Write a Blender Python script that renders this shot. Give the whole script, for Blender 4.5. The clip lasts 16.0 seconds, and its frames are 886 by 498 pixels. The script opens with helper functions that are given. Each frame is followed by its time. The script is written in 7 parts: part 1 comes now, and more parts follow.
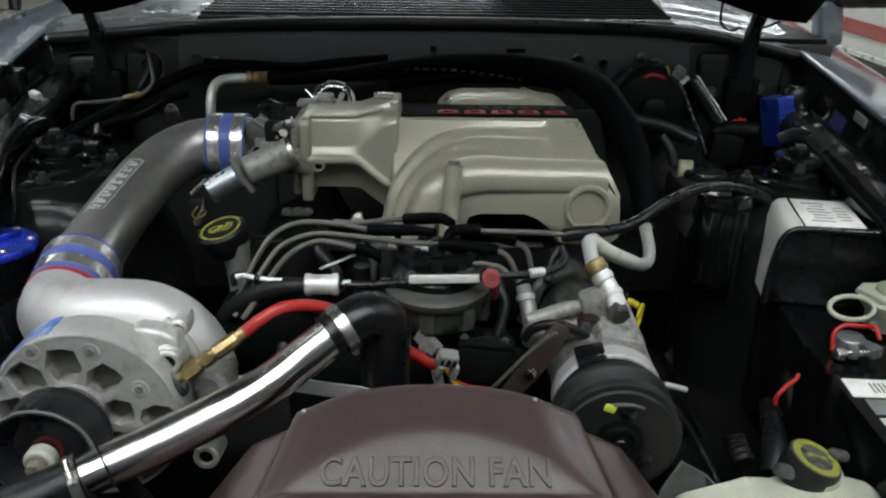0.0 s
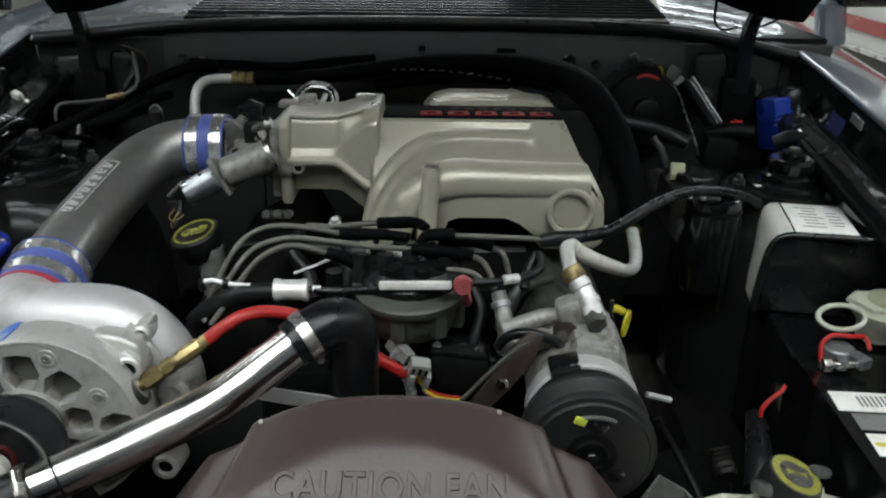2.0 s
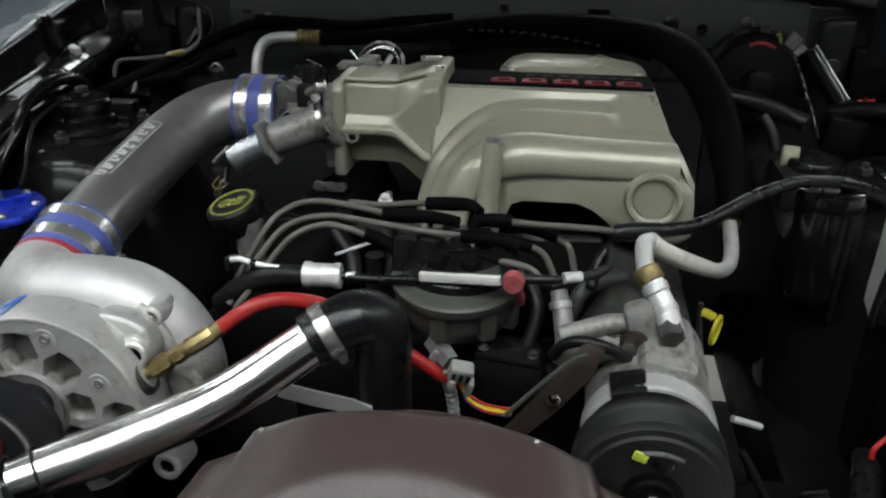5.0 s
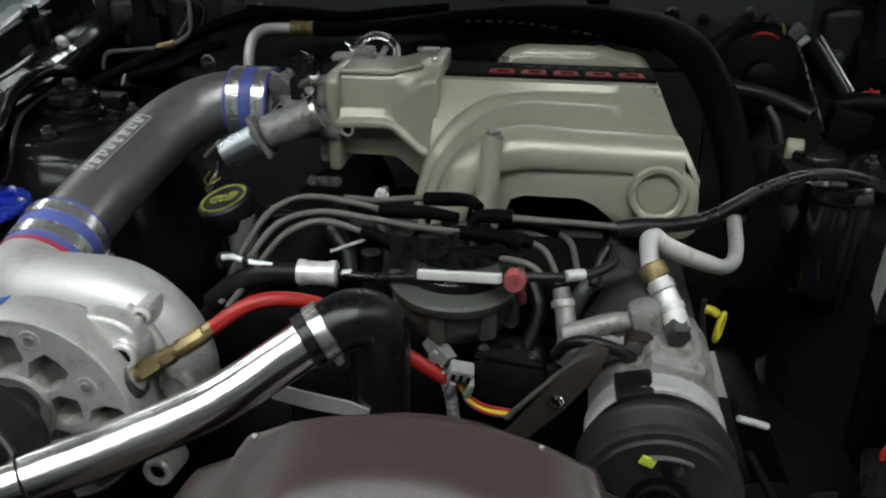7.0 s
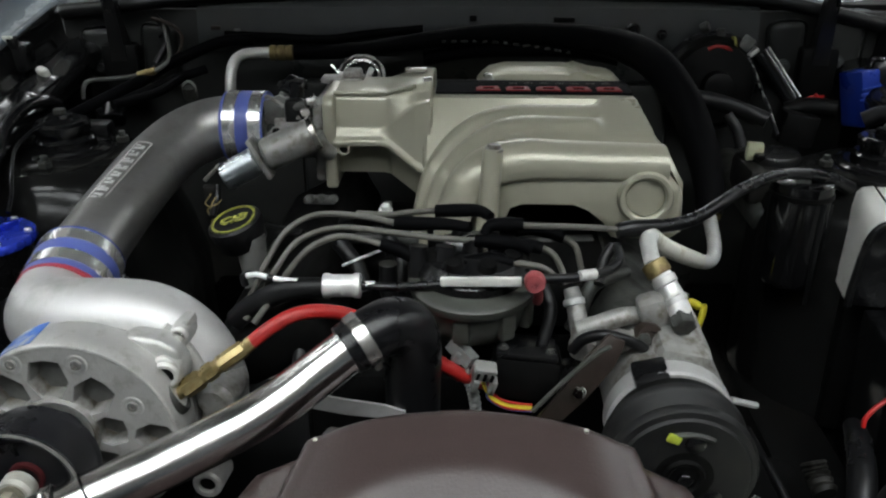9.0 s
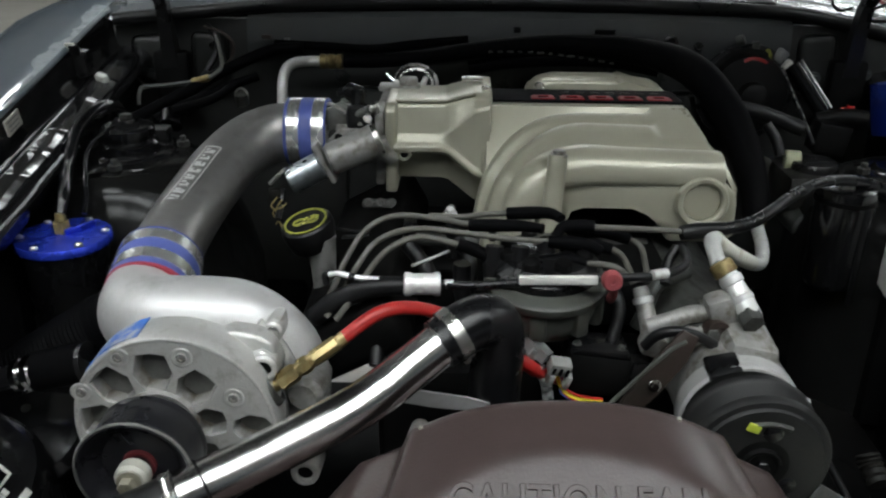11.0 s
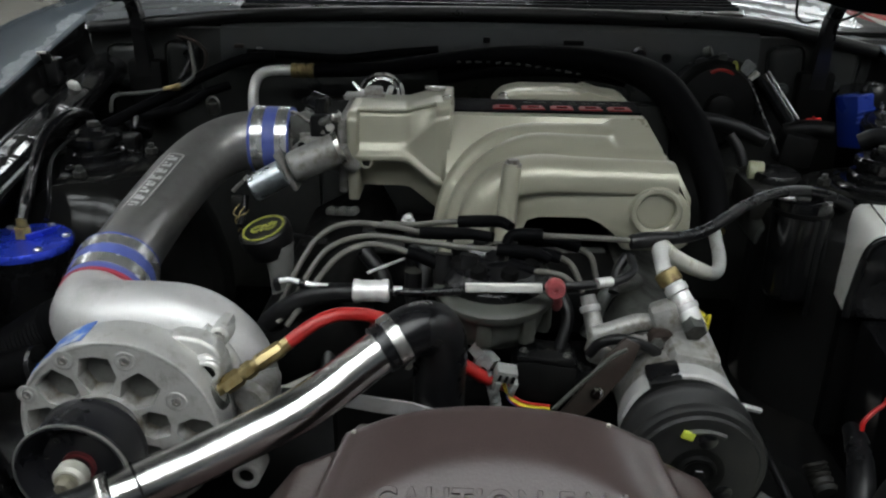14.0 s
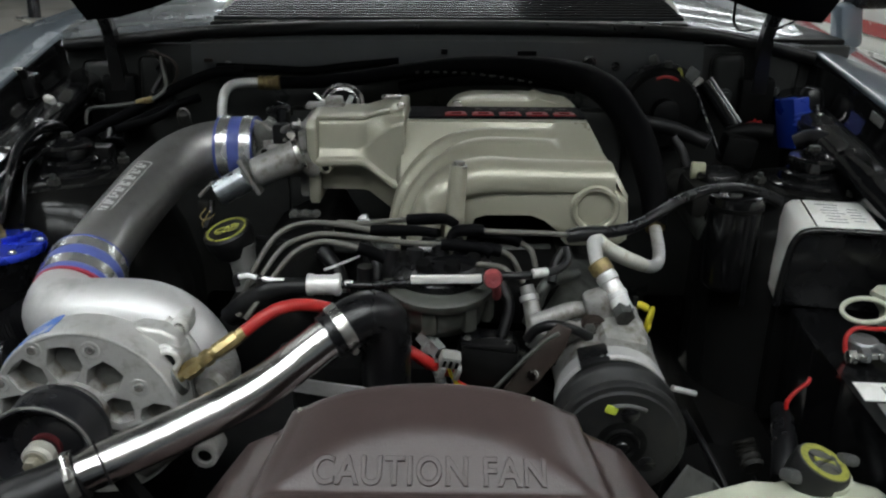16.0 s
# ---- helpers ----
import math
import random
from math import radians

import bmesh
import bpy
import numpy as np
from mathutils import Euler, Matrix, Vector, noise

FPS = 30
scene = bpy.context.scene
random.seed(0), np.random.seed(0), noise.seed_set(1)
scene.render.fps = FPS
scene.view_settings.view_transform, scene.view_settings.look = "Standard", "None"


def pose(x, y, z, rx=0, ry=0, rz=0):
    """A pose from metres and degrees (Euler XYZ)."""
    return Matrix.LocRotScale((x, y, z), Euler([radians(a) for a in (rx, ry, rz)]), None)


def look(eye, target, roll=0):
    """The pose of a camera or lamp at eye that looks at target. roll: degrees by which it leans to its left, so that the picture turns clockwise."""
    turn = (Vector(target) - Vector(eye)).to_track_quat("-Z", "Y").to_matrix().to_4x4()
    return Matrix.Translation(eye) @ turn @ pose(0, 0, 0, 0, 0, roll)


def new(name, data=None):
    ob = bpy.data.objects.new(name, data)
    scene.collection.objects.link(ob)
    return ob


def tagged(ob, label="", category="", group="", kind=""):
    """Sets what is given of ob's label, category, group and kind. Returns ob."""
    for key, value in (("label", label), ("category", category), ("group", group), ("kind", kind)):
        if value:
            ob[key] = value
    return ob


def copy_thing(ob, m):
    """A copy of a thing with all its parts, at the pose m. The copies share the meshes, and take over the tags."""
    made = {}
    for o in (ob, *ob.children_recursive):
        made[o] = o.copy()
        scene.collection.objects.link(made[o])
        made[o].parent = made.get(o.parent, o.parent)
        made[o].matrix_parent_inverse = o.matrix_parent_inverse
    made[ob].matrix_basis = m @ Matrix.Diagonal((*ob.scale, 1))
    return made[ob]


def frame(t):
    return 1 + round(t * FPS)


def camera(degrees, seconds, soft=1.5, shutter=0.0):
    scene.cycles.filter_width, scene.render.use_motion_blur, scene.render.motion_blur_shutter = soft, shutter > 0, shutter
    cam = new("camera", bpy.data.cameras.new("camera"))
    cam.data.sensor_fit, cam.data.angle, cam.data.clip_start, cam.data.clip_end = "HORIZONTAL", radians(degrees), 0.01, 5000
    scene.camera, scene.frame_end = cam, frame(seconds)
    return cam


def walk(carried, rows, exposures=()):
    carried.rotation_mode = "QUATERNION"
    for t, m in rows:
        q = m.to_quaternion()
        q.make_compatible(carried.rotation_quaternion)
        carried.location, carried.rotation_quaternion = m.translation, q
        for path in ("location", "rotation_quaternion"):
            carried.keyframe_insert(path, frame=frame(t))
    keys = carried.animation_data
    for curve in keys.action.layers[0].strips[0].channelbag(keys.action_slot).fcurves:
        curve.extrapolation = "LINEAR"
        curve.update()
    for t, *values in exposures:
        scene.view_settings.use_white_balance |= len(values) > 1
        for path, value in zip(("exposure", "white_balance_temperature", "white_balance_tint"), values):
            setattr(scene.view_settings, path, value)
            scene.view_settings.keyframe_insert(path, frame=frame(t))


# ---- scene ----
cam = camera(56.4, 16.0, soft=2.2, shutter=0.5)
PATH = [
    (0, (-0.015, 0.004, 1.165), (0.009, 1.85, 0.395), 0.8),
    (0.5, (-0.011, 0.007, 1.166), (0.011, 1.855, 0.4), 0.6),
    (1, (-0.007, 0.012, 1.161), (0.001, 1.858, 0.391), 0.8),
    (1.5, (0.011, 0.018, 1.167), (-0.001, 1.866, 0.403), 0.9),
    (2, (0.036, 0.031, 1.161), (0.019, 1.876, 0.391), 0.6),
    (2.5, (0.05, 0.051, 1.155), (-0.02, 1.889, 0.37), 0.3),
    (3, (0.056, 0.077, 1.149), (-0.08, 1.907, 0.354), 0.6),
    (3.5, (0.066, 0.099, 1.146), (-0.118, 1.919, 0.337), 0.2),
    (4, (0.073, 0.12, 1.141), (-0.153, 1.93, 0.322), 0.5),
    (6.5, (0.099, 0.187, 1.119), (-0.193, 1.97, 0.26), -0.2),
    (7, (0.079, 0.182, 1.122), (-0.175, 1.972, 0.267), 0.3),
    (7.5, (0.061, 0.167, 1.13), (-0.157, 1.968, 0.286), -0.4),
    (8, (0.039, 0.155, 1.133), (-0.132, 1.963, 0.293), -0.5),
    (10.5, (-0.082, 0.085, 1.144), (-0.093, 1.919, 0.346), 0.2),
    (11, (-0.106, 0.082, 1.143), (-0.145, 1.915, 0.344), 0.6),
    (11.5, (-0.114, 0.079, 1.144), (-0.171, 1.916, 0.355), 0.5),
    (12, (-0.107, 0.075, 1.145), (-0.173, 1.914, 0.361), 0.3),
    (12.5, (-0.091, 0.068, 1.146), (-0.146, 1.907, 0.361), 0.1),
    (13, (-0.074, 0.064, 1.15), (-0.113, 1.908, 0.377), 0.2),
    (13.5, (-0.061, 0.066, 1.147), (-0.1, 1.906, 0.366), 0.5),
    (14, (-0.043, 0.073, 1.147), (-0.098, 1.914, 0.367), 0.8),
    (14.5, (-0.011, 0.078, 1.144), (-0.079, 1.915, 0.358), 0.5),
    (15, (0.023, 0.065, 1.145), (-0.044, 1.901, 0.354), 0.0),
    (15.5, (0.027, 0.029, 1.15), (-0.025, 1.875, 0.381), -0.5),
    (16, (0.013, 0.006, 1.152), (-0.027, 1.861, 0.404), 0.1),
]
EXPOSURES = [(0, 0.0), (4, 0.0), (7, -0.04), (10.5, 0.0), (13, -0.08), (14.5, -0.12), (16, -0.08)]
walk(cam, [(t, look(eye, target, roll)) for t, eye, target, roll in PATH], EXPOSURES)

# ---- light: a hall with rows of tube lights under its ceiling ----
world = bpy.data.worlds.new("hall_air")
world.use_nodes = True
world.node_tree.nodes["Background"].inputs["Color"].default_value = (0.9, 0.95, 1.0, 1)
world.node_tree.nodes["Background"].inputs["Strength"].default_value = 0.0
scene.world = world
LAMP = 17.5


# ---- tools ----
V = Vector
BASE = {}


def thing(name, at, label, category, group="", kind=""):
    e = new(name)
    e.location = at
    e.empty_display_size = 0.02
    BASE[e.name] = V(at)
    return tagged(e, label, category, group, kind)


def part(name, bm, material, parent=None, label="", sharp=38):
    bmesh.ops.recalc_face_normals(bm, faces=bm.faces)
    lo = V([min(v.co[i] for v in bm.verts) for i in range(3)])
    hi = V([max(v.co[i] for v in bm.verts) for i in range(3)])
    mid = (lo + hi) / 2
    bmesh.ops.translate(bm, verts=bm.verts, vec=-mid)
    me = bpy.data.meshes.new(name)
    bm.to_mesh(me)
    bm.free()
    for p in me.polygons:
        p.use_smooth = True
    me.set_sharp_from_angle(angle=radians(sharp))
    me.materials.append(material)
    ob = new(name, me)
    BASE[ob.name] = mid
    ob.location = mid
    if parent:
        ob.parent = parent
        ob.location = mid - BASE[parent.name]
    if label:
        ob["label"] = label
    return ob


def solo(name, bm, material, label, category, group="", kind="", sharp=38):
    return tagged(part(name, bm, material, None, "", sharp), label, category, group, kind)


def join(*many):
    first = many[0]
    for other in many[1:]:
        made = [first.verts.new(v.co) for v in other.verts]
        other.verts.index_update()
        for f in other.faces:
            try:
                first.faces.new([made[v.index] for v in f.verts])
            except ValueError:
                pass
        other.free()
    first.verts.index_update()
    return first


def spline(points, n=6):
    p = [V(q) for q in points]
    if len(p) == 2:
        return p
    out = []
    for i in range(len(p) - 1):
        a = p[i - 1] if i else p[0] * 2 - p[1]
        b, c = p[i], p[i + 1]
        d = p[i + 2] if i + 2 < len(p) else c * 2 - b
        for k in range(n):
            t = k / n
            out.append(0.5 * (2 * b + (c - a) * t + (2 * a - 5 * b + 4 * c - d) * t * t + (3 * b - a - 3 * c + d) * t ** 3))
    return out + [p[-1]]


def tube(points, radius, seg=14, n=6, ends=True, ribs=0.0):
    line = spline(points, n)
    count = len(line)
    if isinstance(radius, (list, tuple)):
        at = np.linspace(0, len(radius) - 1, count)
        radii = [float(np.interp(a, range(len(radius)), radius)) for a in at]
    else:
        radii = [radius] * count
    bm = bmesh.new()
    rings = []
    side = None
    for i, c in enumerate(line):
        d = (line[min(i + 1, count - 1)] - line[max(i - 1, 0)]).normalized()
        if side is None:
            side = d.orthogonal().normalized()
        side = (side - d * side.dot(d)).normalized()
        up = d.cross(side)
        r = radii[i] * (1 + (ribs if i % 2 else -ribs))
        rings.append([bm.verts.new(c + (side * math.cos(a) + up * math.sin(a)) * r)
                      for a in (2 * math.pi * k / seg for k in range(seg))])
    for a, b in zip(rings, rings[1:]):
        for k in range(seg):
            bm.faces.new((a[k], a[(k + 1) % seg], b[(k + 1) % seg], b[k]))
    if ends:
        bm.faces.new(rings[0][::-1])
        bm.faces.new(rings[-1])
    return bm


def lathe(profile, at, axis=(0, 0, 1), seg=32, ring=False):
    """profile: radius and height along the axis, from one end to the other; ring: it closes on itself round an open middle"""
    turn = V((0, 0, 1)).rotation_difference(V(axis).normalized()).to_matrix()
    bm = bmesh.new()
    rings = []
    for r, h in profile:
        if r < 1e-6:
            rings.append([bm.verts.new(V(at) + turn @ V((0, 0, h)))])
        else:
            rings.append([bm.verts.new(V(at) + turn @ V((r * math.cos(2 * math.pi * k / seg), r * math.sin(2 * math.pi * k / seg), h)))
                          for k in range(seg)])
    pairs = list(zip(rings, rings[1:])) + ([(rings[-1], rings[0])] if ring else [])
    for a, b in pairs:
        for k in range(seg):
            m = (k + 1) % seg
            if len(a) == 1 and len(b) > 1:
                bm.faces.new((a[0], b[m], b[k]))
            elif len(b) == 1 and len(a) > 1:
                bm.faces.new((a[k], a[m], b[0]))
            elif len(a) > 1:
                bm.faces.new((a[k], a[m], b[m], b[k]))
    for loop in (rings[0], rings[-1]):
        if len(loop) > 1 and not ring:
            bm.faces.new(loop)
    return bm


def rod(a, b, r, seg=20, chamfer=0.12):
    a, b = V(a), V(b)
    h = (b - a).length
    c = min(r * chamfer, h * 0.3)
    return lathe([(0, 0), (r - c, 0), (r, c), (r, h - c), (r - c, h), (0, h)], a, b - a, seg)


def box(at, size, bevel=0.003, turn=(0, 0, 0), seg=2):
    bm = bmesh.new()
    bmesh.ops.create_cube(bm, size=1)
    bmesh.ops.scale(bm, vec=size, verts=bm.verts)
    if bevel:
        bmesh.ops.bevel(bm, geom=bm.edges[:], offset=bevel, segments=seg, affect="EDGES", profile=0.5)
    bmesh.ops.transform(bm, matrix=pose(*at, *turn), verts=bm.verts)
    return bm


def prism(poly, at, u, v, depth, bevel=0.0):
    """a polygon in the plane of u and v, given depth along u x v"""
    u, v = V(u).normalized(), V(v).normalized()
    w = u.cross(v)
    bm = bmesh.new()
    a = [bm.verts.new(V(at) + u * x + v * y) for x, y in poly]
    b = [bm.verts.new(V(at) + u * x + v * y + w * depth) for x, y in poly]
    n = len(poly)
    bm.faces.new(a[::-1])
    bm.faces.new(b)
    for k in range(n):
        bm.faces.new((a[k], a[(k + 1) % n], b[(k + 1) % n], b[k]))
    if bevel:
        bmesh.ops.bevel(bm, geom=bm.edges[:], offset=bevel, segments=2, affect="EDGES", profile=0.5)
    return bm


def sheet(rows, thick=0.0):
    """a surface through rows of points; thick: its depth against the normal"""
    bm = bmesh.new()
    grid = [[bm.verts.new(p) for p in row] for row in rows]
    for a, b in zip(grid, grid[1:]):
        for k in range(len(a) - 1):
            bm.faces.new((a[k], a[k + 1], b[k + 1], b[k]))
    if thick:
        bmesh.ops.recalc_face_normals(bm, faces=bm.faces)
        bmesh.ops.solidify(bm, geom=bm.faces[:], thickness=thick)
    return bm


def hexa(at, axis, r, h):
    return lathe([(0, 0), (r, 0), (r, h * 0.85), (r * 0.85, h), (0, h)], at, axis, 6)


def bolt(parent, at, axis, r=0.006, h=0.006, material=None, name="bolt"):
    a = V(axis).normalized()
    return part(name, join(rod(V(at) - a * 0.002, V(at) + a * 0.0015, r * 1.45, 18), hexa(V(at) + a * 0.0015, axis, r, h)), material, parent, sharp=25)


def clamp_band(parent, points, r, width, material, screw_at=None, name="clamp", n=1):
    """a worm-drive band round a hose: ring and screw housing"""
    a, b = V(points[0]), V(points[1])
    d = (b - a).normalized()
    mid = (a + b) / 2
    h = width / 2
    ring = lathe([(r - 0.001, -h), (r + 0.0012, -h + 0.0006), (r + 0.0012, h - 0.0006), (r - 0.001, h)], mid, d, 40, True)
    c = part(name, ring, material, parent)
    if screw_at is not None:
        s = V(screw_at)
        s = (s - d * s.dot(d)).normalized()
        p = mid + s * (r + 0.004)
        t = d.cross(s)
        part("screw", join(rod(p - t * 0.011, p + t * 0.009, 0.0042, 12), hexa(p + t * 0.009, t, 0.0042, 0.005)), material, c)
    return c


def letters(text, size, depth):
    curve = bpy.data.curves.new("letters", "FONT")
    curve.body, curve.size, curve.extrude, curve.align_x, curve.align_y = text, size, depth / 2, "CENTER", "CENTER"
    curve.bevel_depth, curve.space_character = depth * 0.2, 1.08
    ob = bpy.data.objects.new("letters", curve)
    scene.collection.objects.link(ob)
    bpy.context.view_layer.update()
    me = bpy.data.meshes.new_from_object(ob.evaluated_get(bpy.context.evaluated_depsgraph_get()))
    bm = bmesh.new()
    bm.from_mesh(me)
    bpy.data.objects.remove(ob)
    bpy.data.curves.remove(curve)
    bpy.data.meshes.remove(me)
    return bm

# ---- materials ----
def mat(name, colour, rough=0.5, metal=0.0, vary=0.12, scale=60.0, bump=0.0, stain=None, stain_at=0.58, stain_scale=9.0, coat=0.0,
        spec=0.5, rough_vary=0.12, glow=0.0, fine=400.0):
    m = bpy.data.materials.new(name)
    m.use_nodes = True
    t = m.node_tree
    b = t.nodes["Principled BSDF"]
    co = t.nodes.new("ShaderNodeTexCoord")
    n1 = t.nodes.new("ShaderNodeTexNoise")
    n1.inputs["Scale"].default_value, n1.inputs["Detail"].default_value = scale, 6
    n2 = t.nodes.new("ShaderNodeTexNoise")
    n2.inputs["Scale"].default_value, n2.inputs["Detail"].default_value, n2.inputs["Roughness"].default_value = stain_scale, 5, 0.65
    n3 = t.nodes.new("ShaderNodeTexNoise")
    n3.inputs["Scale"].default_value, n3.inputs["Detail"].default_value = fine, 3
    for n in (n1, n2, n3):
        t.links.new(co.outputs["Object"], n.inputs["Vector"])
    c = V(colour)
    mix = t.nodes.new("ShaderNodeMix")
    mix.data_type = "RGBA"
    mix.inputs["A"].default_value = (*(c * (1 - vary)), 1)
    mix.inputs["B"].default_value = (*[min(1.0, k * (1 + vary)) for k in c], 1)
    t.links.new(n1.outputs["Fac"], mix.inputs["Factor"])
    out = mix.outputs["Result"]
    ramp = t.nodes.new("ShaderNodeMapRange")
    ramp.inputs["From Min"].default_value, ramp.inputs["From Max"].default_value = stain_at - 0.06, stain_at + 0.12
    t.links.new(n2.outputs["Fac"], ramp.inputs["Value"])
    if stain is not None:
        m2 = t.nodes.new("ShaderNodeMix")
        m2.data_type = "RGBA"
        m2.inputs["B"].default_value = (*stain, 1)
        t.links.new(ramp.outputs["Result"], m2.inputs["Factor"])
        t.links.new(out, m2.inputs["A"])
        out = m2.outputs["Result"]
    t.links.new(out, b.inputs["Base Color"])
    rr = t.nodes.new("ShaderNodeMapRange")
    rr.inputs["To Min"].default_value, rr.inputs["To Max"].default_value = max(0.02, rough - rough_vary), min(1.0, rough + rough_vary)
    rr.inputs["From Min"].default_value, rr.inputs["From Max"].default_value = 0.3, 0.7
    t.links.new(n2.outputs["Fac"], rr.inputs["Value"])
    t.links.new(rr.outputs["Result"], b.inputs["Roughness"])
    b.inputs["Metallic"].default_value = metal
    b.inputs["Specular IOR Level"].default_value = spec
    b.inputs["Coat Weight"].default_value = coat
    b.inputs["Coat Roughness"].default_value = 0.08
    if bump:
        bp = t.nodes.new("ShaderNodeBump")
        bp.inputs["Strength"].default_value, bp.inputs["Distance"].default_value = bump, 0.0006
        t.links.new(n3.outputs["Fac"], bp.inputs["Height"])
        t.links.new(bp.outputs["Normal"], b.inputs["Normal"])
    if glow:
        b.inputs["Emission Color"].default_value = (*colour, 1)
        b.inputs["Emission Strength"].default_value = glow
    return m


PEARL = mat("pearl_beige_paint", (0.372, 0.361, 0.284), 0.29, 0.25, 0.015, 60, 0.15, rough_vary=0.02)
CAST = mat("cast_aluminium", (0.56, 0.555, 0.535), 0.43, 0.55, 0.14, 90, 0.7, (0.37, 0.36, 0.33), 0.57, 45)
CAST_SMOOTH = mat("bead_blasted_aluminium", (0.56, 0.556, 0.55), 0.52, 0.6, 0.08, 60, 0.22, (0.40, 0.395, 0.385), 0.56, 14, rough_vary=0.08)
# weathered castings, and shade painted on the supercharger's pocket walls
CAST_OLD = mat("weathered_shaded_aluminium", (0.275, 0.27, 0.257), 0.50, 0.35, 0.30, 120, 0.9, (0.125, 0.108, 0.085), 0.555, 46)
NECK_GREY = mat("dull_grey_cast_neck", (0.20, 0.20, 0.19), 0.45, 0.4, 0.12, 60, 0.3, (0.12, 0.12, 0.11), 0.56, 30)
CAST_DARK = mat("oily_cast_metal", (0.055, 0.058, 0.053), 0.55, 0.2, 0.25, 60, 0.5, (0.022, 0.021, 0.018), 0.50, 24)
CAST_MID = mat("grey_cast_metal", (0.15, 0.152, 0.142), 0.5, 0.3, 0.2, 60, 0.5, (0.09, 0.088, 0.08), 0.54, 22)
SATIN = mat("satin_silver", (0.74, 0.735, 0.72), 0.42, 0.5, 0.05, 60, 0.1, (0.60, 0.59, 0.57), 0.62, 40)
BRIGHT = mat("bright_plated_metal", (0.86, 0.86, 0.85), 0.30, 0.45, 0.03, 60, 0.0)
PIPE_GREY = mat("satin_grey_metal", (0.345, 0.338, 0.327), 0.36, 0.8, 0.08, 70, 0.22, (0.29, 0.282, 0.27), 0.57, 22, rough_vary=0.08)
CHROME = mat("polished_chrome", (0.80, 0.79, 0.77), 0.07, 1.0, 0.02, 20, 0.0, rough_vary=0.03)
STEEL = mat("zinc_plated_steel", (0.62, 0.61, 0.58), 0.28, 0.95, 0.08, 60, 0.1, (0.42, 0.39, 0.33), 0.62, 30)
ZINC_BLUE = mat("bluish_zinc_plate", (0.46, 0.50, 0.52), 0.30, 0.9, 0.1, 60, 0.2, (0.30, 0.33, 0.34), 0.56, 30)
SILVER_TUBE = mat("bare_aluminium_tube", (0.68, 0.68, 0.66), 0.42, 0.5, 0.08, 50, 0.2, (0.42, 0.40, 0.36), 0.60, 40)
CREAM_TUBE = mat("chalky_painted_tube", (0.68, 0.665, 0.60), 0.55, 0.05, 0.10, 60, 0.4, (0.40, 0.35, 0.24), 0.60, 46)
BRASS = mat("aged_brass", (0.34, 0.27, 0.13), 0.32, 0.9, 0.12, 60, 0.15, (0.24, 0.16, 0.06), 0.58, 60)
BRASS_DULL = mat("dull_yellow_fitting", (0.28, 0.222, 0.10), 0.5, 0.7, 0.15, 60, 0.2, (0.12, 0.08, 0.04), 0.55, 50)
RUST = mat("rusty_brown_steel", (0.030, 0.019, 0.015), 0.6, 0.3, 0.3, 70, 0.6, (0.022, 0.019, 0.014), 0.52, 26)
BROWN = mat("brown_moulded_plastic", (0.055, 0.039, 0.037), 0.30, 0.0, 0.10, 40, 0.35, (0.049, 0.035, 0.033), 0.56, 14, spec=0.36, rough_vary=0.025)
GLOSS_BLACK = mat("gloss_black_enamel", (0.006, 0.006, 0.0065), 0.14, 0.0, 0.2, 30, 0.05, rough_vary=0.04)
SLAT_BLACK = mat("shiny_black_grille", (0.008, 0.008, 0.0085), 0.10, 0.0, 0.2, 30, 0.0, rough_vary=0.05)
CAN_BLACK = mat("satin_black_enamel", (0.005, 0.005, 0.0054), 0.15, 0.0, 0.15, 30, 0.05, spec=0.5, rough_vary=0.05)
RUBBER = mat("black_rubber", (0.0065, 0.0065, 0.0070), 0.36, 0.0, 0.2, 60, 0.25, (0.010, 0.0098, 0.0094), 0.60, 20, spec=0.30)
HOSE_GLOSS = mat("glossy_black_hose", (0.006, 0.006, 0.0068), 0.20, 0.0, 0.2, 60, 0.2, (0.009, 0.009, 0.0095), 0.62, 30, rough_vary=0.08)
HOSE_DULL = mat("dull_black_hose", (0.0030, 0.0030, 0.0034), 0.52, 0.0, 0.2, 60, 0.3, (0.0048, 0.0047, 0.0045), 0.60, 16, spec=0.02)
RUBBER_SHINE = mat("smooth_black_hose", (0.0065, 0.0065, 0.0073), 0.30, 0.0, 0.2, 60, 0.15, (0.009, 0.009, 0.0095), 0.62, 14, spec=0.38)
PLASTIC = mat("black_plastic", (0.0055, 0.0055, 0.006), 0.27, 0.0, 0.2, 50, 0.2, (0.010, 0.0097, 0.0093), 0.60, 14, spec=0.42)
HINGE_BLACK = mat("satin_black_hinge_paint", (0.008, 0.008, 0.0085), 0.30, 0.0, 0.2, 50, 0.15, (0.014, 0.0135, 0.013), 0.60, 14)
PLASTIC_MATT = mat("matt_black_plastic", (0.0040, 0.0040, 0.0040), 0.48, 0.0, 0.2, 50, 0.25, (0.007, 0.0068, 0.0066), 0.60, 14, spec=0.12)
GREY_PLASTIC = mat("grey_plastic", (0.19, 0.195, 0.19), 0.45, 0.0, 0.1, 50, 0.2, (0.13, 0.128, 0.12), 0.58, 50)
OLIVE = mat("smoky_olive_plastic", (0.056, 0.059, 0.051), 0.42, 0.0, 0.25, 60, 0.3, (0.042, 0.042, 0.035), 0.55, 30)
PALE_GREY = mat("pale_grey_plastic", (0.24, 0.24, 0.228), 0.45, 0.0, 0.1, 60, 0.15, (0.22, 0.215, 0.20), 0.58, 40)
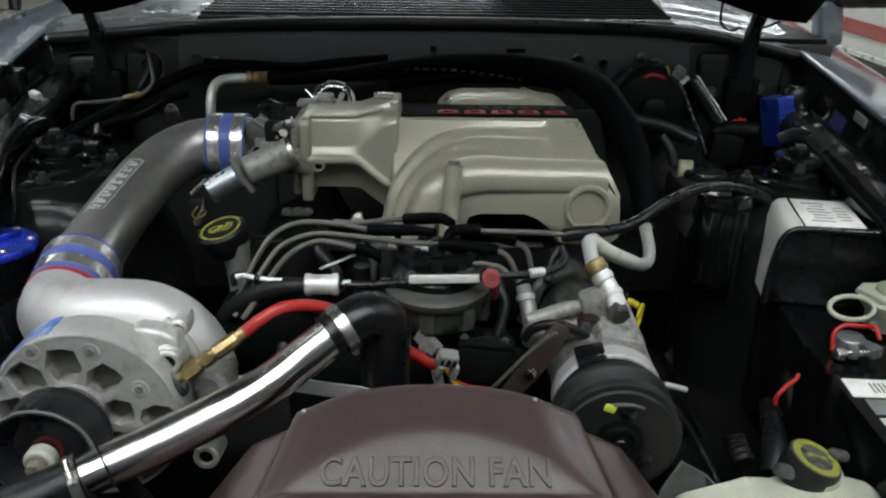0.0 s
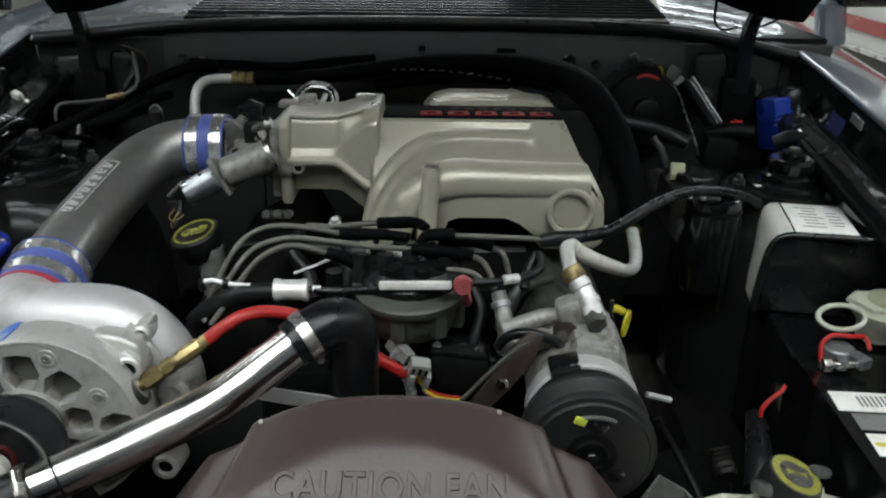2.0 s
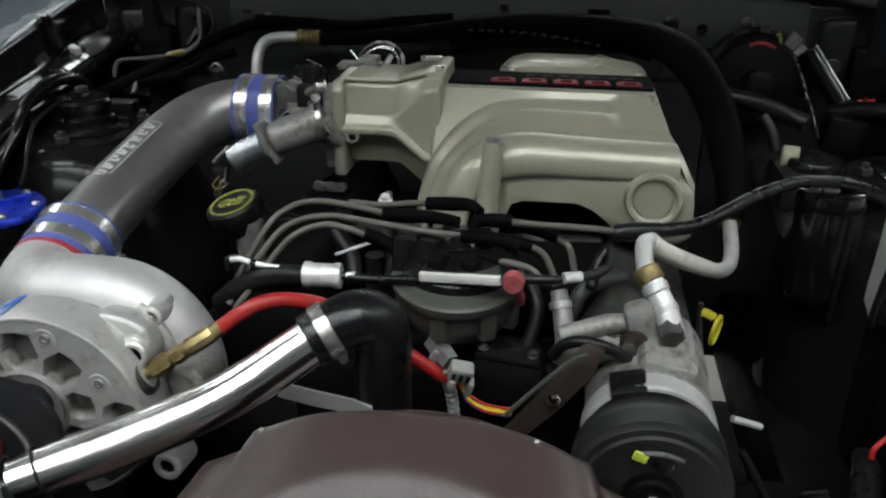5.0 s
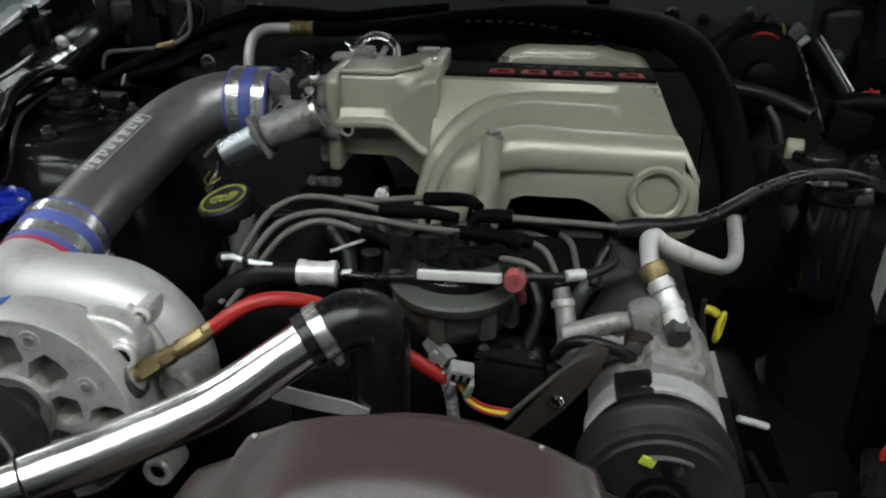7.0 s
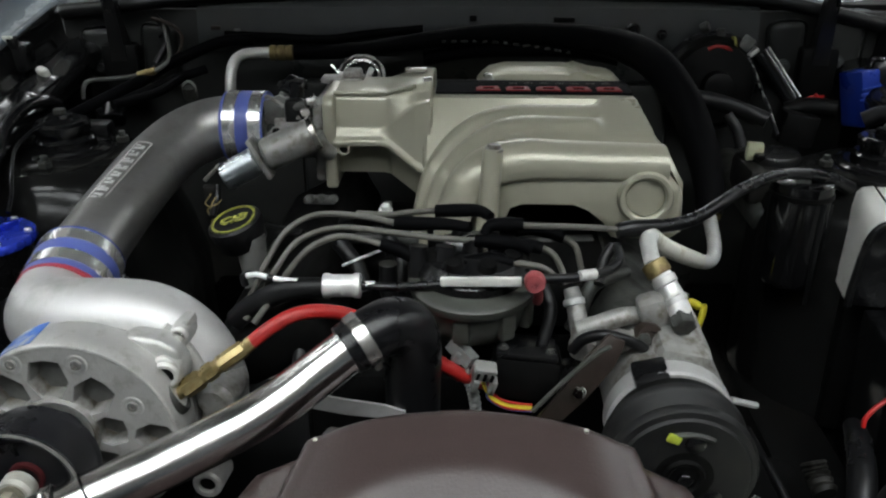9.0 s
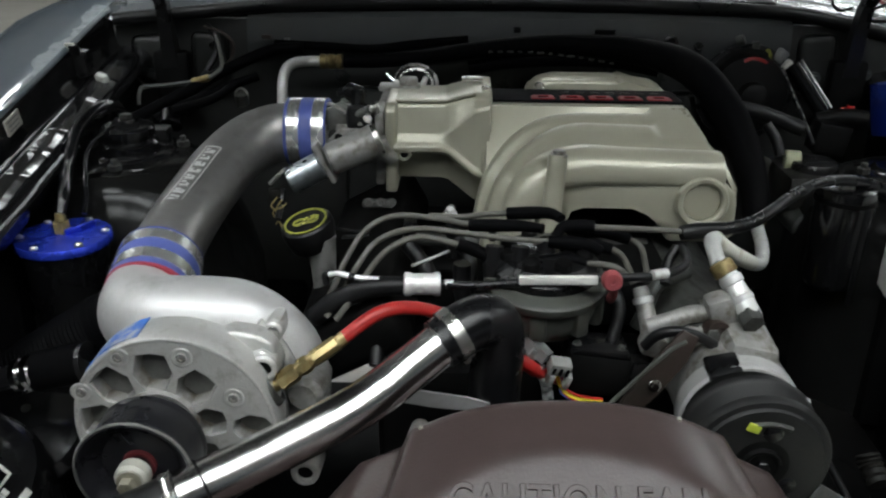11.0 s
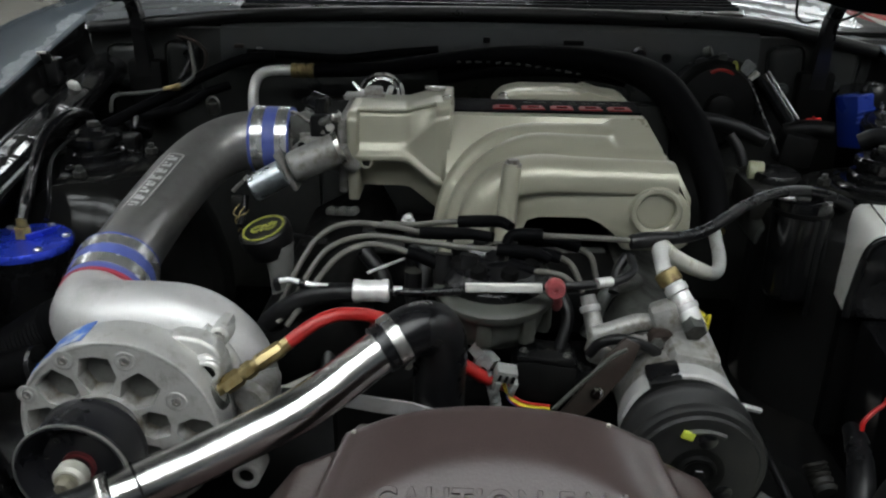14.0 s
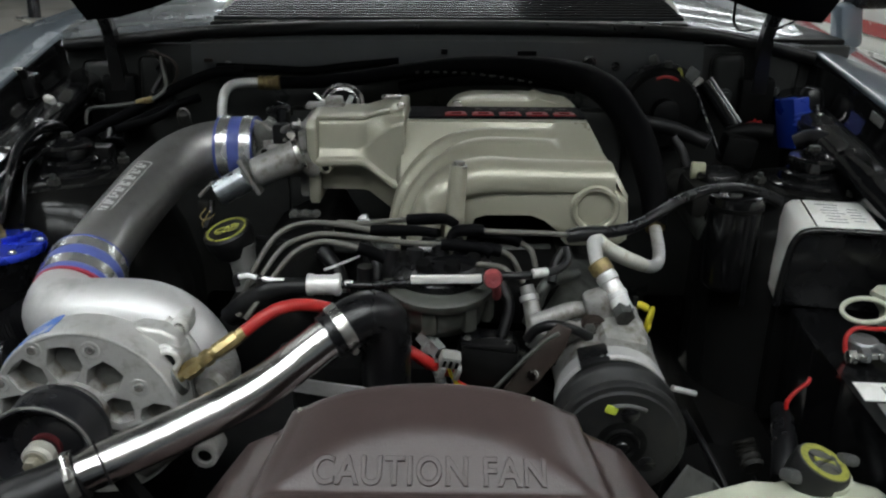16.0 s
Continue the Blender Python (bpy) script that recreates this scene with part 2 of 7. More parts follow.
LOOM = mat("grey_lead_sleeve", (0.092, 0.089, 0.076), 0.5, 0.0, 0.2, 80, 0.3, (0.060, 0.058, 0.050), 0.56, 40)
BLUE_SILICONE = mat("blue_silicone", (0.085, 0.115, 0.36), 0.42, 0.0, 0.06, 40, 0.1, (0.06, 0.08, 0.27), 0.62, 15)
BLUE_ANO = mat("blue_anodised_metal", (0.025, 0.055, 0.55), 0.25, 0.55, 0.08, 40, 0.05, (0.02, 0.04, 0.40), 0.62, 15)
BLUE_PLASTIC = mat("bright_blue_box", (0.010, 0.036, 0.29), 0.32, 0.2, 0.08, 40, 0.05)
BLUE_PRINT = mat("blue_print", (0.02, 0.22, 0.62), 0.45, 0.0, 0.1, 60, 0.1)
WORN_BLUE = mat("worn_blue_plate", (0.02, 0.16, 0.62), 0.4, 0.2, 0.1, 60, 0.1, (0.55, 0.56, 0.57), 0.50, 45)
BAND = mat("stainless_band", (0.80, 0.795, 0.78), 0.24, 0.85, 0.04, 40, 0.05, (0.70, 0.69, 0.67), 0.6, 20)
RED_HOSE = mat("red_hose", (0.36, 0.018, 0.016), 0.36, 0.0, 0.08, 50, 0.1, (0.26, 0.014, 0.013), 0.62, 15)
RED = mat("red_insulation", (0.36, 0.013, 0.012), 0.42, 0.0, 0.1, 50, 0.1)
TUBE_CHROME = mat("softly_polished_steel", (0.74, 0.73, 0.715), 0.22, 1.0, 0.03, 20, 0.12, rough_vary=0.08, fine=45.0)
WASHER = mat("aged_cream_metal", (0.42, 0.41, 0.36), 0.5, 0.1, 0.08, 60, 0.2, (0.30, 0.28, 0.23), 0.6, 40)
CAP_GREY = mat("dusty_grey_cap", (0.055, 0.056, 0.054), 0.5, 0.0, 0.2, 60, 0.2, (0.09, 0.09, 0.085), 0.58, 40)
CLUTCH_BLACK = mat("dusty_black_clutch", (0.011, 0.011, 0.0112), 0.50, 0.0, 0.25, 60, 0.3, (0.019, 0.0185, 0.017), 0.58, 30, spec=0.3)
PULLEY_BLACK = mat("black_anodised_pulley", (0.010, 0.010, 0.012), 0.32, 0.0, 0.2, 60, 0.15, (0.016, 0.016, 0.017), 0.6, 25, spec=0.5)
BOLT_PALE = mat("aged_zinc_bolt", (0.30, 0.28, 0.22), 0.42, 0.6, 0.15, 60, 0.2, (0.20, 0.18, 0.13), 0.55, 60)
DARK_RED = mat("dark_red_ring", (0.085, 0.014, 0.016), 0.5, 0.0, 0.12, 60, 0.1)
WORN_PAINT = mat("scuffed_pale_slate_paint", (0.20, 0.225, 0.24), 0.45, 0.0, 0.15, 90, 0.2, (0.13, 0.15, 0.165), 0.55, 60)
RED_DULL = mat("faded_red_plastic", (0.28, 0.055, 0.06), 0.5, 0.0, 0.12, 60, 0.2, (0.16, 0.04, 0.045), 0.60, 40)
LINING_RED = mat("red_silicone_lining", (0.36, 0.03, 0.05), 0.45, 0.0, 0.1, 60, 0.1)
BADGE_RED = mat("red_badge_enamel", (0.17, 0.007, 0.009), 0.5, 0.0, 0.2, 90, 0.1, spec=0.15)
BADGE = mat("black_badge_field", (0.005, 0.005, 0.006), 0.7, 0.0, 0.2, 60, 0.3, spec=0.02)
YELLOW = mat("yellow_plastic", (0.62, 0.54, 0.035), 0.42, 0.0, 0.1, 60, 0.1)
YELLOW_INK = mat("yellow_print", (0.28, 0.285, 0.045), 0.5, 0.0, 0.2, 90, 0.1, (0.11, 0.11, 0.03), 0.53, 90)
YELLOW_MARK = mat("yellow_green_paint_dab", (0.42, 0.48, 0.05), 0.5, 0.0, 0.2, 60, 0.2)
WHITE = mat("white_plastic", (0.62, 0.615, 0.58), 0.48, 0.0, 0.06, 60, 0.1, (0.44, 0.43, 0.38), 0.62, 30)
NATURAL = mat("natural_plastic_tank", (0.46, 0.475, 0.38), 0.42, 0.0, 0.06, 40, 0.1, (0.32, 0.32, 0.23), 0.60, 14)
NATURAL_DIM = mat("yellowed_plastic_tank", (0.36, 0.37, 0.25), 0.42, 0.0, 0.08, 40, 0.1, (0.24, 0.23, 0.14), 0.58, 20)
PAPER = mat("printed_paper_label", (0.84, 0.84, 0.81), 0.5, 0.0, 0.05, 60, 0.1, (0.70, 0.69, 0.64), 0.56, 30)
INK = mat("grey_ink", (0.20, 0.20, 0.20), 0.6, 0.0, 0.2, 60)
LEAD = mat("grey_lead_terminal", (0.26, 0.27, 0.275), 0.45, 0.7, 0.15, 70, 0.3, (0.14, 0.145, 0.15), 0.56, 50)
# dark gloss paint; its slate base colour stands for the mirrored grey wall
PAINT = mat("car_paint_with_wall_tone", (0.105, 0.130, 0.155), 0.38, 0.35, 0.05, 20, 0.0, coat=1.0, spec=0.5, rough_vary=0.03)
PAINT.node_tree.nodes["Principled BSDF"].inputs["Coat IOR"].default_value = 1.9
# same dark paint, greyed and patched paler to hold the ceiling's sheen
COWL_PAINT = mat("cowl_paint_with_sheen", (0.12, 0.13, 0.14), 0.26, 0.4, 0.15, 25, 0.45, (0.18, 0.19, 0.20), 0.56, 14, coat=0.8, fine=18.0)
BAY_GLOSS = mat("glossy_black_bay_paint", (0.007, 0.007, 0.0075), 0.10, 0.0, 0.2, 30, 0.10, (0.011, 0.011, 0.0105), 0.62, 9, rough_vary=0.04, fine=70.0)
TOWER_BLACK = mat("dusty_black_tower_paint", (0.008, 0.008, 0.0078), 0.14, 0.0, 0.2, 40, 0.12, (0.012, 0.0118, 0.011), 0.60, 9, spec=0.16, rough_vary=0.06)
BAY_GREY = mat("dusty_dark_bay_paint", (0.028, 0.0290, 0.0280), 0.34, 0.0, 0.2, 40, 0.25, (0.034, 0.0335, 0.032), 0.60, 7, rough_vary=0.10, spec=0.25)
COWL_GREY = mat("grey_cowl_steel", (0.043, 0.047, 0.048), 0.5, 0.0, 0.12, 40, 0.15, (0.048, 0.049, 0.047), 0.55, 6)
# darker than real black steel: shade deep in the bay and in holes
BAY_DARK = mat("shade_black_steel", (0.0045, 0.0045, 0.0045), 0.50, 0.0, 0.25, 40, 0.4, (0.008, 0.0075, 0.0068), 0.58, 12, spec=0.06)
OLIVE_DARK = mat("dusty_olive_with_shade", (0.008, 0.0076, 0.006), 0.6, 0.2, 0.25, 60, 0.4, (0.010, 0.0094, 0.008), 0.55, 40)
CONCRETE = mat("polished_concrete", (0.40, 0.38, 0.335), 0.42, 0.0, 0.08, 3, 0.05, (0.30, 0.28, 0.245), 0.56, 0.8, fine=40)
WALL = mat("painted_hall_wall", (0.33, 0.37, 0.41), 0.7, 0.0, 0.05, 2, 0.05, (0.28, 0.315, 0.35), 0.58, 0.5, fine=60)
CEILING = mat("white_hall_ceiling", (0.36, 0.36, 0.355), 0.8, 0.0, 0.05, 2, 0.05, (0.52, 0.52, 0.51), 0.58, 0.6, fine=60)
TUBE_LIGHT = mat("lit_diffuser", (0.93, 0.985, 1.0), 0.5, 0.0, 0.0, 10, glow=LAMP)
WHITE_PAINT = mat("white_car_paint", (0.82, 0.82, 0.78), 0.18, 0.0, 0.03, 10, coat=0.8)
RED_PAINT = mat("red_car_stripe", (0.42, 0.035, 0.04), 0.2, 0.0, 0.05, 10, coat=0.8)
GLASS_DARK = mat("dark_window_glass", (0.01, 0.012, 0.014), 0.05, 0.0, 0.1, 10)

# ---- the hall ----
def slab(name, at, size, material, label, category):
    return solo(name, box(at, size, 0), material, label, category, kind="structure")


slab("floor", (0, 3, -0.05), (26, 26, 0.1), CONCRETE, "smooth beige concrete hall floor", "floor")
slab("wall_north", (0, 16.1, 2.2), (26, 0.2, 4.6), WALL, "painted grey hall wall", "wall")
slab("wall_south", (0, -10.1, 2.2), (26, 0.2, 4.6), WALL, "painted grey hall wall", "wall")
slab("wall_west", (-13.1, 3, 2.2), (0.2, 26, 4.6), WALL, "painted grey hall wall", "wall")
slab("wall_east", (13.1, 3, 2.2), (0.2, 26, 4.6), WALL, "painted grey hall wall", "wall")
slab("ceiling", (0, 3, 4.55), (26, 26, 0.1), CEILING, "white hall ceiling", "ceiling")


def ceiling_light(at):
    e = thing("ceiling_light", at, "long white strip light fixed under the hall ceiling", "ceiling light", "ceiling lights")
    x, y, z = at
    part("housing", box((x, y, z + 0.06), (2.52, 0.44, 0.12), 0.01), WHITE, e)
    part("diffuser", box((x, y, z - 0.012), (2.40, 0.34, 0.03), 0.008), TUBE_LIGHT, e, "lit white diffuser")
    return e


first_light = ceiling_light((-1.3, -0.65, 4.38))
for x, y in ((1.3, -0.65), (-1.3, -1.6), (1.3, -1.6), (-1.3, -2.9), (1.3, -2.9), (-4.4, -0.65), (-4.4, 1.8), (4.4, -0.65), (5.4, 1.8), (-6.0, 4.6), (-0.8, 4.7), (5.6, 5.6), (6.0, 7.2), (6.0, 10.8), (0.0, 8.2), (3.4, 8.2), (-1.7, 9.8), (1.7, 9.8), (0.0, 11.4)):
    copy_thing(first_light, Matrix.Translation((x, y, 4.38)))

# ---- the car's body round the engine bay ----
car = thing("car", (0, 1.5, 0), "dark coupe with its bonnet open", "car")


def lip(y, side=-1):
    """height of the wing's inner edge along the car"""
    if side > 0:
        return 0.931 + 0.14 * (y - 1.5) if y < 1.5 else 0.931 + 0.07 * (y - 1.5)
    return 0.955 + 0.15 * (y - 1.5) if y < 1.5 else 0.955 + 0.045 * (y - 1.5)


YS = [0.30, 0.45, 0.60, 0.75, 0.90, 1.05, 1.20, 1.35, 1.48, 1.60, 1.75, 1.95, 2.2, 2.5]


def lip_x(side, y):
    if side > 0:
        return 0.635 + 0.06 * max(0.0, y - 1.5)
    return side * (0.698 - 0.045 * max(0.0, 1.5 - y)) - 0.004


def edge_z(y, side=-1):
    """height of the wing's folded edge"""
    return lip(y, side) - (0.03 * max(0.0, 1.5 - y) if side < 0 else 0)


def wing(side):
    across = [(0.0, -0.016), (0.0, -0.001), (0.003, 0.002), (0.03, 0.0034), (0.07, 0.0046), (0.115, -0.001), (0.15, -0.017), (0.172, -0.055), (0.18, -0.12), (0.183, -0.45)]
    if side > 0:
        across = [(0.0, -0.004), (0.0, -0.001), (0.001, 0.0010), (0.003, 0.002), (0.010, 0.0012), (0.03, -0.0028), (0.055, -0.0085), (0.085, -0.0158), (0.115, -0.0236), (0.14, -0.0312), (0.158, -0.040), (0.172, -0.062), (0.18, -0.12), (0.183, -0.45)]
    rows = [[(lip_x(side, y) + side * dx, y, edge_z(y, side) + dz + (0.30 * max(0.0, 1.5 - y) * dx if side > 0 else 0)) for dx, dz in across] for y in YS]
    return part("fender", sheet(rows), PAINT, car, "dark glossy fender with the mirrored wall's slate tone in its colour", sharp=70)


fender_left, fender_right = wing(-1), wing(1)


def apron(side):
    across = [(0.001, -0.004), (-0.003, -0.012), (-0.006, -0.056), (-0.010, -0.063), (-0.018, -0.062), (-0.021, -0.066), (-0.025, -0.059), (-0.032, -0.060), (-0.037, -0.0604), (-0.043, -0.0612), (-0.049, -0.0626), (-0.0545, -0.0648), (-0.060, -0.0685), (-0.0645, -0.0738), (-0.0668, -0.080), (-0.065, -0.088), (-0.058, -0.104), (-0.034, -0.13), (-0.028, -0.34), (-0.04, -0.62)]
    noise = random.Random(5 + side)
    swells = []
    c = 0.75
    while c < 1.45:
        swells.append((c, noise.uniform(0.0004, 0.0011), noise.uniform(0.004, 0.009)))
        c += noise.uniform(0.045, 0.13)
    rows = []
    for i, y in enumerate(np.linspace(0.42, 1.50, 270)):
        swell = sum(h * math.exp(-((y - c) / w) ** 2) for c, h, w in swells)
        rows.append([(lip_x(side, y) + side * dx, y, (edge_z(y, side) if k < 2 else lip(y, side)) + dz + (swell * min(1.0, (k - 5) / 2) + 0.0005 * math.sin(y * 47 - k * 0.3) + noise.uniform(-0.00008, 0.00008) if 5 < k < 13 else 0)) for k, (dx, dz) in enumerate(across)])
    return part("inner_fender", sheet(rows), BAY_GLOSS, car, "glossy black inner fender panel", sharp=30)


apron_left, apron_right = apron(-1), apron(1)
# scuffed strip along the left wing's edge, with a ragged border
ragged = random.Random(11)
rows = []
for y in np.linspace(1.10, 1.50, 90):
    grow = min(1.0, (y - 1.08) / 0.16)
    w = 0.003 + grow * (0.014 + 0.006 * math.sin(y * 31) + 0.003 * math.sin(y * 97)) + ragged.uniform(-0.0022, 0.0022) * grow
    rows.append([(lip_x(-1, y) - s, y, edge_z(y) + 0.0026 + 0.12 * s) for s in (0.0022, max(0.0026, w))])
part("scuffed_edge", sheet(rows, 0.0006), WORN_PAINT, fender_left, "scuffed paler paint along the edge")

for side, x, y, top in ((-1, -0.572, 1.195, 0.795), (1, 0.545, 1.225, 0.775)):
    tower = part("strut_tower", lathe(([(0.165, top - 0.40), (0.16, top - 0.10), (0.145, top - 0.045), (0.12, top - 0.018)] if side > 0 else [(0.178, top - 0.40), (0.172, top - 0.17), (0.156, top - 0.105), (0.136, top - 0.058), (0.116, top - 0.024)]) + [(0.10, top - 0.006), (0.088, top), (0.05, top + 0.002), (0, top + 0.002)], (x, y, 0), (0, 0, 1), 48),
                 TOWER_BLACK, car, "dusty black strut tower dome")
    part("strut_mount", lathe([(0.060, top), (0.060, top + 0.004), (0.056, top + 0.007), (0.041, top + 0.008), (0.041, top + 0.018), (0.038, top + 0.021), (0.031, top + 0.022), (0.031, top + 0.029), (0.037, top + 0.030), (0.037, top + 0.039), (0.033, top + 0.043), (0.022, top + 0.044), (0.016, top + 0.043), (0.016, top + 0.052), (0, top + 0.053)], (x, y, 0)), BAY_GLOSS, tower, "black strut mount")
    part("nut", hexa((x, y, top + 0.050), (0, 0, 1), 0.009, 0.008), CAST_DARK, tower)
    for k in range(3):
        a = radians(35 + 120 * k) if side < 0 else radians(-60 + 120 * k)
        part("stud", join(hexa((x + 0.075 * math.cos(a), y + 0.075 * math.sin(a), top + 0.001), (0, 0, 1), 0.0095, 0.008), rod((x + 0.075 * math.cos(a), y + 0.075 * math.sin(a), top), (x + 0.075 * math.cos(a), y + 0.075 * math.sin(a), top + 0.016), 0.0045, 10)), CAST_DARK, tower)

# bulkhead, cowl and grille
part("cowl_box", box((0, 1.67, 0.74), (1.39, 0.30, 0.42), 0.004), BAY_DARK, car, "black cowl box behind the firewall")
firewall = part("firewall", join(box((0, 1.515, 0.63), (1.40, 0.02, 0.62), 0.004), box((0, 1.49, 0.60), (0.62, 0.03, 0.46), 0.02)), BAY_GREY, car, "dusty dark firewall panel")
cowl_front = part("cowl_front", sheet([[(x, 1.503 - 0.016 * math.cos(x * 2.2) + dy, z + 0.012 * math.cos(x * 2.4)) for x in np.linspace(-0.47, 0.44, 25)] for dy, z in ((0.0, 0.868), (-0.004, 0.876), (-0.001, 0.91), (0.004, 0.936), (0.02, 0.944))]), COWL_GREY, car, "grey cowl front panel")
for side in (-1, 1):
    x0, x1 = (-0.705, -0.44) if side < 0 else (0.645, 0.415)
    rows = []
    for y, z in ((1.488, 0.936), (1.492, 0.942), (1.50, 0.946), (1.51, 0.957), (1.526, 0.9605), (1.534, 0.9606), (1.542, 0.9640), (1.57, 0.9695), (1.600, 0.9745), (1.609, 0.9746), (1.618, 0.9775), (1.64, 0.981), (1.74, 0.995), (1.80, 1.0)):
        rows.append([(x0 + (x1 - x0) * k / 8 + (0.10 * max(0, y - 1.53) * (k / 8) * side), y + 0.05 * (k / 8), z - (0.022 * (1 - k / 8) if side > 0 else 0) + 0.014 * math.sin(k / 8 * 1.6)) for k in range(9)])
    part("cowl_panel", sheet(rows), COWL_PAINT, car, "dark glossy cowl panel with sheen in its colour", sharp=30)
grille = part("cowl_grille", box((-0.012, 1.665, 0.978), (0.86, 0.27, 0.012), 0.003, (4, 0, 0)), PLASTIC, car, "black ribbed cowl grille")
slat_profile = ((0, -0.006), (0.0003, 0.0), (0.0010, 0.00027), (0.0017, 0.00057), (0.0024, 0.00093), (0.0032, 0.0009), (0.0035, -0.005))
for k in range(9):
    y, w = 1.540 + 0.027 * k, 0.846 + 0.002 * k
    part("slat", sheet([[(x, y + dy, 0.9835 + 0.0019 * k + dz) for x in (-0.012 - w / 2, -0.012, -0.012 + w / 2)] for dy, dz in slat_profile]), SLAT_BLACK, grille, sharp=35)
part("seal", tube([(-0.69, 1.487, 0.938), (-0.56, 1.492, 0.950), (-0.44, 1.510, 0.960), (-0.2, 1.516, 0.968), (0, 1.518, 0.970), (0.2, 1.516, 0.968), (0.42, 1.510, 0.960), (0.53, 1.492, 0.944), (0.63, 1.487, 0.922)], 0.011, 10, 6), RUBBER, car, "black rubber cowl seal")
for x, z, w, h, tilt in ((-0.538, 0.866, 0.062, 0.105, 4), (-0.632, 0.87, 0.07, 0.085, -3), (0.488, 0.878, 0.060, 0.10, -4), (0.572, 0.885, 0.075, 0.09, 3)):
    p = part("reinforcement", box((x, 1.497, z), (w, 0.016, h), 0.014, (0, tilt, 0), 3), BAY_GREY, firewall, "pressed steel reinforcement plate")
    part("bolt", join(rod((x - 0.004, 1.490, z - 0.022), (x - 0.004, 1.484, z - 0.022), 0.012, 18), hexa((x - 0.004, 1.484, z - 0.022), (0, -1, 0), 0.0075, 0.007)), COWL_GREY, p)

# bonnet, held up on its hinges
rows = []
for s in (0.0, 0.02, 0.25, 0.5, 0.75, 1.0):
    row = []
    for k in range(25):
        x = -0.612 + 1.215 * k / 24
        edge = min(1.0, max(0.0, (0.60 - abs(x + 0.004)) / 0.30))
        rise = 0.075 * edge * edge * (3 - 2 * edge)
        row.append((x * (1 + 0.10 * min(1, s * 2)), 1.42 + 0.05 * edge * (1 - s) - 0.88 * s, 1.006 + rise * (1 - s) + 0.88 * s))
    rows.append(row)
bonnet = part("hood", sheet(rows, 0.022), PLASTIC_MATT, car, "open hood with a matt black underside", sharp=45)
part("hood_rib", tube([(-0.55, 1.30, 1.10), (-0.2, 1.34, 1.13), (0.2, 1.34, 1.13), (0.55, 1.30, 1.10)], 0.018, 8, 5), PLASTIC_MATT, bonnet)
for side, x in ((-1, -0.592), (1, 0.530)):
    pts = [(x, 1.482, 0.80), (x + side * 0.004, 1.475, 0.87), (x + side * 0.002, 1.462, 0.93), (x + side * 0.004, 1.45, 0.985), (x + side * 0.022, 1.43, 1.04), (x + side * 0.045, 1.36, 1.12)]
    hinge = part("hood_hinge", tube(pts, [0.020, 0.018, 0.0150, 0.0135, 0.0140, 0.018], 4, 5), HINGE_BLACK, car, "black steel hood hinge arm", sharp=30)
    part("hinge_bracket", box((x + side * 0.004, 1.478, 0.84), (0.060, 0.03, 0.10), 0.008), PLASTIC_MATT, hinge)
part("washer_line", tube([(0.454, 1.4, 1.027), (0.459, 1.41, 0.99), (0.478, 1.42, 0.976), (0.502, 1.43, 0.979)], 0.0022, 6), PLASTIC, bonnet, "thin black washer hose")
part("washer_line", tube([(0.578, 1.4, 1.02), (0.565, 1.42, 0.995), (0.537, 1.44, 0.976)], 0.0022, 6), PLASTIC, bonnet, "thin black washer hose")

# wing mirrors on the doors, behind the wings
mirror = part("door_mirror", join(box((-0.87, 1.76, 1.055), (0.16, 0.07, 0.11), 0.025, (0, 0, -10), 3), rod((-0.852, 1.715, 0.95), (-0.86, 1.74, 1.03), 0.012, 16)), PLASTIC, car, "black door mirror on a short foot")
part("mirror_foot", box((-0.852, 1.712, 0.956), (0.075, 0.035, 0.008), 0.003, (0, 4, -14)), STEEL, mirror)

mirror_two = part("door_mirror", box((0.888, 1.775, 1.031), (0.20, 0.08, 0.105), 0.028, (0, 0, 10), 3), PLASTIC, car, "black door mirror on a painted foot")
part("mirror_foot", box((0.802, 1.768, 0.945), (0.052, 0.046, 0.094), 0.012, (0, -10, 10), 2), PAINT, mirror_two, "mirror foot in the car's paint")

# front crossmember, radiator and the floor of the bay, coloured near-black for its shade
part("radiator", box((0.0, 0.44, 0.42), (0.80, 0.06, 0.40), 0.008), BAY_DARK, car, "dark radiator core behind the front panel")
part("bay_floor", box((0, 0.97, 0.20), (1.30, 1.12, 0.02), 0.004), BAY_DARK, car, "undertray coloured near-black for the shade of the bay")
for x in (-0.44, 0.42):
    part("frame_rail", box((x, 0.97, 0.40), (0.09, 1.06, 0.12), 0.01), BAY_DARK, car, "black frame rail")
part("front_panel", box((0, 0.30, 0.50), (1.36, 0.03, 0.40), 0.01), PAINT, car, "front panel in the car's paint below the bonnet's edge")

for side in (-1, 1):
    part("wheel", lathe([(0, 0), (0.19, 0.0), (0.29, 0.02), (0.31, 0.05), (0.31, 0.15), (0.29, 0.18), (0, 0.18)], (side * 0.86, 0.75, 0.31), (-side, 0, 0), 40), RUBBER, car, "black front tyre")

# stickers, clips and blobs on the inner wings
def tag_plate(name, at, size, turn, material, parent, label, rows_of_ink=3):
    p = part(name, box(at, size, 0.0006, turn, 1), material, parent, label)
    m = pose(*at, *turn)
    for k in range(rows_of_ink):
        q = box((0, 0, 0), (size[0] * 1.12, size[1] * 0.7, size[2] * 0.09), 0)
        bmesh.ops.transform(q, matrix=m @ Matrix.Translation((0, 0, size[2] * (0.28 - 0.28 * k))), verts=q.verts)
        part("bar", q, INK, p)
    return p


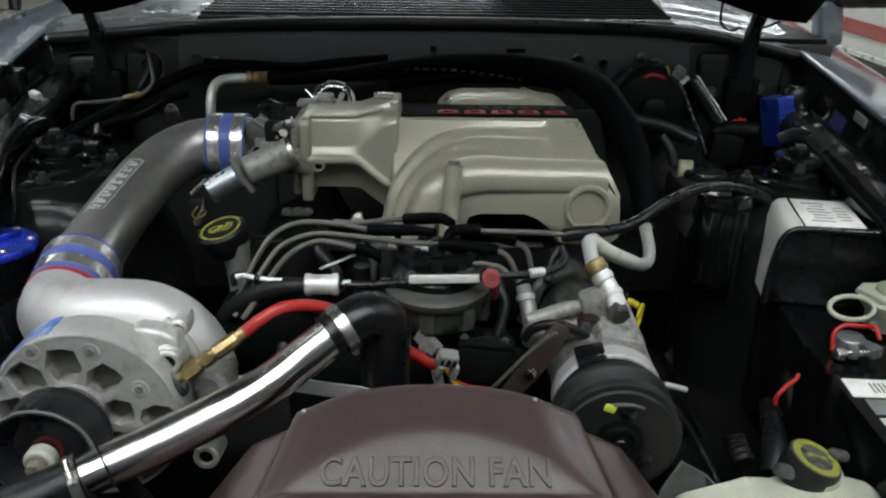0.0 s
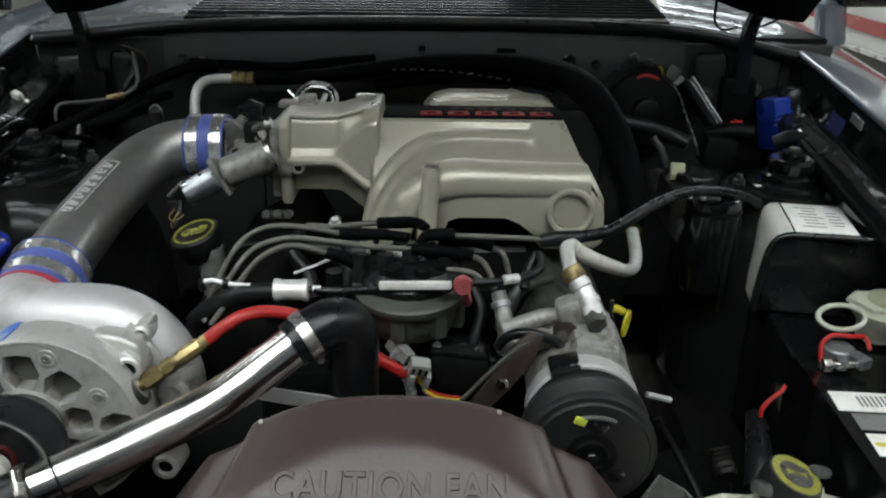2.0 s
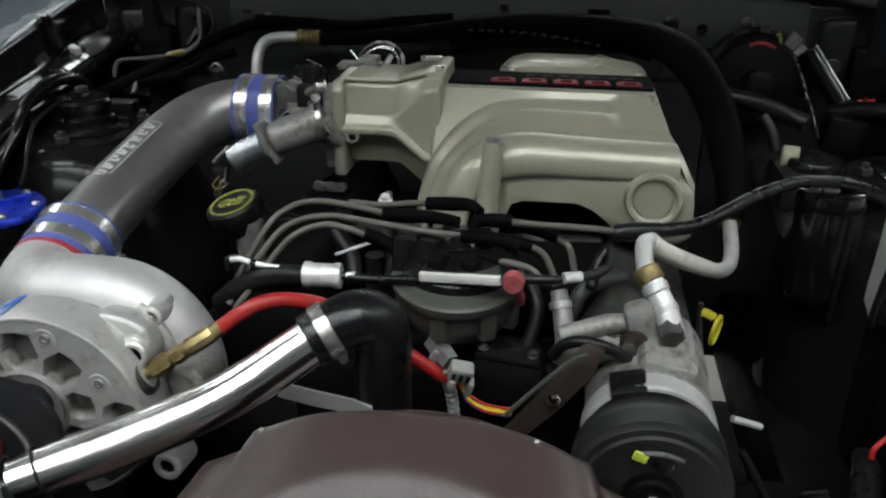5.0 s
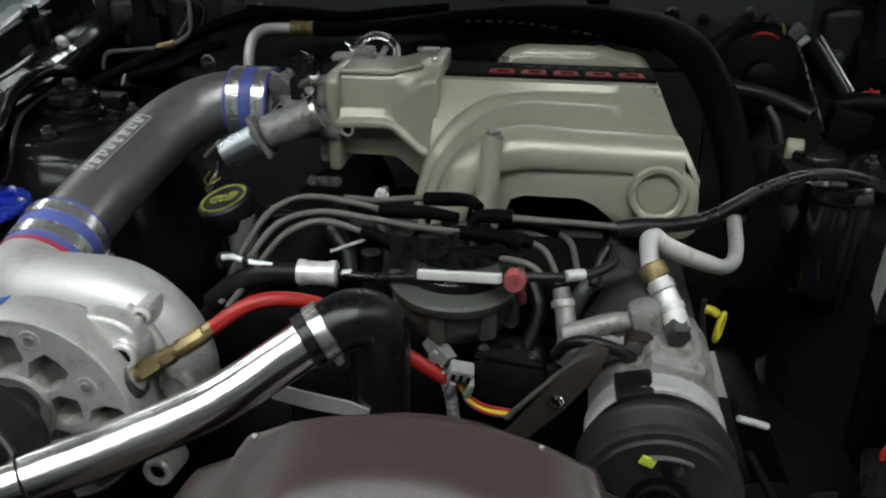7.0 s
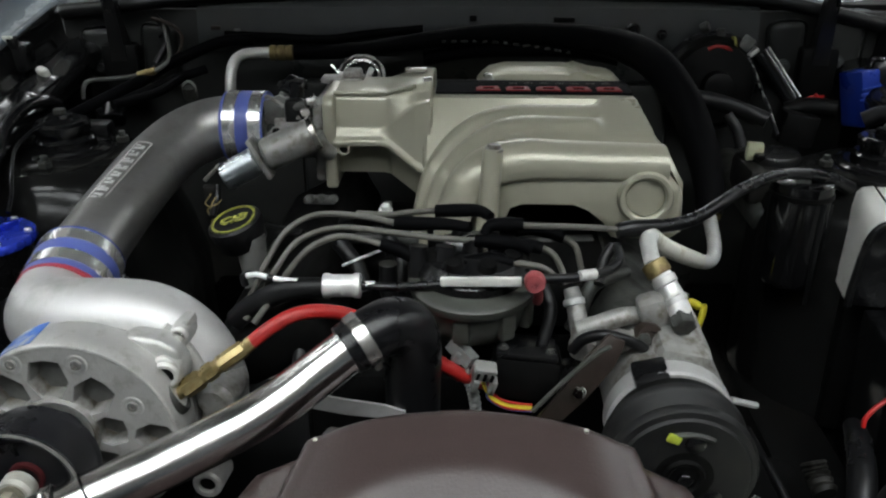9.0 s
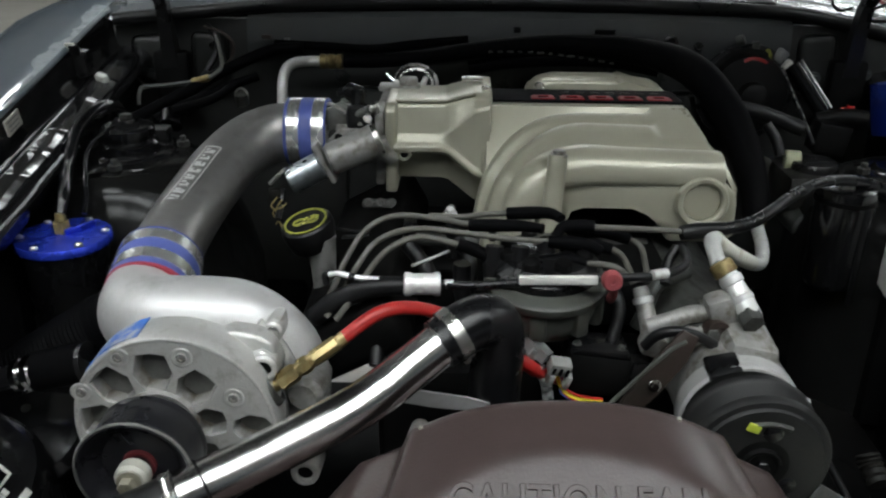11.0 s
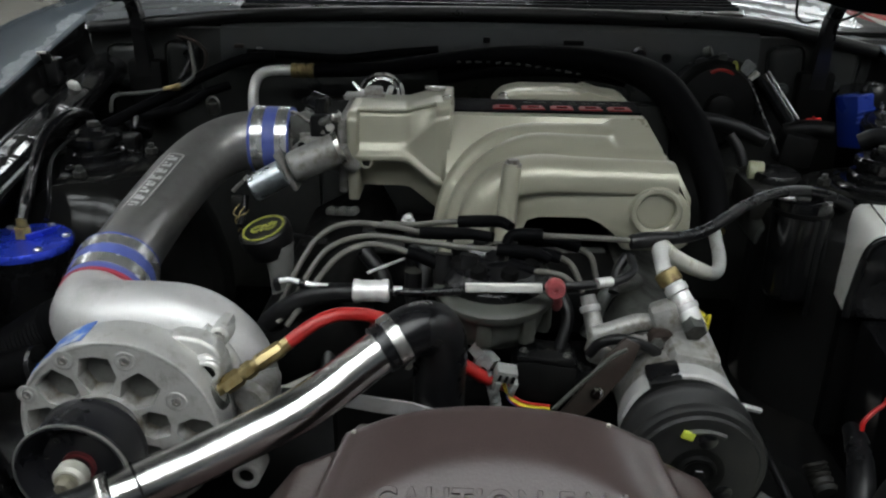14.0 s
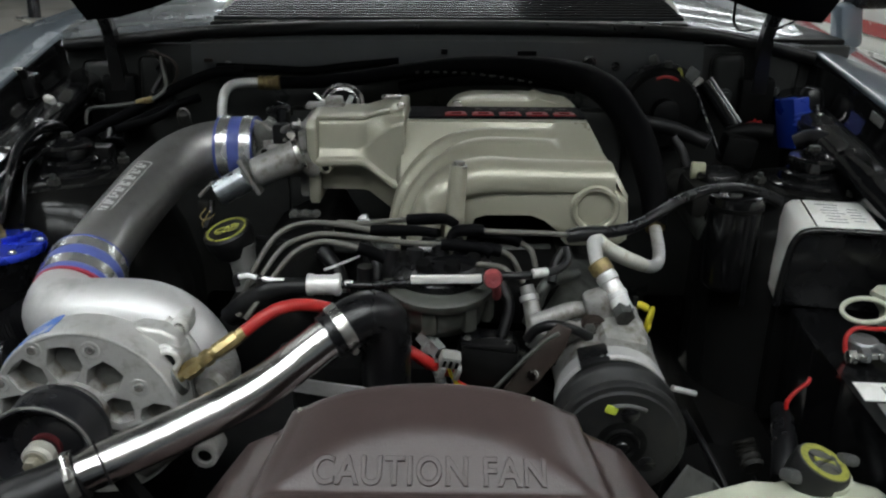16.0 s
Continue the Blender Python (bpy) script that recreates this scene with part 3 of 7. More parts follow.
tag_plate("label_plate", (-0.6745, 1.092, 0.866), (0.0024, 0.042, 0.021), (10, -4, 2.5), WASHER, apron_left, "pale printed sticker on the fender lip")
tag_plate("label_plate", (0.6275, 1.224, 0.874), (0.0024, 0.038, 0.014), (8.5, 4, 0), PALE_GREY, apron_right, "pale printed sticker on the fender lip")
part("rubber_stop", join(box((-0.688, 1.335, 0.895), (0.03, 0.035, 0.04), 0.006), box((-0.686, 1.318, 0.918), (0.014, 0.010, 0.018), 0.002, (20, 0, 0))), PLASTIC, apron_left, "black rubber stop")
part("stop_pad", box((-0.690, 1.316, 0.919), (0.015, 0.004, 0.020), 0.001, (25, 0, 0)), WHITE, apron_left, "small white pad")
part("rubber_stop", lathe([(0.022, 0), (0.024, 0.006), (0.020, 0.03), (0.014, 0.036), (0, 0.037)], (0.598, 1.40, 0.852)), PLASTIC, apron_right, "black rubber stop")

# clips, grommets and bolts along the cowl front and firewall
for at, size, m in (((0.128, 1.482, 0.929), (0.034, 0.006, 0.008), PLASTIC_MATT), ((-0.017, 1.482, 0.931), (0.012, 0.008, 0.010), PLASTIC_MATT), ((-0.399, 1.474, 0.912), (0.010, 0.006, 0.003), GREY_PLASTIC), ((-0.433, 1.474, 0.915), (0.016, 0.006, 0.007), RUST)):
    part("clip", box(at, size, 0.0015), m, firewall, "small clip")
for at, r in (((0.186, 1.484, 0.909), 0.010), ((0.238, 1.484, 0.913), 0.012), ((0.285, 1.486, 0.906), 0.008), ((-0.604, 1.492, 0.86), 0.009), ((-0.527, 1.492, 0.896), 0.008)):
    part("grommet", join(lathe([(r * 0.45, 0), (r, 0.0), (r, 0.004), (r * 0.6, 0.006), (r * 0.45, 0.004)], at, (0, -1, 0.1), 18, ring=True), rod(at, tuple(V(at) - V((0, 0.004, 0))), r * 0.4, 12)), PLASTIC, firewall, "black rubber grommet")
part("ground_wire", tube([(-0.535, 1.47, 0.931), (-0.501, 1.46, 0.922), (-0.484, 1.455, 0.903), (-0.493, 1.45, 0.877), (-0.515, 1.44, 0.864)], 0.0026, 8, 6), RUST, firewall, "thin brown wire")
part("ground_wire", tube([(0.499, 1.41, 0.817), (0.508, 1.41, 0.825), (0.521, 1.41, 0.821), (0.514, 1.41, 0.83)], 0.0022, 8, 6), RED, firewall, "thin red wire")

# ---- engine block and what is bolted on it ----
engine = thing("engine_block", (0, 1.1, 0.4), "near-black engine block with cast covers", "engine")
# low engine parts carry the bay's shade in their near-black colour
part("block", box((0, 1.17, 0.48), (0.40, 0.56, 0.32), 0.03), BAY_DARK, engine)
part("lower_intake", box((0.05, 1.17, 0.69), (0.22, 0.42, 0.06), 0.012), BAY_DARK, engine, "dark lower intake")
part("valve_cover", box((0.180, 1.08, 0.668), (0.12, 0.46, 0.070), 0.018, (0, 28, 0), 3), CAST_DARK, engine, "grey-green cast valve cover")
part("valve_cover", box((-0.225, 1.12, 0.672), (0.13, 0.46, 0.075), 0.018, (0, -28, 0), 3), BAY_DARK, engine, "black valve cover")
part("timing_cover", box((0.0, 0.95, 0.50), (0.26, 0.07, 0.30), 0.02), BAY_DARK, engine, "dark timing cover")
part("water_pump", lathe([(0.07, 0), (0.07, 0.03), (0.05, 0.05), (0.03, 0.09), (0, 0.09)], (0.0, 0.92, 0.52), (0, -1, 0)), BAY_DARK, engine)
part("heater_pipe", tube([(0.16, 0.96, 0.737), (0.121, 0.93, 0.735), (0.107, 0.92, 0.709), (0.098, 0.92, 0.685)], 0.008, 10), CAST_DARK, engine)

# ---- upper intake manifold ----
intake = thing("intake_manifold", (0.05, 1.18, 0.72), "pearl beige cast upper intake manifold with curved runners", "intake manifold")
XL, XR = -0.074, 0.196


def section(x0, x1, rows):
    """a body lofted between its left and right end, each a ring of (y, z)"""
    bm = bmesh.new()
    rings = [[bm.verts.new((x, y, z)) for y, z in ring] for x, ring in rows]
    n = len(rings[0])
    for a, b in zip(rings, rings[1:]):
        for k in range(n):
            bm.faces.new((a[k], a[(k + 1) % n], b[(k + 1) % n], b[k]))
    bm.faces.new(rings[0][::-1])
    bm.faces.new(rings[-1])
    return bm


def plenum_ring(dy, dz, low):
    return [(1.190 + dy, 0.874 + dz), (1.205, 0.8765 + dz), (1.270, 0.8765 + dz), (1.280, 0.873 + dz), (1.30, 0.84 + dz), (1.32, low), (1.145, low), (1.150, 0.806 + dz), (1.176 + dy, 0.846 + dz)]


def left_ring(low):
    return plenum_ring(0, 0, low)[:6] + [(1.112, low), (1.116, 0.784), (1.146, 0.824)]


body = section(XL, XR, [(-0.072, left_ring(0.78)), (0.02, left_ring(0.78)), (0.08, plenum_ring(0, 0, 0.79)), (0.190, plenum_ring(0, 0, 0.78)), (0.198, plenum_ring(0.004, -0.004, 0.78))])
part("plenum", body, PEARL, intake, sharp=30)
# front half: shoulder, front face and the two legs beside the arch
front = prism([(-0.012, 0.715), (-0.012, 0.79), (0.002, 0.818), (0.03, 0.828), (0.192, 0.828), (0.212, 0.822), (0.230, 0.806), (0.238, 0.795), (0.240, 0.745), (0.226, 0.735),
               (0.155, 0.735), (0.146, 0.758), (0.132, 0.781), (0.110, 0.790), (0.046, 0.790), (0.026, 0.783), (0.018, 0.762), (0.015, 0.715)],
              (0, 1.115, 0), (1, 0, 0), (0, 0, 1), 0.066, 0.009)
part("front_runner_wall", front, PEARL, intake, sharp=50)
RUNS = (([(0.210, 1.073, 0.822), (0.10, 1.073, 0.823), (0.045, 1.073, 0.823), (0.005, 1.070, 0.812), (-0.018, 1.062, 0.788), (-0.030, 1.055, 0.752), (-0.034, 1.05, 0.71)], (0.027, 0.029, 0.031, 0.031, 0.030, 0.028, 0.026), range(118, -52, -8)),
        ([(0.210, 1.132, 0.841), (0.10, 1.132, 0.843), (0.035, 1.131, 0.841), (-0.006, 1.118, 0.820), (-0.036, 1.100, 0.788), (-0.050, 1.086, 0.748), (-0.055, 1.078, 0.71)], (0.021, 0.0225, 0.0235, 0.025, 0.026, 0.026, 0.025), range(60, -58, -8)),
        ([(0.210, 1.172, 0.8505), (0.10, 1.172, 0.8515), (0.02, 1.169, 0.8475), (-0.024, 1.154, 0.826), (-0.052, 1.132, 0.790), (-0.064, 1.114, 0.748), (-0.068, 1.105, 0.71)], (0.0185, 0.0185, 0.0195, 0.022, 0.024, 0.024, 0.023), range(60, -76, -8)))
bank = []
for points, radii, arc in RUNS:
    path = spline(points, 26)
    for a in arc:
        strip = []
        for i, c in enumerate(path):
            d = (path[min(i + 1, len(path) - 1)] - path[max(i - 1, 0)]).normalized()
            ahead = V((0, -1, 0))
            ahead = (ahead - d * ahead.dot(d)).normalized()
            up = d.cross(ahead)
            r = float(np.interp(i / 26, range(7), radii))
            near = 1 - 0.40 * max(0.0, min(1.0, (i / 26 - 1.6) / 2.4))
            facing = (a < 0 and points[0][1] < 1.15) or (a > 0 and points[0][1] > 1.1)
            t = radians(a * (near if facing else 1))
            p = c + (up * math.cos(t) + ahead * math.sin(t)) * r
            if points[0][1] > 1.1:
                k = max(0.0, min(1.0, (p.x - 0.134) / 0.018))
                k = k * k * (3 - 2 * k)
                p.z = p.z * (1 - k) + (0.8754 - 0.30 * (1.19 - p.y)) * k
            if p.x > 0.15:
                p.x = 0.15 + (p.x - 0.15) * (0.047 + 0.14 * (1.19 - p.y)) / 0.060
            strip.append(p)
        bank.append(strip)
grid = np.array([[tuple(p) for p in strip] for strip in bank])
for _ in range(1):
    soft = grid.copy()
    soft[1:-1] = 0.5 * grid[1:-1] + 0.25 * (grid[:-2] + grid[2:])
    grid = soft
grid[-1, :, 1] += 0.010
grid[-1, :, 2] -= 0.004
grid[0, :, 1] += 0.008
part("runner_bank", sheet([[tuple(p) for p in strip] for strip in grid.tolist()]), PEARL, intake, "three curved runners cast side by side", sharp=80)
end_wall = sheet([[(0.194, 1.195, 0.873), (0.197, 1.28, 0.870), (0.198, 1.36, 0.866), (0.20, 1.40, 0.84)],
                  [(0.206, 1.135, 0.852), (0.208, 1.26, 0.84), (0.21, 1.36, 0.83), (0.21, 1.42, 0.81)],
                  [(0.220, 1.075, 0.838), (0.224, 1.22, 0.80), (0.224, 1.36, 0.79), (0.222, 1.42, 0.78)],
                  [(0.237, 1.060, 0.806), (0.237, 1.20, 0.77), (0.235, 1.36, 0.76), (0.23, 1.42, 0.75)],
                  [(0.239, 1.055, 0.745), (0.238, 1.20, 0.74), (0.236, 1.36, 0.74), (0.23, 1.42, 0.74)]], 0.006)
part("end_wall", end_wall, PEARL, intake, sharp=60)
# round boss with its plug
ring_at = V((0.192, 1.049, 0.792))
part("plug_ring", lathe([(0.0235, -0.004), (0.0235, 0.006), (0.026, 0.0085), (0.030, 0.0085), (0.0325, 0.006), (0.034, -0.006)], ring_at, (0, -1, 0.05), 40, ring=True), PEARL, intake)
part("plug", lathe([(0, 0.0015), (0.018, 0.002), (0.022, 0.001), (0.024, -0.004)], ring_at, (0, -1, 0.05), 36), PEARL, intake, "round recessed plug")
# bolt boss at the front
part("bolt_boss", lathe([(0.016, 0), (0.0125, 0.02), (0.0118, 0.125), (0.0105, 0.131), (0, 0.131)], (0.003, 1.030, 0.722), (0.06, 0.075, 1), 24), PEARL, intake)
bolt(intake, (0.0115, 1.0405, 0.851), (0.06, 0.05, 1), 0.0078, 0.005, CAST_OLD)
# throttle neck, flange and its ribs
def neck_ring(x, top, fold, rib, low, out):
    """one ring round the neck: top, sloping upper face, fold, lower face, rib, recess under it"""
    f = 1.165 - out
    return (x, [(1.28, top), (1.190 - out * 0.6, top), (1.184 - out * 0.6, top - 0.004), (1.181 - out * 0.6, top - 0.008), (f + 0.007, fold + 0.002), (f + 0.004, fold - 0.003), (f + 0.001, rib + 0.008), (f - 0.005, rib + 0.003), (f - 0.005, rib - 0.004), (f + 0.004, rib - 0.008), (f + 0.022, rib - 0.012), (f + 0.026, low), (1.28, low)])


neck = section(0, 0, [neck_ring(-0.197, 0.881, 0.836, 0.819, 0.770, 0.0), neck_ring(-0.136, 0.881, 0.836, 0.820, 0.770, 0.0), neck_ring(-0.1285, 0.8815, 0.838, 0.819, 0.769, 0.0005), neck_ring(-0.1235, 0.8835, 0.842, 0.817, 0.768, 0.001), neck_ring(-0.088, 0.893, 0.874, 0.790, 0.742, 0.010), neck_ring(-0.068, 0.894, 0.880, 0.782, 0.735, 0.013)])
bmesh.ops.bevel(neck, geom=neck.edges[:], offset=0.0016, segments=2, affect="EDGES", profile=0.5)
part("throttle_neck", neck, PEARL, intake, sharp=40)
part("neck_rib", tube([(-0.196, 1.184, 0.8805), (-0.129, 1.184, 0.8805), (-0.120, 1.183, 0.8835), (-0.088, 1.177, 0.8925)], 0.0030, 10, 2), PEARL, intake)
part("joint_flange", prism([(1.150, 0.722), (1.150, 0.80), (1.172, 0.885), (1.19, 0.896), (1.275, 0.896), (1.285, 0.86), (1.285, 0.722)], (-0.079, 0, 0), (0, 1, 0), (0, 0, 1), 0.013, 0.003), PEARL, intake, sharp=50)
flange_bolt = rod((-0.074, 1.196, 0.872), (-0.074, 1.194, 0.890), 0.0085, 18)
part("bolt_boss", flange_bolt, PEARL, intake)
bolt(intake, (-0.074, 1.1945, 0.891), (0, 0, 1), 0.006, 0.007, STEEL)
part("gasket_tab", box((-0.092, 1.25, 0.898), (0.030, 0.012, 0.006), 0.002), STEEL, intake)
part("screw_hole", join(lathe([(0.0058, -0.004), (0.0058, 0.008), (0.0085, 0.008), (0.0095, 0.006), (0.0095, -0.014)], (-0.183, 1.168, 0.811), (0, -1, 0.1), 20, ring=True)), PEARL, intake)
part("screw", rod((-0.183, 1.180, 0.811), (-0.183, 1.1640, 0.811), 0.006, 14), BAY_DARK, intake, "dark screw in its hole")
part("throttle_flange", prism([(1.162, 0.756), (1.162, 0.870), (1.172, 0.881), (1.30, 0.881), (1.315, 0.865), (1.315, 0.756)], (-0.209, 0, 0), (0, 1, 0), (0, 0, 1), 0.016, 0.004), PEARL, intake, sharp=50)
# badge strip between the runner banks
part("badge_field", box((0.0655, 1.2365, 0.8775), (0.259, 0.070, 0.004), 0.001), BADGE, intake, "black badge strip")
for k in range(5):
    x = 0.006 + 0.0400 * k
    w = 0.032
    pieces = [box((x, 1.2105, 0.8800), (w, 0.0060, 0.0016), 0.0004), box((x, 1.2275, 0.8800), (w * 0.8, 0.0055, 0.0016), 0.0004), box((x - w * 0.36, 1.219, 0.8800), (w * 0.28, 0.013, 0.0016), 0.0004), box((x + w * 0.36, 1.219, 0.8800), (w * 0.2, 0.013, 0.0016), 0.0004)]
    part("badge_bar", join(*pieces), BADGE_RED, intake, "raised red badge shape")
for k in range(7):
    part("badge_bar", box((0.040 + 0.021 * k, 1.2485, 0.8800), (0.011, 0.003, 0.0016), 0.0004), CAST_DARK, intake, "small grey badge shape")
# rear runner bank
part("rear_body", box((0.095, 1.37, 0.80), (0.20, 0.10, 0.13), 0.012), PEARL, intake)
rear = prism([(-0.010, 0.0), (0.006, 0.016), (0.030, 0.022), (0.118, 0.022), (0.130, 0.018), (0.180, 0.014), (0.196, 0.004), (0.196, -0.02), (-0.010, -0.02)], (0, 1.36, 0.866), (1, 0, 0), (0, 0, 1), 0.07, 0.005)
part("rear_bank", rear, PEARL, intake, sharp=50)
for k, (y, z, r) in enumerate(((1.302, 0.874, 0.012), (1.326, 0.876, 0.012), (1.348, 0.872, 0.012))):
    part("rear_runner", tube([(0.125, y, z), (0.05, y, z), (0.022, y + 0.002, z - 0.003), (0.006, y + 0.004, z - 0.012)], r, 14, 4), PEARL, intake)
bolt(intake, (0.006, 1.285, 0.878), (0, 0, 1), 0.006, 0.006, STEEL)

# ---- throttle body, idle valve and its elbow ----
throttle = thing("throttle_unit", (-0.25, 1.25, 0.76), "grey aluminium throttle body with sensors", "throttle body")
part("body", lathe([(0.038, 0.0), (0.039, 0.02), (0.040, 0.03), (0.041, 0.06), (0.044, 0.090)], (-0.300, 1.232, 0.820), (1, 0, 0), 36), CAST_OLD, throttle)
part("mount_plate", prism([(1.175, 0.762), (1.175, 0.868), (1.31, 0.868), (1.31, 0.762)], (-0.224, 0, 0), (0, 1, 0), (0, 0, 1), 0.013, 0.004), CAST_OLD, throttle)
part("linkage", prism([(0, 0), (0.03, 0.004), (0.036, 0.03), (0.02, 0.040), (-0.004, 0.030)], (-0.29, 1.2, 0.835), (1, 0, 0), (0, 0, 1), 0.008, 0.002), CAST_MID, throttle)
part("linkage_shaft", rod((-0.282, 1.19, 0.829), (-0.291, 1.23, 0.818), 0.008, 16), CAST_DARK, throttle)
part("sensor", join(box((-0.25, 1.2, 0.853), (0.028, 0.03, 0.034), 0.006), rod((-0.25, 1.205, 0.866), (-0.249, 1.21, 0.888), 0.010, 14)), PLASTIC, throttle, "black throttle sensor")
part("post", join(rod((-0.26, 1.2, 0.822), (-0.256, 1.205, 0.869), 0.009, 16), box((-0.265, 1.2, 0.837), (0.03, 0.02, 0.016), 0.004)), CAST_OLD, throttle)
part("arm", tube([(-0.306, 1.2, 0.845), (-0.289, 1.2, 0.858), (-0.268, 1.2, 0.853), (-0.231, 1.18, 0.867)], 0.006, 10), CAST_MID, throttle)
part("linkage_plate", prism([(-0.022, 0.004), (-0.004, 0.020), (0.020, 0.020), (0.030, 0.0), (0.006, -0.020), (-0.018, -0.012)], (-0.267, 1.185, 0.821), (1, 0, 0), (0, 0, 1), 0.005, 0.0015), CAST_OLD, throttle, "grey linkage plate")
# a near-black disc paints the dark of the hole
part("linkage_hole", rod((-0.274, 1.178, 0.829), (-0.275, 1.186, 0.826), 0.006, 16), BAY_DARK, throttle)
part("spring_post", rod((-0.245, 1.19, 0.843), (-0.245, 1.195, 0.867), 0.0065, 14), CAST_OLD, throttle)
part("spring_post", rod((-0.263, 1.2, 0.836), (-0.264, 1.2, 0.851), 0.005, 12), CAST_MID, throttle)
part("stop_screw", rod((-0.287, 1.2, 0.836), (-0.286, 1.2, 0.851), 0.0045, 12), RUST, throttle, "rusty stop screw")
part("spring_housing", join(box((-0.285, 1.215, 0.847), (0.026, 0.03, 0.034), 0.006, (0, 8, 0)), rod((-0.272, 1.205, 0.862), (-0.267, 1.21, 0.874), 0.006, 12)), CAST_MID, throttle, "grey spring housing")
coil_a, coil_b = V((-0.256, 1.2, 0.843)), V((-0.255, 1.206, 0.87))
part("return_spring", tube([coil_a.lerp(coil_b, k / 48) + V((0.0085 * math.cos(k * 0.785), 0.0085 * math.sin(k * 0.785), 0)) for k in range(49)], 0.0013, 6, 2), CAST_MID, throttle, "dull coil return spring")
part("lever", tube([(-0.265, 1.19, 0.86), (-0.275, 1.192, 0.867), (-0.288, 1.2, 0.871), (-0.298, 1.21, 0.862)], 0.0028, 8, 4), CAST_OLD, throttle)
part("vacuum_cap", join(rod((-0.248, 1.235, 0.875), (-0.268, 1.25, 0.879), 0.012, 18), rod((-0.268, 1.25, 0.879), (-0.283, 1.255, 0.873), 0.006, 12)), PLASTIC, throttle, "black vacuum fitting")
part("stop_nut", hexa((-0.234, 1.18, 0.857), (0.2, -1, 0.1), 0.007, 0.007), STEEL, throttle)
bolt(throttle, (-0.221, 1.176, 0.872), (-1, -0.4, 0), 0.006, 0.008, STEEL)
bolt(throttle, (-0.226, 1.20, 0.862), (-1, 0, 0), 0.006, 0.008, STEEL)

valve = thing("idle_air_valve", (-0.27, 1.15, 0.80), "silver aluminium idle air valve tube with a polished hose end", "valve")
va, vb, vc_, vd = V((-0.334, 1.125, 0.782)), V((-0.292, 1.135, 0.804)), V((-0.283, 1.14, 0.808)), V((-0.217, 1.155, 0.835))
part("hose_end", rod(va, vb, 0.0185, 28), ZINC_BLUE, valve, "polished zinc hose end")
part("barrel", lathe([(0.018, 0), (0.0215, 0.004), (0.0225, (vd - vc_).length - 0.004), (0.021, (vd - vc_).length)], vc_, vd - vc_, 28), CAST_OLD, valve)
d = (vd - vc_).normalized()
part("flange", box(tuple((vb + vc_) / 2), (0.008, 0.024, 0.058), 0.003, (0, -28, 0)), CAST_OLD, valve)
part("outlet_ring", lathe([(0.021, 0), (0.0235, 0.001), (0.0235, 0.007), (0.021, 0.008)], vd - d * 0.006, d, 28, ring=True), STEEL, valve)
part("bracket", tube([(-0.216, 1.15, 0.836), (-0.209, 1.155, 0.816), (-0.199, 1.165, 0.805)], 0.010, 12), CAST_OLD, valve)

egr = thing("egr_valve", (-0.184, 1.317, 0.85), "round zinc-plated diaphragm valve behind the throttle", "valve")
egr_d = V((0.05, -0.75, 0.66)).normalized()
EGC = V((-0.176, 1.312, 0.872))
part("dish", lathe([(0.0315, 0.006), (0.029, 0.004), (0.021, -0.004), (0.0, -0.006)], EGC, egr_d, 40), BAY_DARK, egr, "dark dished diaphragm")
part("rim", lathe([(0.0225, 0.0), (0.0235, 0.006), (0.0275, 0.0065), (0.0285, 0.004), (0.0295, 0.004), (0.0302, 0.010), (0.0335, 0.010), (0.0350, 0.006), (0.0350, 0.0), (0.030, -0.004)], EGC, egr_d, 44, ring=True), STEEL, egr, "bright crimped rim")
part("body", join(box((-0.184, 1.278, 0.880), (0.026, 0.026, 0.024), 0.004), box((-0.196, 1.270, 0.880), (0.060, 0.03, 0.008), 0.003)), CAST_OLD, egr)
part("post", rod((-0.184, 1.282, 0.884), (-0.182, 1.302, 0.880), 0.007, 16), CAST_OLD, egr)
part("strut", rod((-0.166, 1.280, 0.874), (-0.160, 1.302, 0.887), 0.0042, 10), CAST, egr)
part("strut", rod((-0.203, 1.280, 0.874), (-0.204, 1.302, 0.880), 0.0042, 10), CAST, egr)
part("nipple", rod((-0.201, 1.3, 0.875), (-0.219, 1.31, 0.891), 0.0035, 10), CHROME, egr)

# ---- centrifugal supercharger ----
charger = thing("supercharger", (-0.36, 0.80, 0.53), "cast aluminium centrifugal supercharger with a black belt pulley", "supercharger")
CX, CZ, CR = -0.376, 0.664, 0.099
RX, RZ = -0.390, 0.668
FACE = 0.738


def pocket_shape(mid, r_in, r_out, spread):
    """a six-sided pocket on the ring round the drive shaft"""
    r_mid = (r_in + r_out) / 2
    out = []
    for r, a in ((r_out, -0.55), (r_out * 1.01, 0.0), (r_out, 0.55), (r_mid, 1.0), (r_in, 0.72), (r_in * 0.97, 0.0), (r_in, -0.72), (r_mid, -1.0)):
        b = mid + spread * a
        out.append(V((RX + r * math.cos(b), RZ + r * math.sin(b))))
    return out


def grown(shape, d):
    c = sum(shape, V((0, 0))) / len(shape)
    return [p + (p - c).normalized() * d for p in shape]


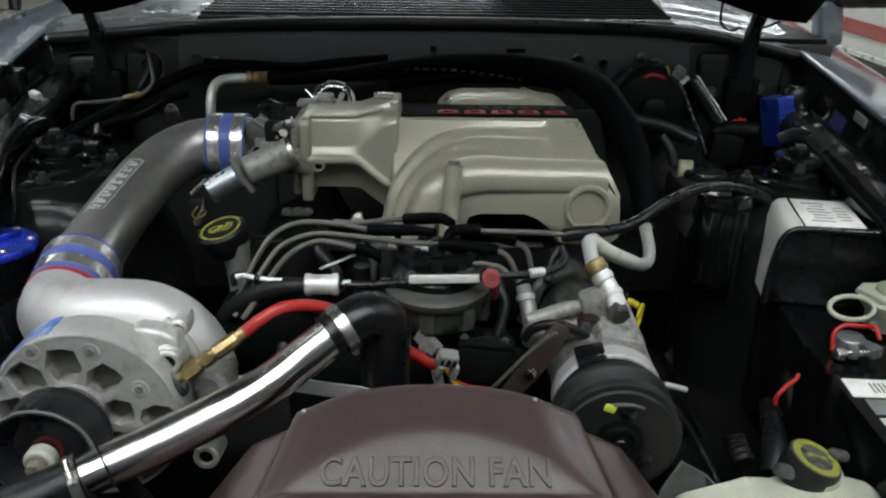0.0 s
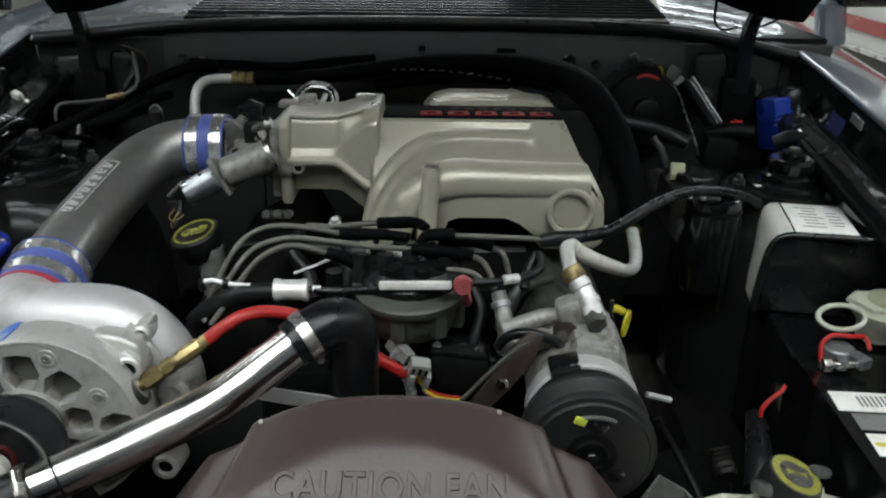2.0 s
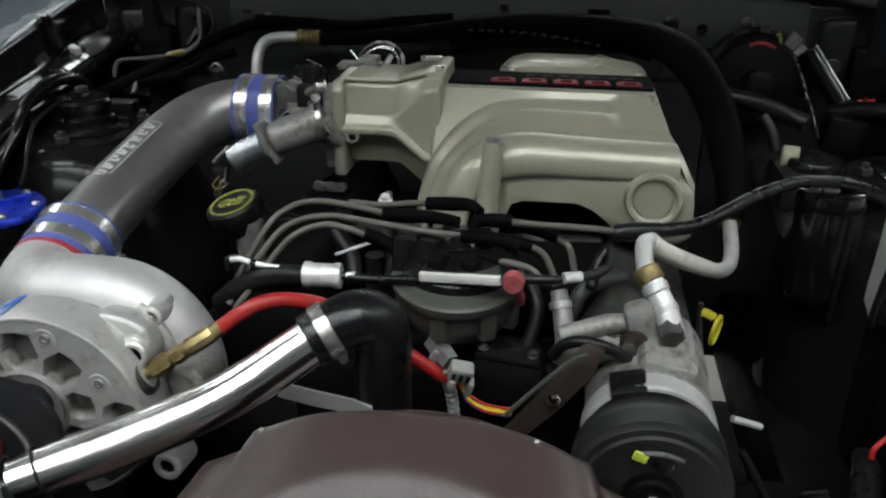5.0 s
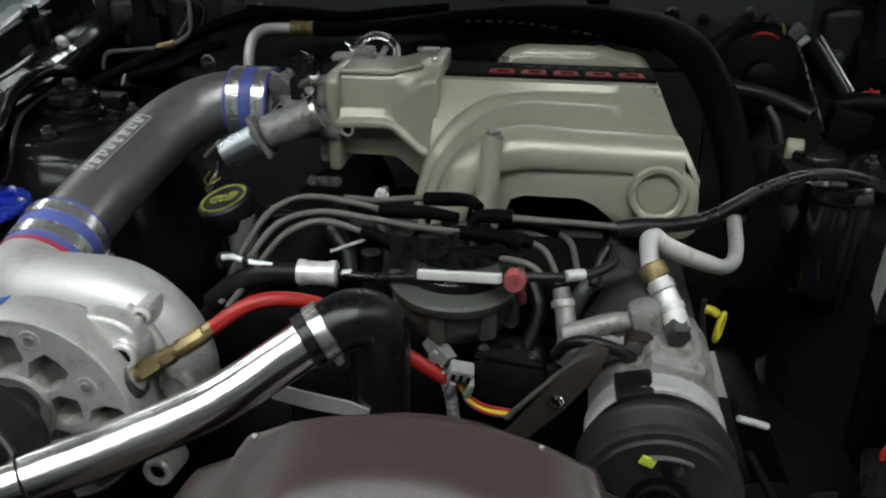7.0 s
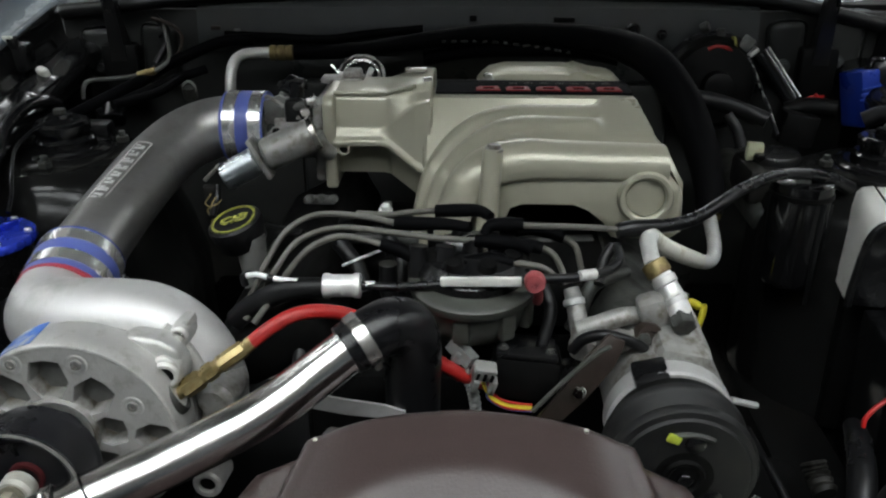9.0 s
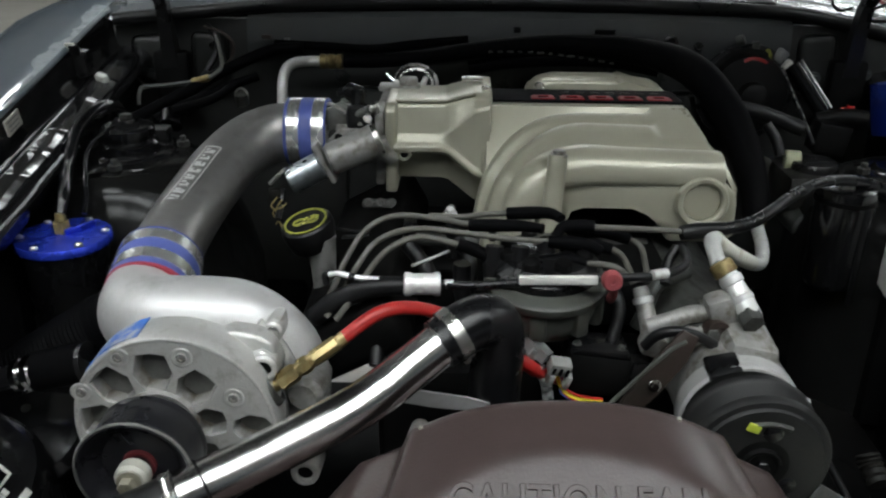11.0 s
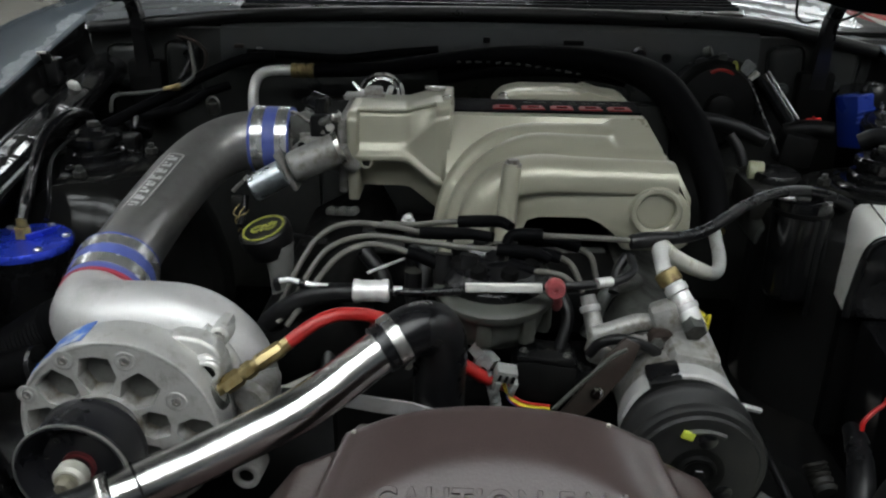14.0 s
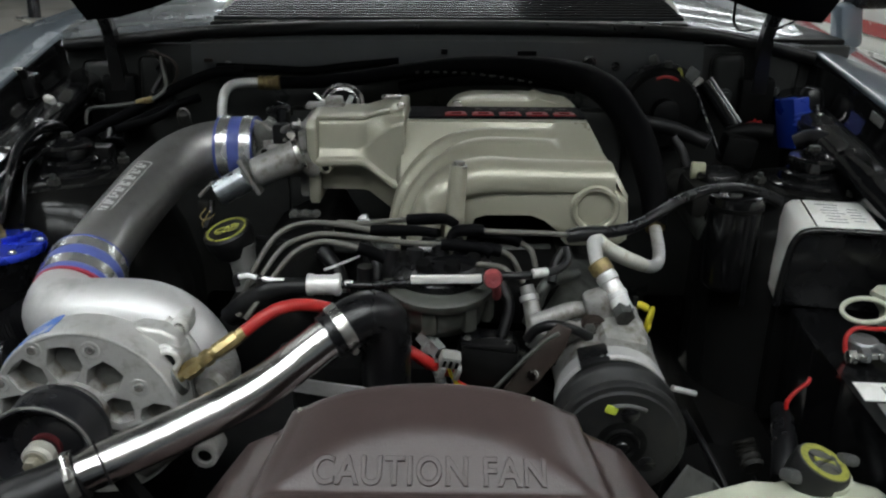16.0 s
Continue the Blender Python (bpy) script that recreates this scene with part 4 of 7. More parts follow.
pockets = [pocket_shape(radians(a), r_in, r_out, radians(18.0)) for a, r_in, r_out in ((3, 0.034, 0.0620), (47, 0.0385, 0.072), (91, 0.0395, 0.0755), (135, 0.0395, 0.0755), (179, 0.0395, 0.0755), (223, 0.0385, 0.072), (267, 0.0385, 0.072), (316, 0.040, 0.071))]
outer_mid = V((-0.3005, 0.664))
pockets.append([outer_mid + V((0.0195 * math.cos(radians(a)), 0.0150 * math.sin(radians(a)))) for a in (10, 55, 100, 145, 190, 235, 280, 325)])
face = bmesh.new()
rim = [V((CX + (CR - 0.0045) * math.cos(2 * math.pi * k / 72), CZ + (CR - 0.0045) * math.sin(2 * math.pi * k / 72))) for k in range(72)]
edges = []
for shape in [rim] + [grown(p, 0.0016) for p in pockets]:
    ring = [face.verts.new((p.x, FACE, p.y)) for p in shape]
    edges += [face.edges.new((ring[k], ring[(k + 1) % len(ring)])) for k in range(len(ring))]
bmesh.ops.triangle_fill(face, edges=edges, use_beauty=True)
part("face_plate", face, CAST, charger, "bright cast front face with open pockets", sharp=28)
# pocket walls and floor: darker metals than the face put in recess shade
for shape in pockets:
    rings = []
    wall = bmesh.new()
    for d, depth in ((0.0016, 0.0), (0.0006, 0.0008), (0.0, 0.0030), (-0.0026, 0.022)):
        rings.append([wall.verts.new((p.x, FACE + depth, p.y)) for p in grown(shape, d)])
    for a, b in zip(rings, rings[1:]):
        for k in range(len(a)):
            wall.faces.new((a[k], a[(k + 1) % len(a)], b[(k + 1) % len(a)], b[k]))
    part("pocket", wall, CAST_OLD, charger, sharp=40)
part("case_floor", lathe([(0, 0), (0.092, 0), (0.092, 0.012), (0, 0.012)], (CX, FACE + 0.016, CZ), (0, 1, 0), 48), CAST_MID, charger, "gear case pocket floor, greyer to hold the shade of the recess")
part("gear_case", lathe([(CR - 0.0046, 0.0), (CR - 0.0032, -0.0009), (CR - 0.0012, -0.0004), (CR, 0.0022), (CR + 0.0002, 0.030), (CR - 0.001, 0.044), (CR - 0.006, 0.050), (CR - 0.012, 0.052), (CR - 0.006, 0.004)], (CX, FACE, CZ), (0, 1, 0), 72, ring=True), CAST, charger, sharp=30)
for a in (23, 69, 113, 155):
    p = (RX + 0.0795 * math.cos(radians(a)), FACE, RZ + 0.0795 * math.sin(radians(a)))
    part("bolt_pad", lathe([(0.0058, -0.001), (0.0064, 0.0004), (0.0092, 0.0008), (0.0106, 0.0)], (p[0], FACE - 0.0002, p[2]), (0, -1, 0), 24, ring=True), CAST, charger)
    part("socket_bolt", lathe([(0.0, 0.0002), (0.0026, 0.0002), (0.0028, 0.0022), (0.0046, 0.0022), (0.0050, 0.0014), (0.0050, -0.001)], p, (0, -1, 0), 18), CAST_OLD, charger)
part("hub", lathe([(0, 0.004), (0.030, 0.002), (0.034, -0.004), (0.036, -0.004), (0.038, 0.0005)], (RX, FACE, RZ), (0, 1, 0), 48), CAST_OLD, charger)
# side arm of the case with its drilled lugs, and the flange against the scroll
arm_poly = [(-0.348, 0.742), (-0.325, 0.752), (-0.300, 0.748), (-0.284, 0.738), (-0.279, 0.712), (-0.284, 0.684), (-0.280, 0.655), (-0.300, 0.645), (-0.330, 0.68)]
part("case_arm", prism(arm_poly, (0, 0.797, 0), (1, 0, 0), (0, 0, 1), 0.026, 0.005), CAST, charger, sharp=50)
part("case_web", prism([(-0.325, 0.708), (-0.312, 0.727), (-0.294, 0.735), (-0.279, 0.724), (-0.282, 0.702), (-0.289, 0.682), (-0.302, 0.672), (-0.314, 0.690)], (0, 0.798, 0), (1, 0, 0), (0, 0, 1), 0.033, 0.004), CAST, charger, sharp=50)
part("port_boss", lathe([(0.0, -0.004), (0.014, -0.003), (0.020, 0.004), (0.021, 0.03), (0.018, 0.05)], (-0.262, 0.79, 0.668), (0.1, 1, 0), 28), CAST_OLD, charger)
flange_arc = [(CX + 0.004 + 0.101 * math.cos(radians(a)), 0.800 + 0.002 * math.sin(radians(a * 3)), CZ + 0.004 + 0.101 * math.sin(radians(a))) for a in range(4, 50, 5)]
part("scroll_flange", tube(flange_arc, 0.0075, 10, 3), CAST, charger, sharp=50)
flange_arc = [(CX + 0.004 + 0.093 * math.cos(radians(a)), 0.798, CZ + 0.004 + 0.093 * math.sin(radians(a))) for a in range(30, 60, 5)]
part("scroll_flange", tube(flange_arc, 0.0040, 8, 3), CAST, charger, sharp=50)
part("back_case", lathe([(0.088, 0), (0.088, 0.03), (0.08, 0.065), (0.06, 0.09), (0.0, 0.09)], (CX + 0.010, FACE + 0.048, CZ - 0.004), (0, 1, 0), 56), CAST_OLD, charger)
for p, r, hole in (((-0.2925, 0.760, 0.717), 0.0135, 0.0078), ((-0.2900, 0.796, 0.7375), 0.0105, 0.0), ((-0.248, 0.710, 0.634), 0.0135, 0.0075)):
    p = V(p)
    prof = [(hole, 0.004), (hole + 0.0006, 0.0), (r - 0.002, 0.0), (r, 0.002), (r + 0.001, 0.034)] if hole else [(0, 0), (r - 0.002, 0.0), (r, 0.002), (r + 0.001, 0.034)]
    lug = part("lug", lathe(prof, p, (0, 1, -0.10), 28), CAST, charger)
    if not hole:
        part("socket_bolt", lathe([(0.0035, 0.001), (0.004, 0.006), (0.0068, 0.006), (0.0072, 0.004), (0.0072, -0.002)], p, (0, -1, 0.1), 18), STEEL, charger)
    else:
        # near-black disc painted as the dark inside the drilled hole
        part("hole", rod(p + V((0, 0.0032, 0)), p + V((0, 0.006, 0)), hole * 1.04, 20), BAY_DARK, lug)
part("lug_rib", box((-0.2890, 0.816, 0.7420), (0.015, 0.028, 0.013), 0.004, (10, 0, -8)), CAST, charger)
part("bracket_arm", tube([(-0.25, 0.735, 0.650), (-0.285, 0.745, 0.630), (-0.33, 0.75, 0.60)], [0.011, 0.014, 0.02], 10, 4), CAST_OLD, charger)
# snail-shaped volute and its outlet
vol = [(-0.362 + R * math.cos(radians(a)), 0.838, 0.652 + R * math.sin(radians(a))) for a, R in ((-75, 0.080), (-40, 0.082), (-5, 0.084), (25, 0.083), (50, 0.082), (72, 0.080))]
vol += [(-0.372, 0.838, 0.730), (-0.410, 0.840, 0.7275), (-0.438, 0.850, 0.725), (-0.449, 0.872, 0.727), (-0.452, 0.895, 0.732)]
part("volute", tube(vol, [0.030, 0.033, 0.036, 0.039, 0.041, 0.043, 0.044, 0.0455, 0.0455, 0.0436, 0.0415], 28, 6), CAST_SMOOTH, charger, "smooth bead-blasted outlet scroll", sharp=60)
plate = sheet([[(CX + 0.1002 * math.cos(radians(a)), y, CZ + 0.1002 * math.sin(radians(a))) for a in range(106, 146, 3)] for y in (0.744, 0.782)], 0.0008)
part("name_plate", plate, WORN_BLUE, charger, "worn blue plate on the case")
# pulley
PX, PZ = -0.384, 0.675
pul = lathe([(0.013, 0.014), (0.034, 0.016), (0.043, 0.010), (0.0465, 0.002), (0.0495, -0.001), (0.0520, 0.0), (0.0528, 0.003), (0.0505, 0.006)] +
            [(0.0488 + (0.0003 if k % 2 else 0), 0.008 + 0.0022 * k) for k in range(16)] + [(0.0500, 0.043), (0.0500, 0.046), (0.02, 0.060), (0.02, 0.080)], (PX, 0.654, PZ), (0, 1, 0), 56)
pulley = part("pulley", pul, PULLEY_BLACK, charger, "black ribbed belt pulley")
part("rim_edge", lathe([(0.0512, -0.0007), (0.0520, -0.0010), (0.0533, 0.0), (0.0533, 0.0014), (0.0520, 0.0018)], (PX, 0.6538, PZ), (0, 1, 0), 56, ring=True), CAST_MID, pulley, "worn grey rim edge")
part("red_ring", lathe([(0.012, 0.004), (0.0150, 0.004), (0.0158, 0.012), (0.012, 0.016)], (PX, 0.660, PZ), (0, 1, 0), 32, ring=True), DARK_RED, pulley, "dark red ring")
part("washer", lathe([(0.006, -0.004), (0.0125, -0.004), (0.0150, -0.001), (0.0150, 0.009), (0.006, 0.011)], (PX, 0.6480, PZ), (0, 1, 0), 32, ring=True), WASHER, pulley, "thick pale washer")
part("pulley_bolt", join(lathe([(0.0105, 0.0), (0.0110, 0.002), (0.008, 0.003), (0.0, 0.003)], (PX, 0.6435, PZ), (0, -1, 0), 24), hexa((PX, 0.6430, PZ), (0, -1, 0), 0.0082, 0.010)), BOLT_PALE, pulley)

# drive belt leaving the pulley, in the shade below
solo("drive_belt", tube([(-0.332, 0.668, 0.675), (-0.30, 0.675, 0.60), (-0.24, 0.69, 0.50), (-0.18, 0.70, 0.42)], 0.010, 4, 4), RUBBER, "black ribbed drive belt on its pulleys", "belt")

# ---- oil line: brass fitting and red hose ----
oil = thing("oil_line", (-0.25, 0.78, 0.69), "red rubber oil hose with a brass hex fitting", "hose")
f0, f1 = V((-0.303, 0.757, 0.684)), V((-0.2165, 0.790, 0.738))
fd = (f1 - f0).normalized()
fl = (f1 - f0).length
part("hose", tube([tuple(f1 - fd * 0.004), (-0.199, 0.797, 0.7505), (-0.180, 0.806, 0.7585), (-0.158, 0.819, 0.7565), (-0.129, 0.836, 0.7430), (-0.095, 0.845, 0.719), (-0.062, 0.846, 0.698), (-0.035, 0.846, 0.680), (-0.012, 0.852, 0.662), (0.012, 0.862, 0.648)], 0.0070, 16, 7), RED_HOSE, oil)
part("fitting", lathe([(0, 0.022), (0.0065, 0.022), (0.0065, 0.03), (0.0075, 0.032), (0.0075, fl)], f0, fd, 20), BRASS, oil, "brass hose fitting")
part("hex_nut", hexa(f0 + fd * 0.030, fd, 0.0098, 0.020), BRASS, oil)
part("hex_nut", hexa(f0 + fd * 0.054, fd, 0.0090, 0.011), BRASS, oil)
part("ferrule", lathe([(0.007, 0), (0.0086, 0.001), (0.0086, 0.027), (0.008, 0.029)], f0 + fd * 0.069, fd, 8, ring=True), BRASS, oil)
part("port", lathe([(0.014, 0.004), (0.014, 0.0), (0.017, -0.001), (0.019, 0.004), (0.019, 0.012)], tuple(f0 + fd * 0.024), tuple(-fd), 24, ring=True), CAST_DARK, oil)

# ---- charge pipe with its silicone couplers ----
PIPE_R = 0.0408
pipe_line = [(-0.450, 0.905, 0.730), (-0.453, 0.96, 0.743), (-0.450, 1.03, 0.759), (-0.441, 1.085, 0.776), (-0.426, 1.138, 0.796), (-0.404, 1.182, 0.813), (-0.374, 1.209, 0.823), (-0.340, 1.217, 0.826), (-0.295, 1.217, 0.826)]
cpipe = thing("charge_pipe", (-0.44, 1.05, 0.68), "satin grey metal charge pipe bent from supercharger to throttle", "pipe")
part("pipe", tube(pipe_line, PIPE_R, 40, 8), PIPE_GREY, cpipe, sharp=60)
# raised plate with worn shapes along the upper side
pa, pb = V((-0.4500, 1.004, 0.7920)), V((-0.4230, 1.116, 0.8310))
pd = (pb - pa).normalized()
pn = V((0.10, -0.28, 0.955))
pn = (pn - pd * pn.dot(pd)).normalized()
ps = pd.cross(pn)


def on_pipe(s, w, lift, bend):
    """a point along the pipe's top; s: along, w: across"""
    c = (pa + (pb - pa) * s) - pn * PIPE_R
    a = w / PIPE_R
    return c + (pn * math.cos(a) - ps * math.sin(a)) * (PIPE_R + lift)


edge = []
for k in range(33):
    u = k / 32 * 4
    s, w = ((u, -1) if u < 1 else (1, -1 + 2 * (u - 1)) if u < 2 else (3 - u, 1) if u < 3 else (0, 1 - 2 * (u - 3)))
    edge.append(on_pipe(0.0 + s, w * 0.0105 + 0.006, 0.0004, 0))
part("plate_border", tube(edge, 0.0010, 8, 1, False), SATIN, cpipe, "raised bright border")
worn = random.Random(8)
for k in range(8):
    s = 0.07 + 0.115 * k
    tall = worn.uniform(0.0056, 0.0074)
    for ds, w0, w1 in ((0.0, -tall, tall), (worn.uniform(0.018, 0.04), -tall, -tall * worn.uniform(0.2, 0.6)), (worn.uniform(0.03, 0.055), tall * worn.uniform(-0.3, 0.5), tall)):
        rows = [[on_pipe(s + ds + e, w + 0.006, 0.0014, 0) for w in (w0, (w0 + w1) / 2, w1)] for e in (0.0, worn.uniform(0.022, 0.034))]
        part("plate_bar", sheet(rows, 0.0010), BRIGHT, cpipe, "raised worn bright shape")


def coupler(name, a, b, r, length, clamps, screw):
    a, b = V(a), V(b)
    d = (b - a).normalized()
    mid = (a + b) / 2
    e = thing("hose_coupler", mid - V((0, 0, r)), "blue silicone hose coupler with two polished band clamps", "hose coupler", "hose couplers")
    h = length / 2
    part("sleeve", lathe([(r - 0.004, -h), (r - 0.001, -h), (r, -h + 0.001), (r, h - 0.001), (r - 0.001, h), (r - 0.004, h)], mid, d, 48, ring=True), BLUE_SILICONE, e)
    if name == "lower":
        part("lining", lathe([(r - 0.0045, -h - 0.0034), (r + 0.0002, -h - 0.0034), (r + 0.0006, -h + 0.0006), (r - 0.0035, -h + 0.001)], mid, d, 48, ring=True), LINING_RED, e, "thin red lining edge")
    for s in clamps:
        clamp_band(e, (mid + d * (s - 0.004), mid + d * (s + 0.004)), r, 0.0175, BAND, screw)
    return e


coupler("lower", pipe_line[0], (-0.4525, 0.945, 0.7405), 0.0475, 0.066, (-0.015, 0.019), (0.8, -0.2, -0.6))
coupler("upper", (-0.332, 1.217, 0.826), (-0.310, 1.217, 0.826), 0.0470, 0.058, (-0.0160, 0.0180), (0.1, 0.75, -0.6))

# ---- polished coolant tube across the front with rubber elbows ----
cool = thing("coolant_tube", (-0.22, 0.70, 0.62), "polished steel coolant tube joined to black rubber elbows", "coolant tube")
line = [(-0.352, 0.627, 0.6665), (-0.337, 0.637, 0.6695), (-0.300, 0.661, 0.676), (-0.263, 0.685, 0.683), (-0.228, 0.705, 0.6925), (-0.200, 0.721, 0.7015), (-0.178, 0.734, 0.7115), (-0.150, 0.752, 0.7275), (-0.112, 0.772, 0.751)]
part("tube", tube(line, 0.0215, 36, 8), TUBE_CHROME, cool, "polished steel tube", sharp=60)
part("elbow_hose", tube([(-0.124, 0.7655, 0.7455), (-0.104, 0.777, 0.755), (-0.086, 0.788, 0.759), (-0.072, 0.798, 0.751), (-0.066, 0.803, 0.728), (-0.067, 0.806, 0.68), (-0.068, 0.81, 0.62)], [0.0245, 0.0255, 0.027, 0.028, 0.0275, 0.027, 0.027], 28, 7), RUBBER_SHINE, cool, "black rubber elbow hose", sharp=60)
clamp_band(cool, ((-0.1135, 0.7715, 0.7505), (-0.1055, 0.776, 0.7545)), 0.0262, 0.013, STEEL, (0.3, 0.3, -0.9))
part("elbow_hose", tube([(-0.335, 0.631, 0.671), (-0.36, 0.620, 0.663), (-0.39, 0.606, 0.655), (-0.43, 0.59, 0.64), (-0.46, 0.58, 0.60)], [0.0235, 0.024, 0.0245, 0.025, 0.025], 24, 6), RUBBER, cool, "black rubber elbow hose", sharp=60)
clamp_band(cool, ((-0.345, 0.6265, 0.669), (-0.340, 0.629, 0.670)), 0.0243, 0.010, STEEL, (0.5, -0.3, 0.8))
part("cable_tie", lathe([(0.0213, -0.0012), (0.0229, -0.0012), (0.0229, 0.0012), (0.0213, 0.0012)], (-0.322, 0.6467, 0.672), (0.037, 0.024, 0.0085), 24, ring=True), PLASTIC, cool, "thin black tie")
part("bleed_screw", rod((-0.086, 0.8, 0.722), (-0.081, 0.81, 0.727), 0.0035, 10), STEEL, cool)

# ---- fan shroud ----
shroud = thing("fan_shroud", (0, 0.62, 0.45), "brown moulded plastic fan shroud with raised warning letters", "fan shroud")
MIDX = -0.010


def shroud_z(a, y):
    """height of the shell: an arched top, the sloping letter face cut into it, and folded shoulders; a: distance from the middle"""
    crease = 0.121 + 0.20 * (0.672 - y)
    b = min(a, crease) / crease
    top = 0.7475 - 0.20 * (0.672 - y) - 0.019 * b ** 2 - 0.008 * b ** 4
    face = 0.735 - 0.73 * (0.619 - y)
    h = 0.004
    k = max(0.0, min(1.0, 0.5 + 0.5 * (face - top) / h))
    z = face * (1 - k) + top * k - h * k * (1 - k)
    d = a - crease
    if d > 0:
        z -= 0.30 * d if d < 0.004 else 0.0012 + 0.48 * (d - 0.004) if d < 0.014 else 0.0060 + 2.40 * (d - 0.014) if d < 0.022 else 0.0252 + 0.50 * (d - 0.022) if d < 0.060 else 0.0446 + 1.35 * (d - 0.060)
    return z


us = [MIDX + side * a for side, row in ((-1, (0.265, 0.24, 0.225, 0.21, 0.198, 0.19, 0.18, 0.17, 0.164, 0.158, 0.153, 0.149, 0.146, 0.143, 0.140, 0.137, 0.134, 0.131, 0.128, 0.125, 0.121, 0.115, 0.107, 0.098, 0.088, 0.077, 0.065, 0.052, 0.038, 0.022)), ) for a in row]
us = us + [MIDX] + [2 * MIDX - x for x in us[::-1]]
rows = [[(x, 0.679, shroud_z(abs(x - MIDX), 0.672) - 0.16) for x in us], [(x, 0.679, shroud_z(abs(x - MIDX), 0.672) - 0.007) for x in us], [(x, 0.6765, shroud_z(abs(x - MIDX), 0.672) - 0.0015) for x in us]]
for y in (0.672, 0.666, 0.658, 0.650, 0.642, 0.636, 0.630, 0.625, 0.620, 0.615, 0.610, 0.605, 0.600, 0.595, 0.590, 0.585, 0.580, 0.5765, 0.574):
    rows.append([(x, y, shroud_z(abs(x - MIDX), y)) for x in us])
for y, dz in ((0.5715, -0.0012), (0.568, 0.0004), (0.560, 0.0), (0.5575, -0.003), (0.555, -0.012), (0.550, -0.12)):
    rows.append([(x, y, shroud_z(abs(x - MIDX), 0.574) + dz) for x in us])
part("shell", sheet(rows, 0.003), BROWN, shroud, sharp=60)
for x, y in ((-0.136, 0.670), (0.083, 0.670)):
    z = shroud_z(abs(x - MIDX), y)
    part("moulding_nib", lathe([(0.0022, -0.002), (0.0020, 0.002), (0, 0.0026)], (x, y, z), (0, -0.2, 1), 10), WASHER, shroud, "small pale moulding nib")
word = letters("CAUTION FAN", 0.0288, 0.0032)
face_mid = V((-0.0105, 0.5870, 0.7118))
slope = math.degrees(math.atan2(0.7255 - 0.6985, 0.607 - 0.570))
bmesh.ops.transform(word, matrix=pose(*face_mid, slope, 0, 0) @ Matrix.Diagonal((0.98, 1.22, 1, 1)), verts=word.verts)
part("letters", word, BROWN, shroud, "raised words reading caution fan", sharp=30)
part("fan_ring", lathe([(0.19, 0), (0.195, 0.0), (0.195, 0.05), (0.19, 0.05)], (-0.012, 0.70, 0.50), (0, 1, 0), 56, ring=True), BROWN, shroud)

# ---- oil filler ----
filler = thing("oil_filler", (-0.28, 1.02, 0.66), "black oil filler cap with a yellow symbol on a grey neck", "oil filler")
cap_at, cap_d = V((-0.292, 1.022, 0.757)), V((-0.24, -0.20, 0.95)).normalized()
cap = part("cap", lathe([(0.026, -0.024), (0.029, -0.021), (0.0305, -0.010), (0.0325, -0.004), (0.033, 0.004), (0.0325, 0.009), (0.030, 0.0115), (0, 0.0115)], cap_at, cap_d, 40), RUBBER, filler, "black rubber filler cap")
part("symbol_ring", lathe([(0.0245, 0.0113), (0.0245, 0.0125), (0.0275, 0.0125), (0.0275, 0.0113)], cap_at, cap_d, 40, ring=True), YELLOW_INK, cap, "yellow printed ring")
q = V((0, 0, 1)).rotation_difference(cap_d).to_matrix().to_4x4()
def loop(cx, cy, rx, ry, a0, a1):
    return tube([(cx + rx * math.cos(radians(a)), cy + ry * math.sin(radians(a)), 0.0118) for a in range(a0, a1, 20)], 0.0020, 6, 2)


sym = join(loop(-0.007, -0.001, 0.008, 0.006, -60, 290), loop(0.007, 0.001, 0.008, 0.006, 120, 470), box((0, 0, 0.0118), (0.024, 0.003, 0.0012), 0.0003, (0, 0, 20)), box((0.012, 0.009, 0.0118), (0.010, 0.003, 0.0012), 0.0003, (0, 0, -25)))
bmesh.ops.transform(sym, matrix=Matrix.Translation(cap_at) @ q, verts=sym.verts)
part("symbol", sym, YELLOW_INK, cap, "yellow printed symbol")
part("neck", lathe([(0.019, -0.008), (0.0175, -0.03), (0.0155, -0.05), (0.0150, -0.11)], cap_at + V((0.014, -0.004, 0)), (-0.06, 0.0, 1.0), 28), NECK_GREY, filler, "grey cast neck")

# ---- distributor with its cap ----
dist = thing("distributor", (0.0, 0.93, 0.66), "black distributor cap on a grey cast housing", "distributor")
part("housing", lathe([(0.038, 0), (0.052, 0.010), (0.058, 0.030), (0.060, 0.048), (0.066, 0.050), (0.068, 0.054), (0.068, 0.060), (0.064, 0.063), (0, 0.063)], (-0.010, 0.915, 0.692), (0, -0.12, 1), 44), OLIVE, dist, "grey cast distributor housing")
for a in (-150, -100, -55, -20):
    c = V((-0.010 + 0.060 * math.cos(radians(a)), 0.915 + 0.060 * math.sin(radians(a)), 0.721))
    part("lug", box(tuple(c), (0.018, 0.014, 0.036), 0.004, (0, 0, a + 90)), OLIVE, dist)
part("cap", lathe([(0.062, 0), (0.062, 0.010), (0.058, 0.014), (0.052, 0.022), (0.030, 0.026), (0, 0.026)], (-0.010, 0.925, 0.752), (0, -0.06, 1), 40), PLASTIC, dist, "black distributor cap")
for k in range(8):
    a = radians(45 * k + 20)
    c = V((-0.010 + 0.042 * math.cos(a), 0.925 + 0.042 * math.sin(a), 0.768))
    part("tower", lathe([(0.0105, 0), (0.0098, 0.010), (0.0085, 0.014), (0, 0.014)], c, (0.25 * math.cos(a), 0.25 * math.sin(a), 1), 16), PLASTIC_MATT, dist)
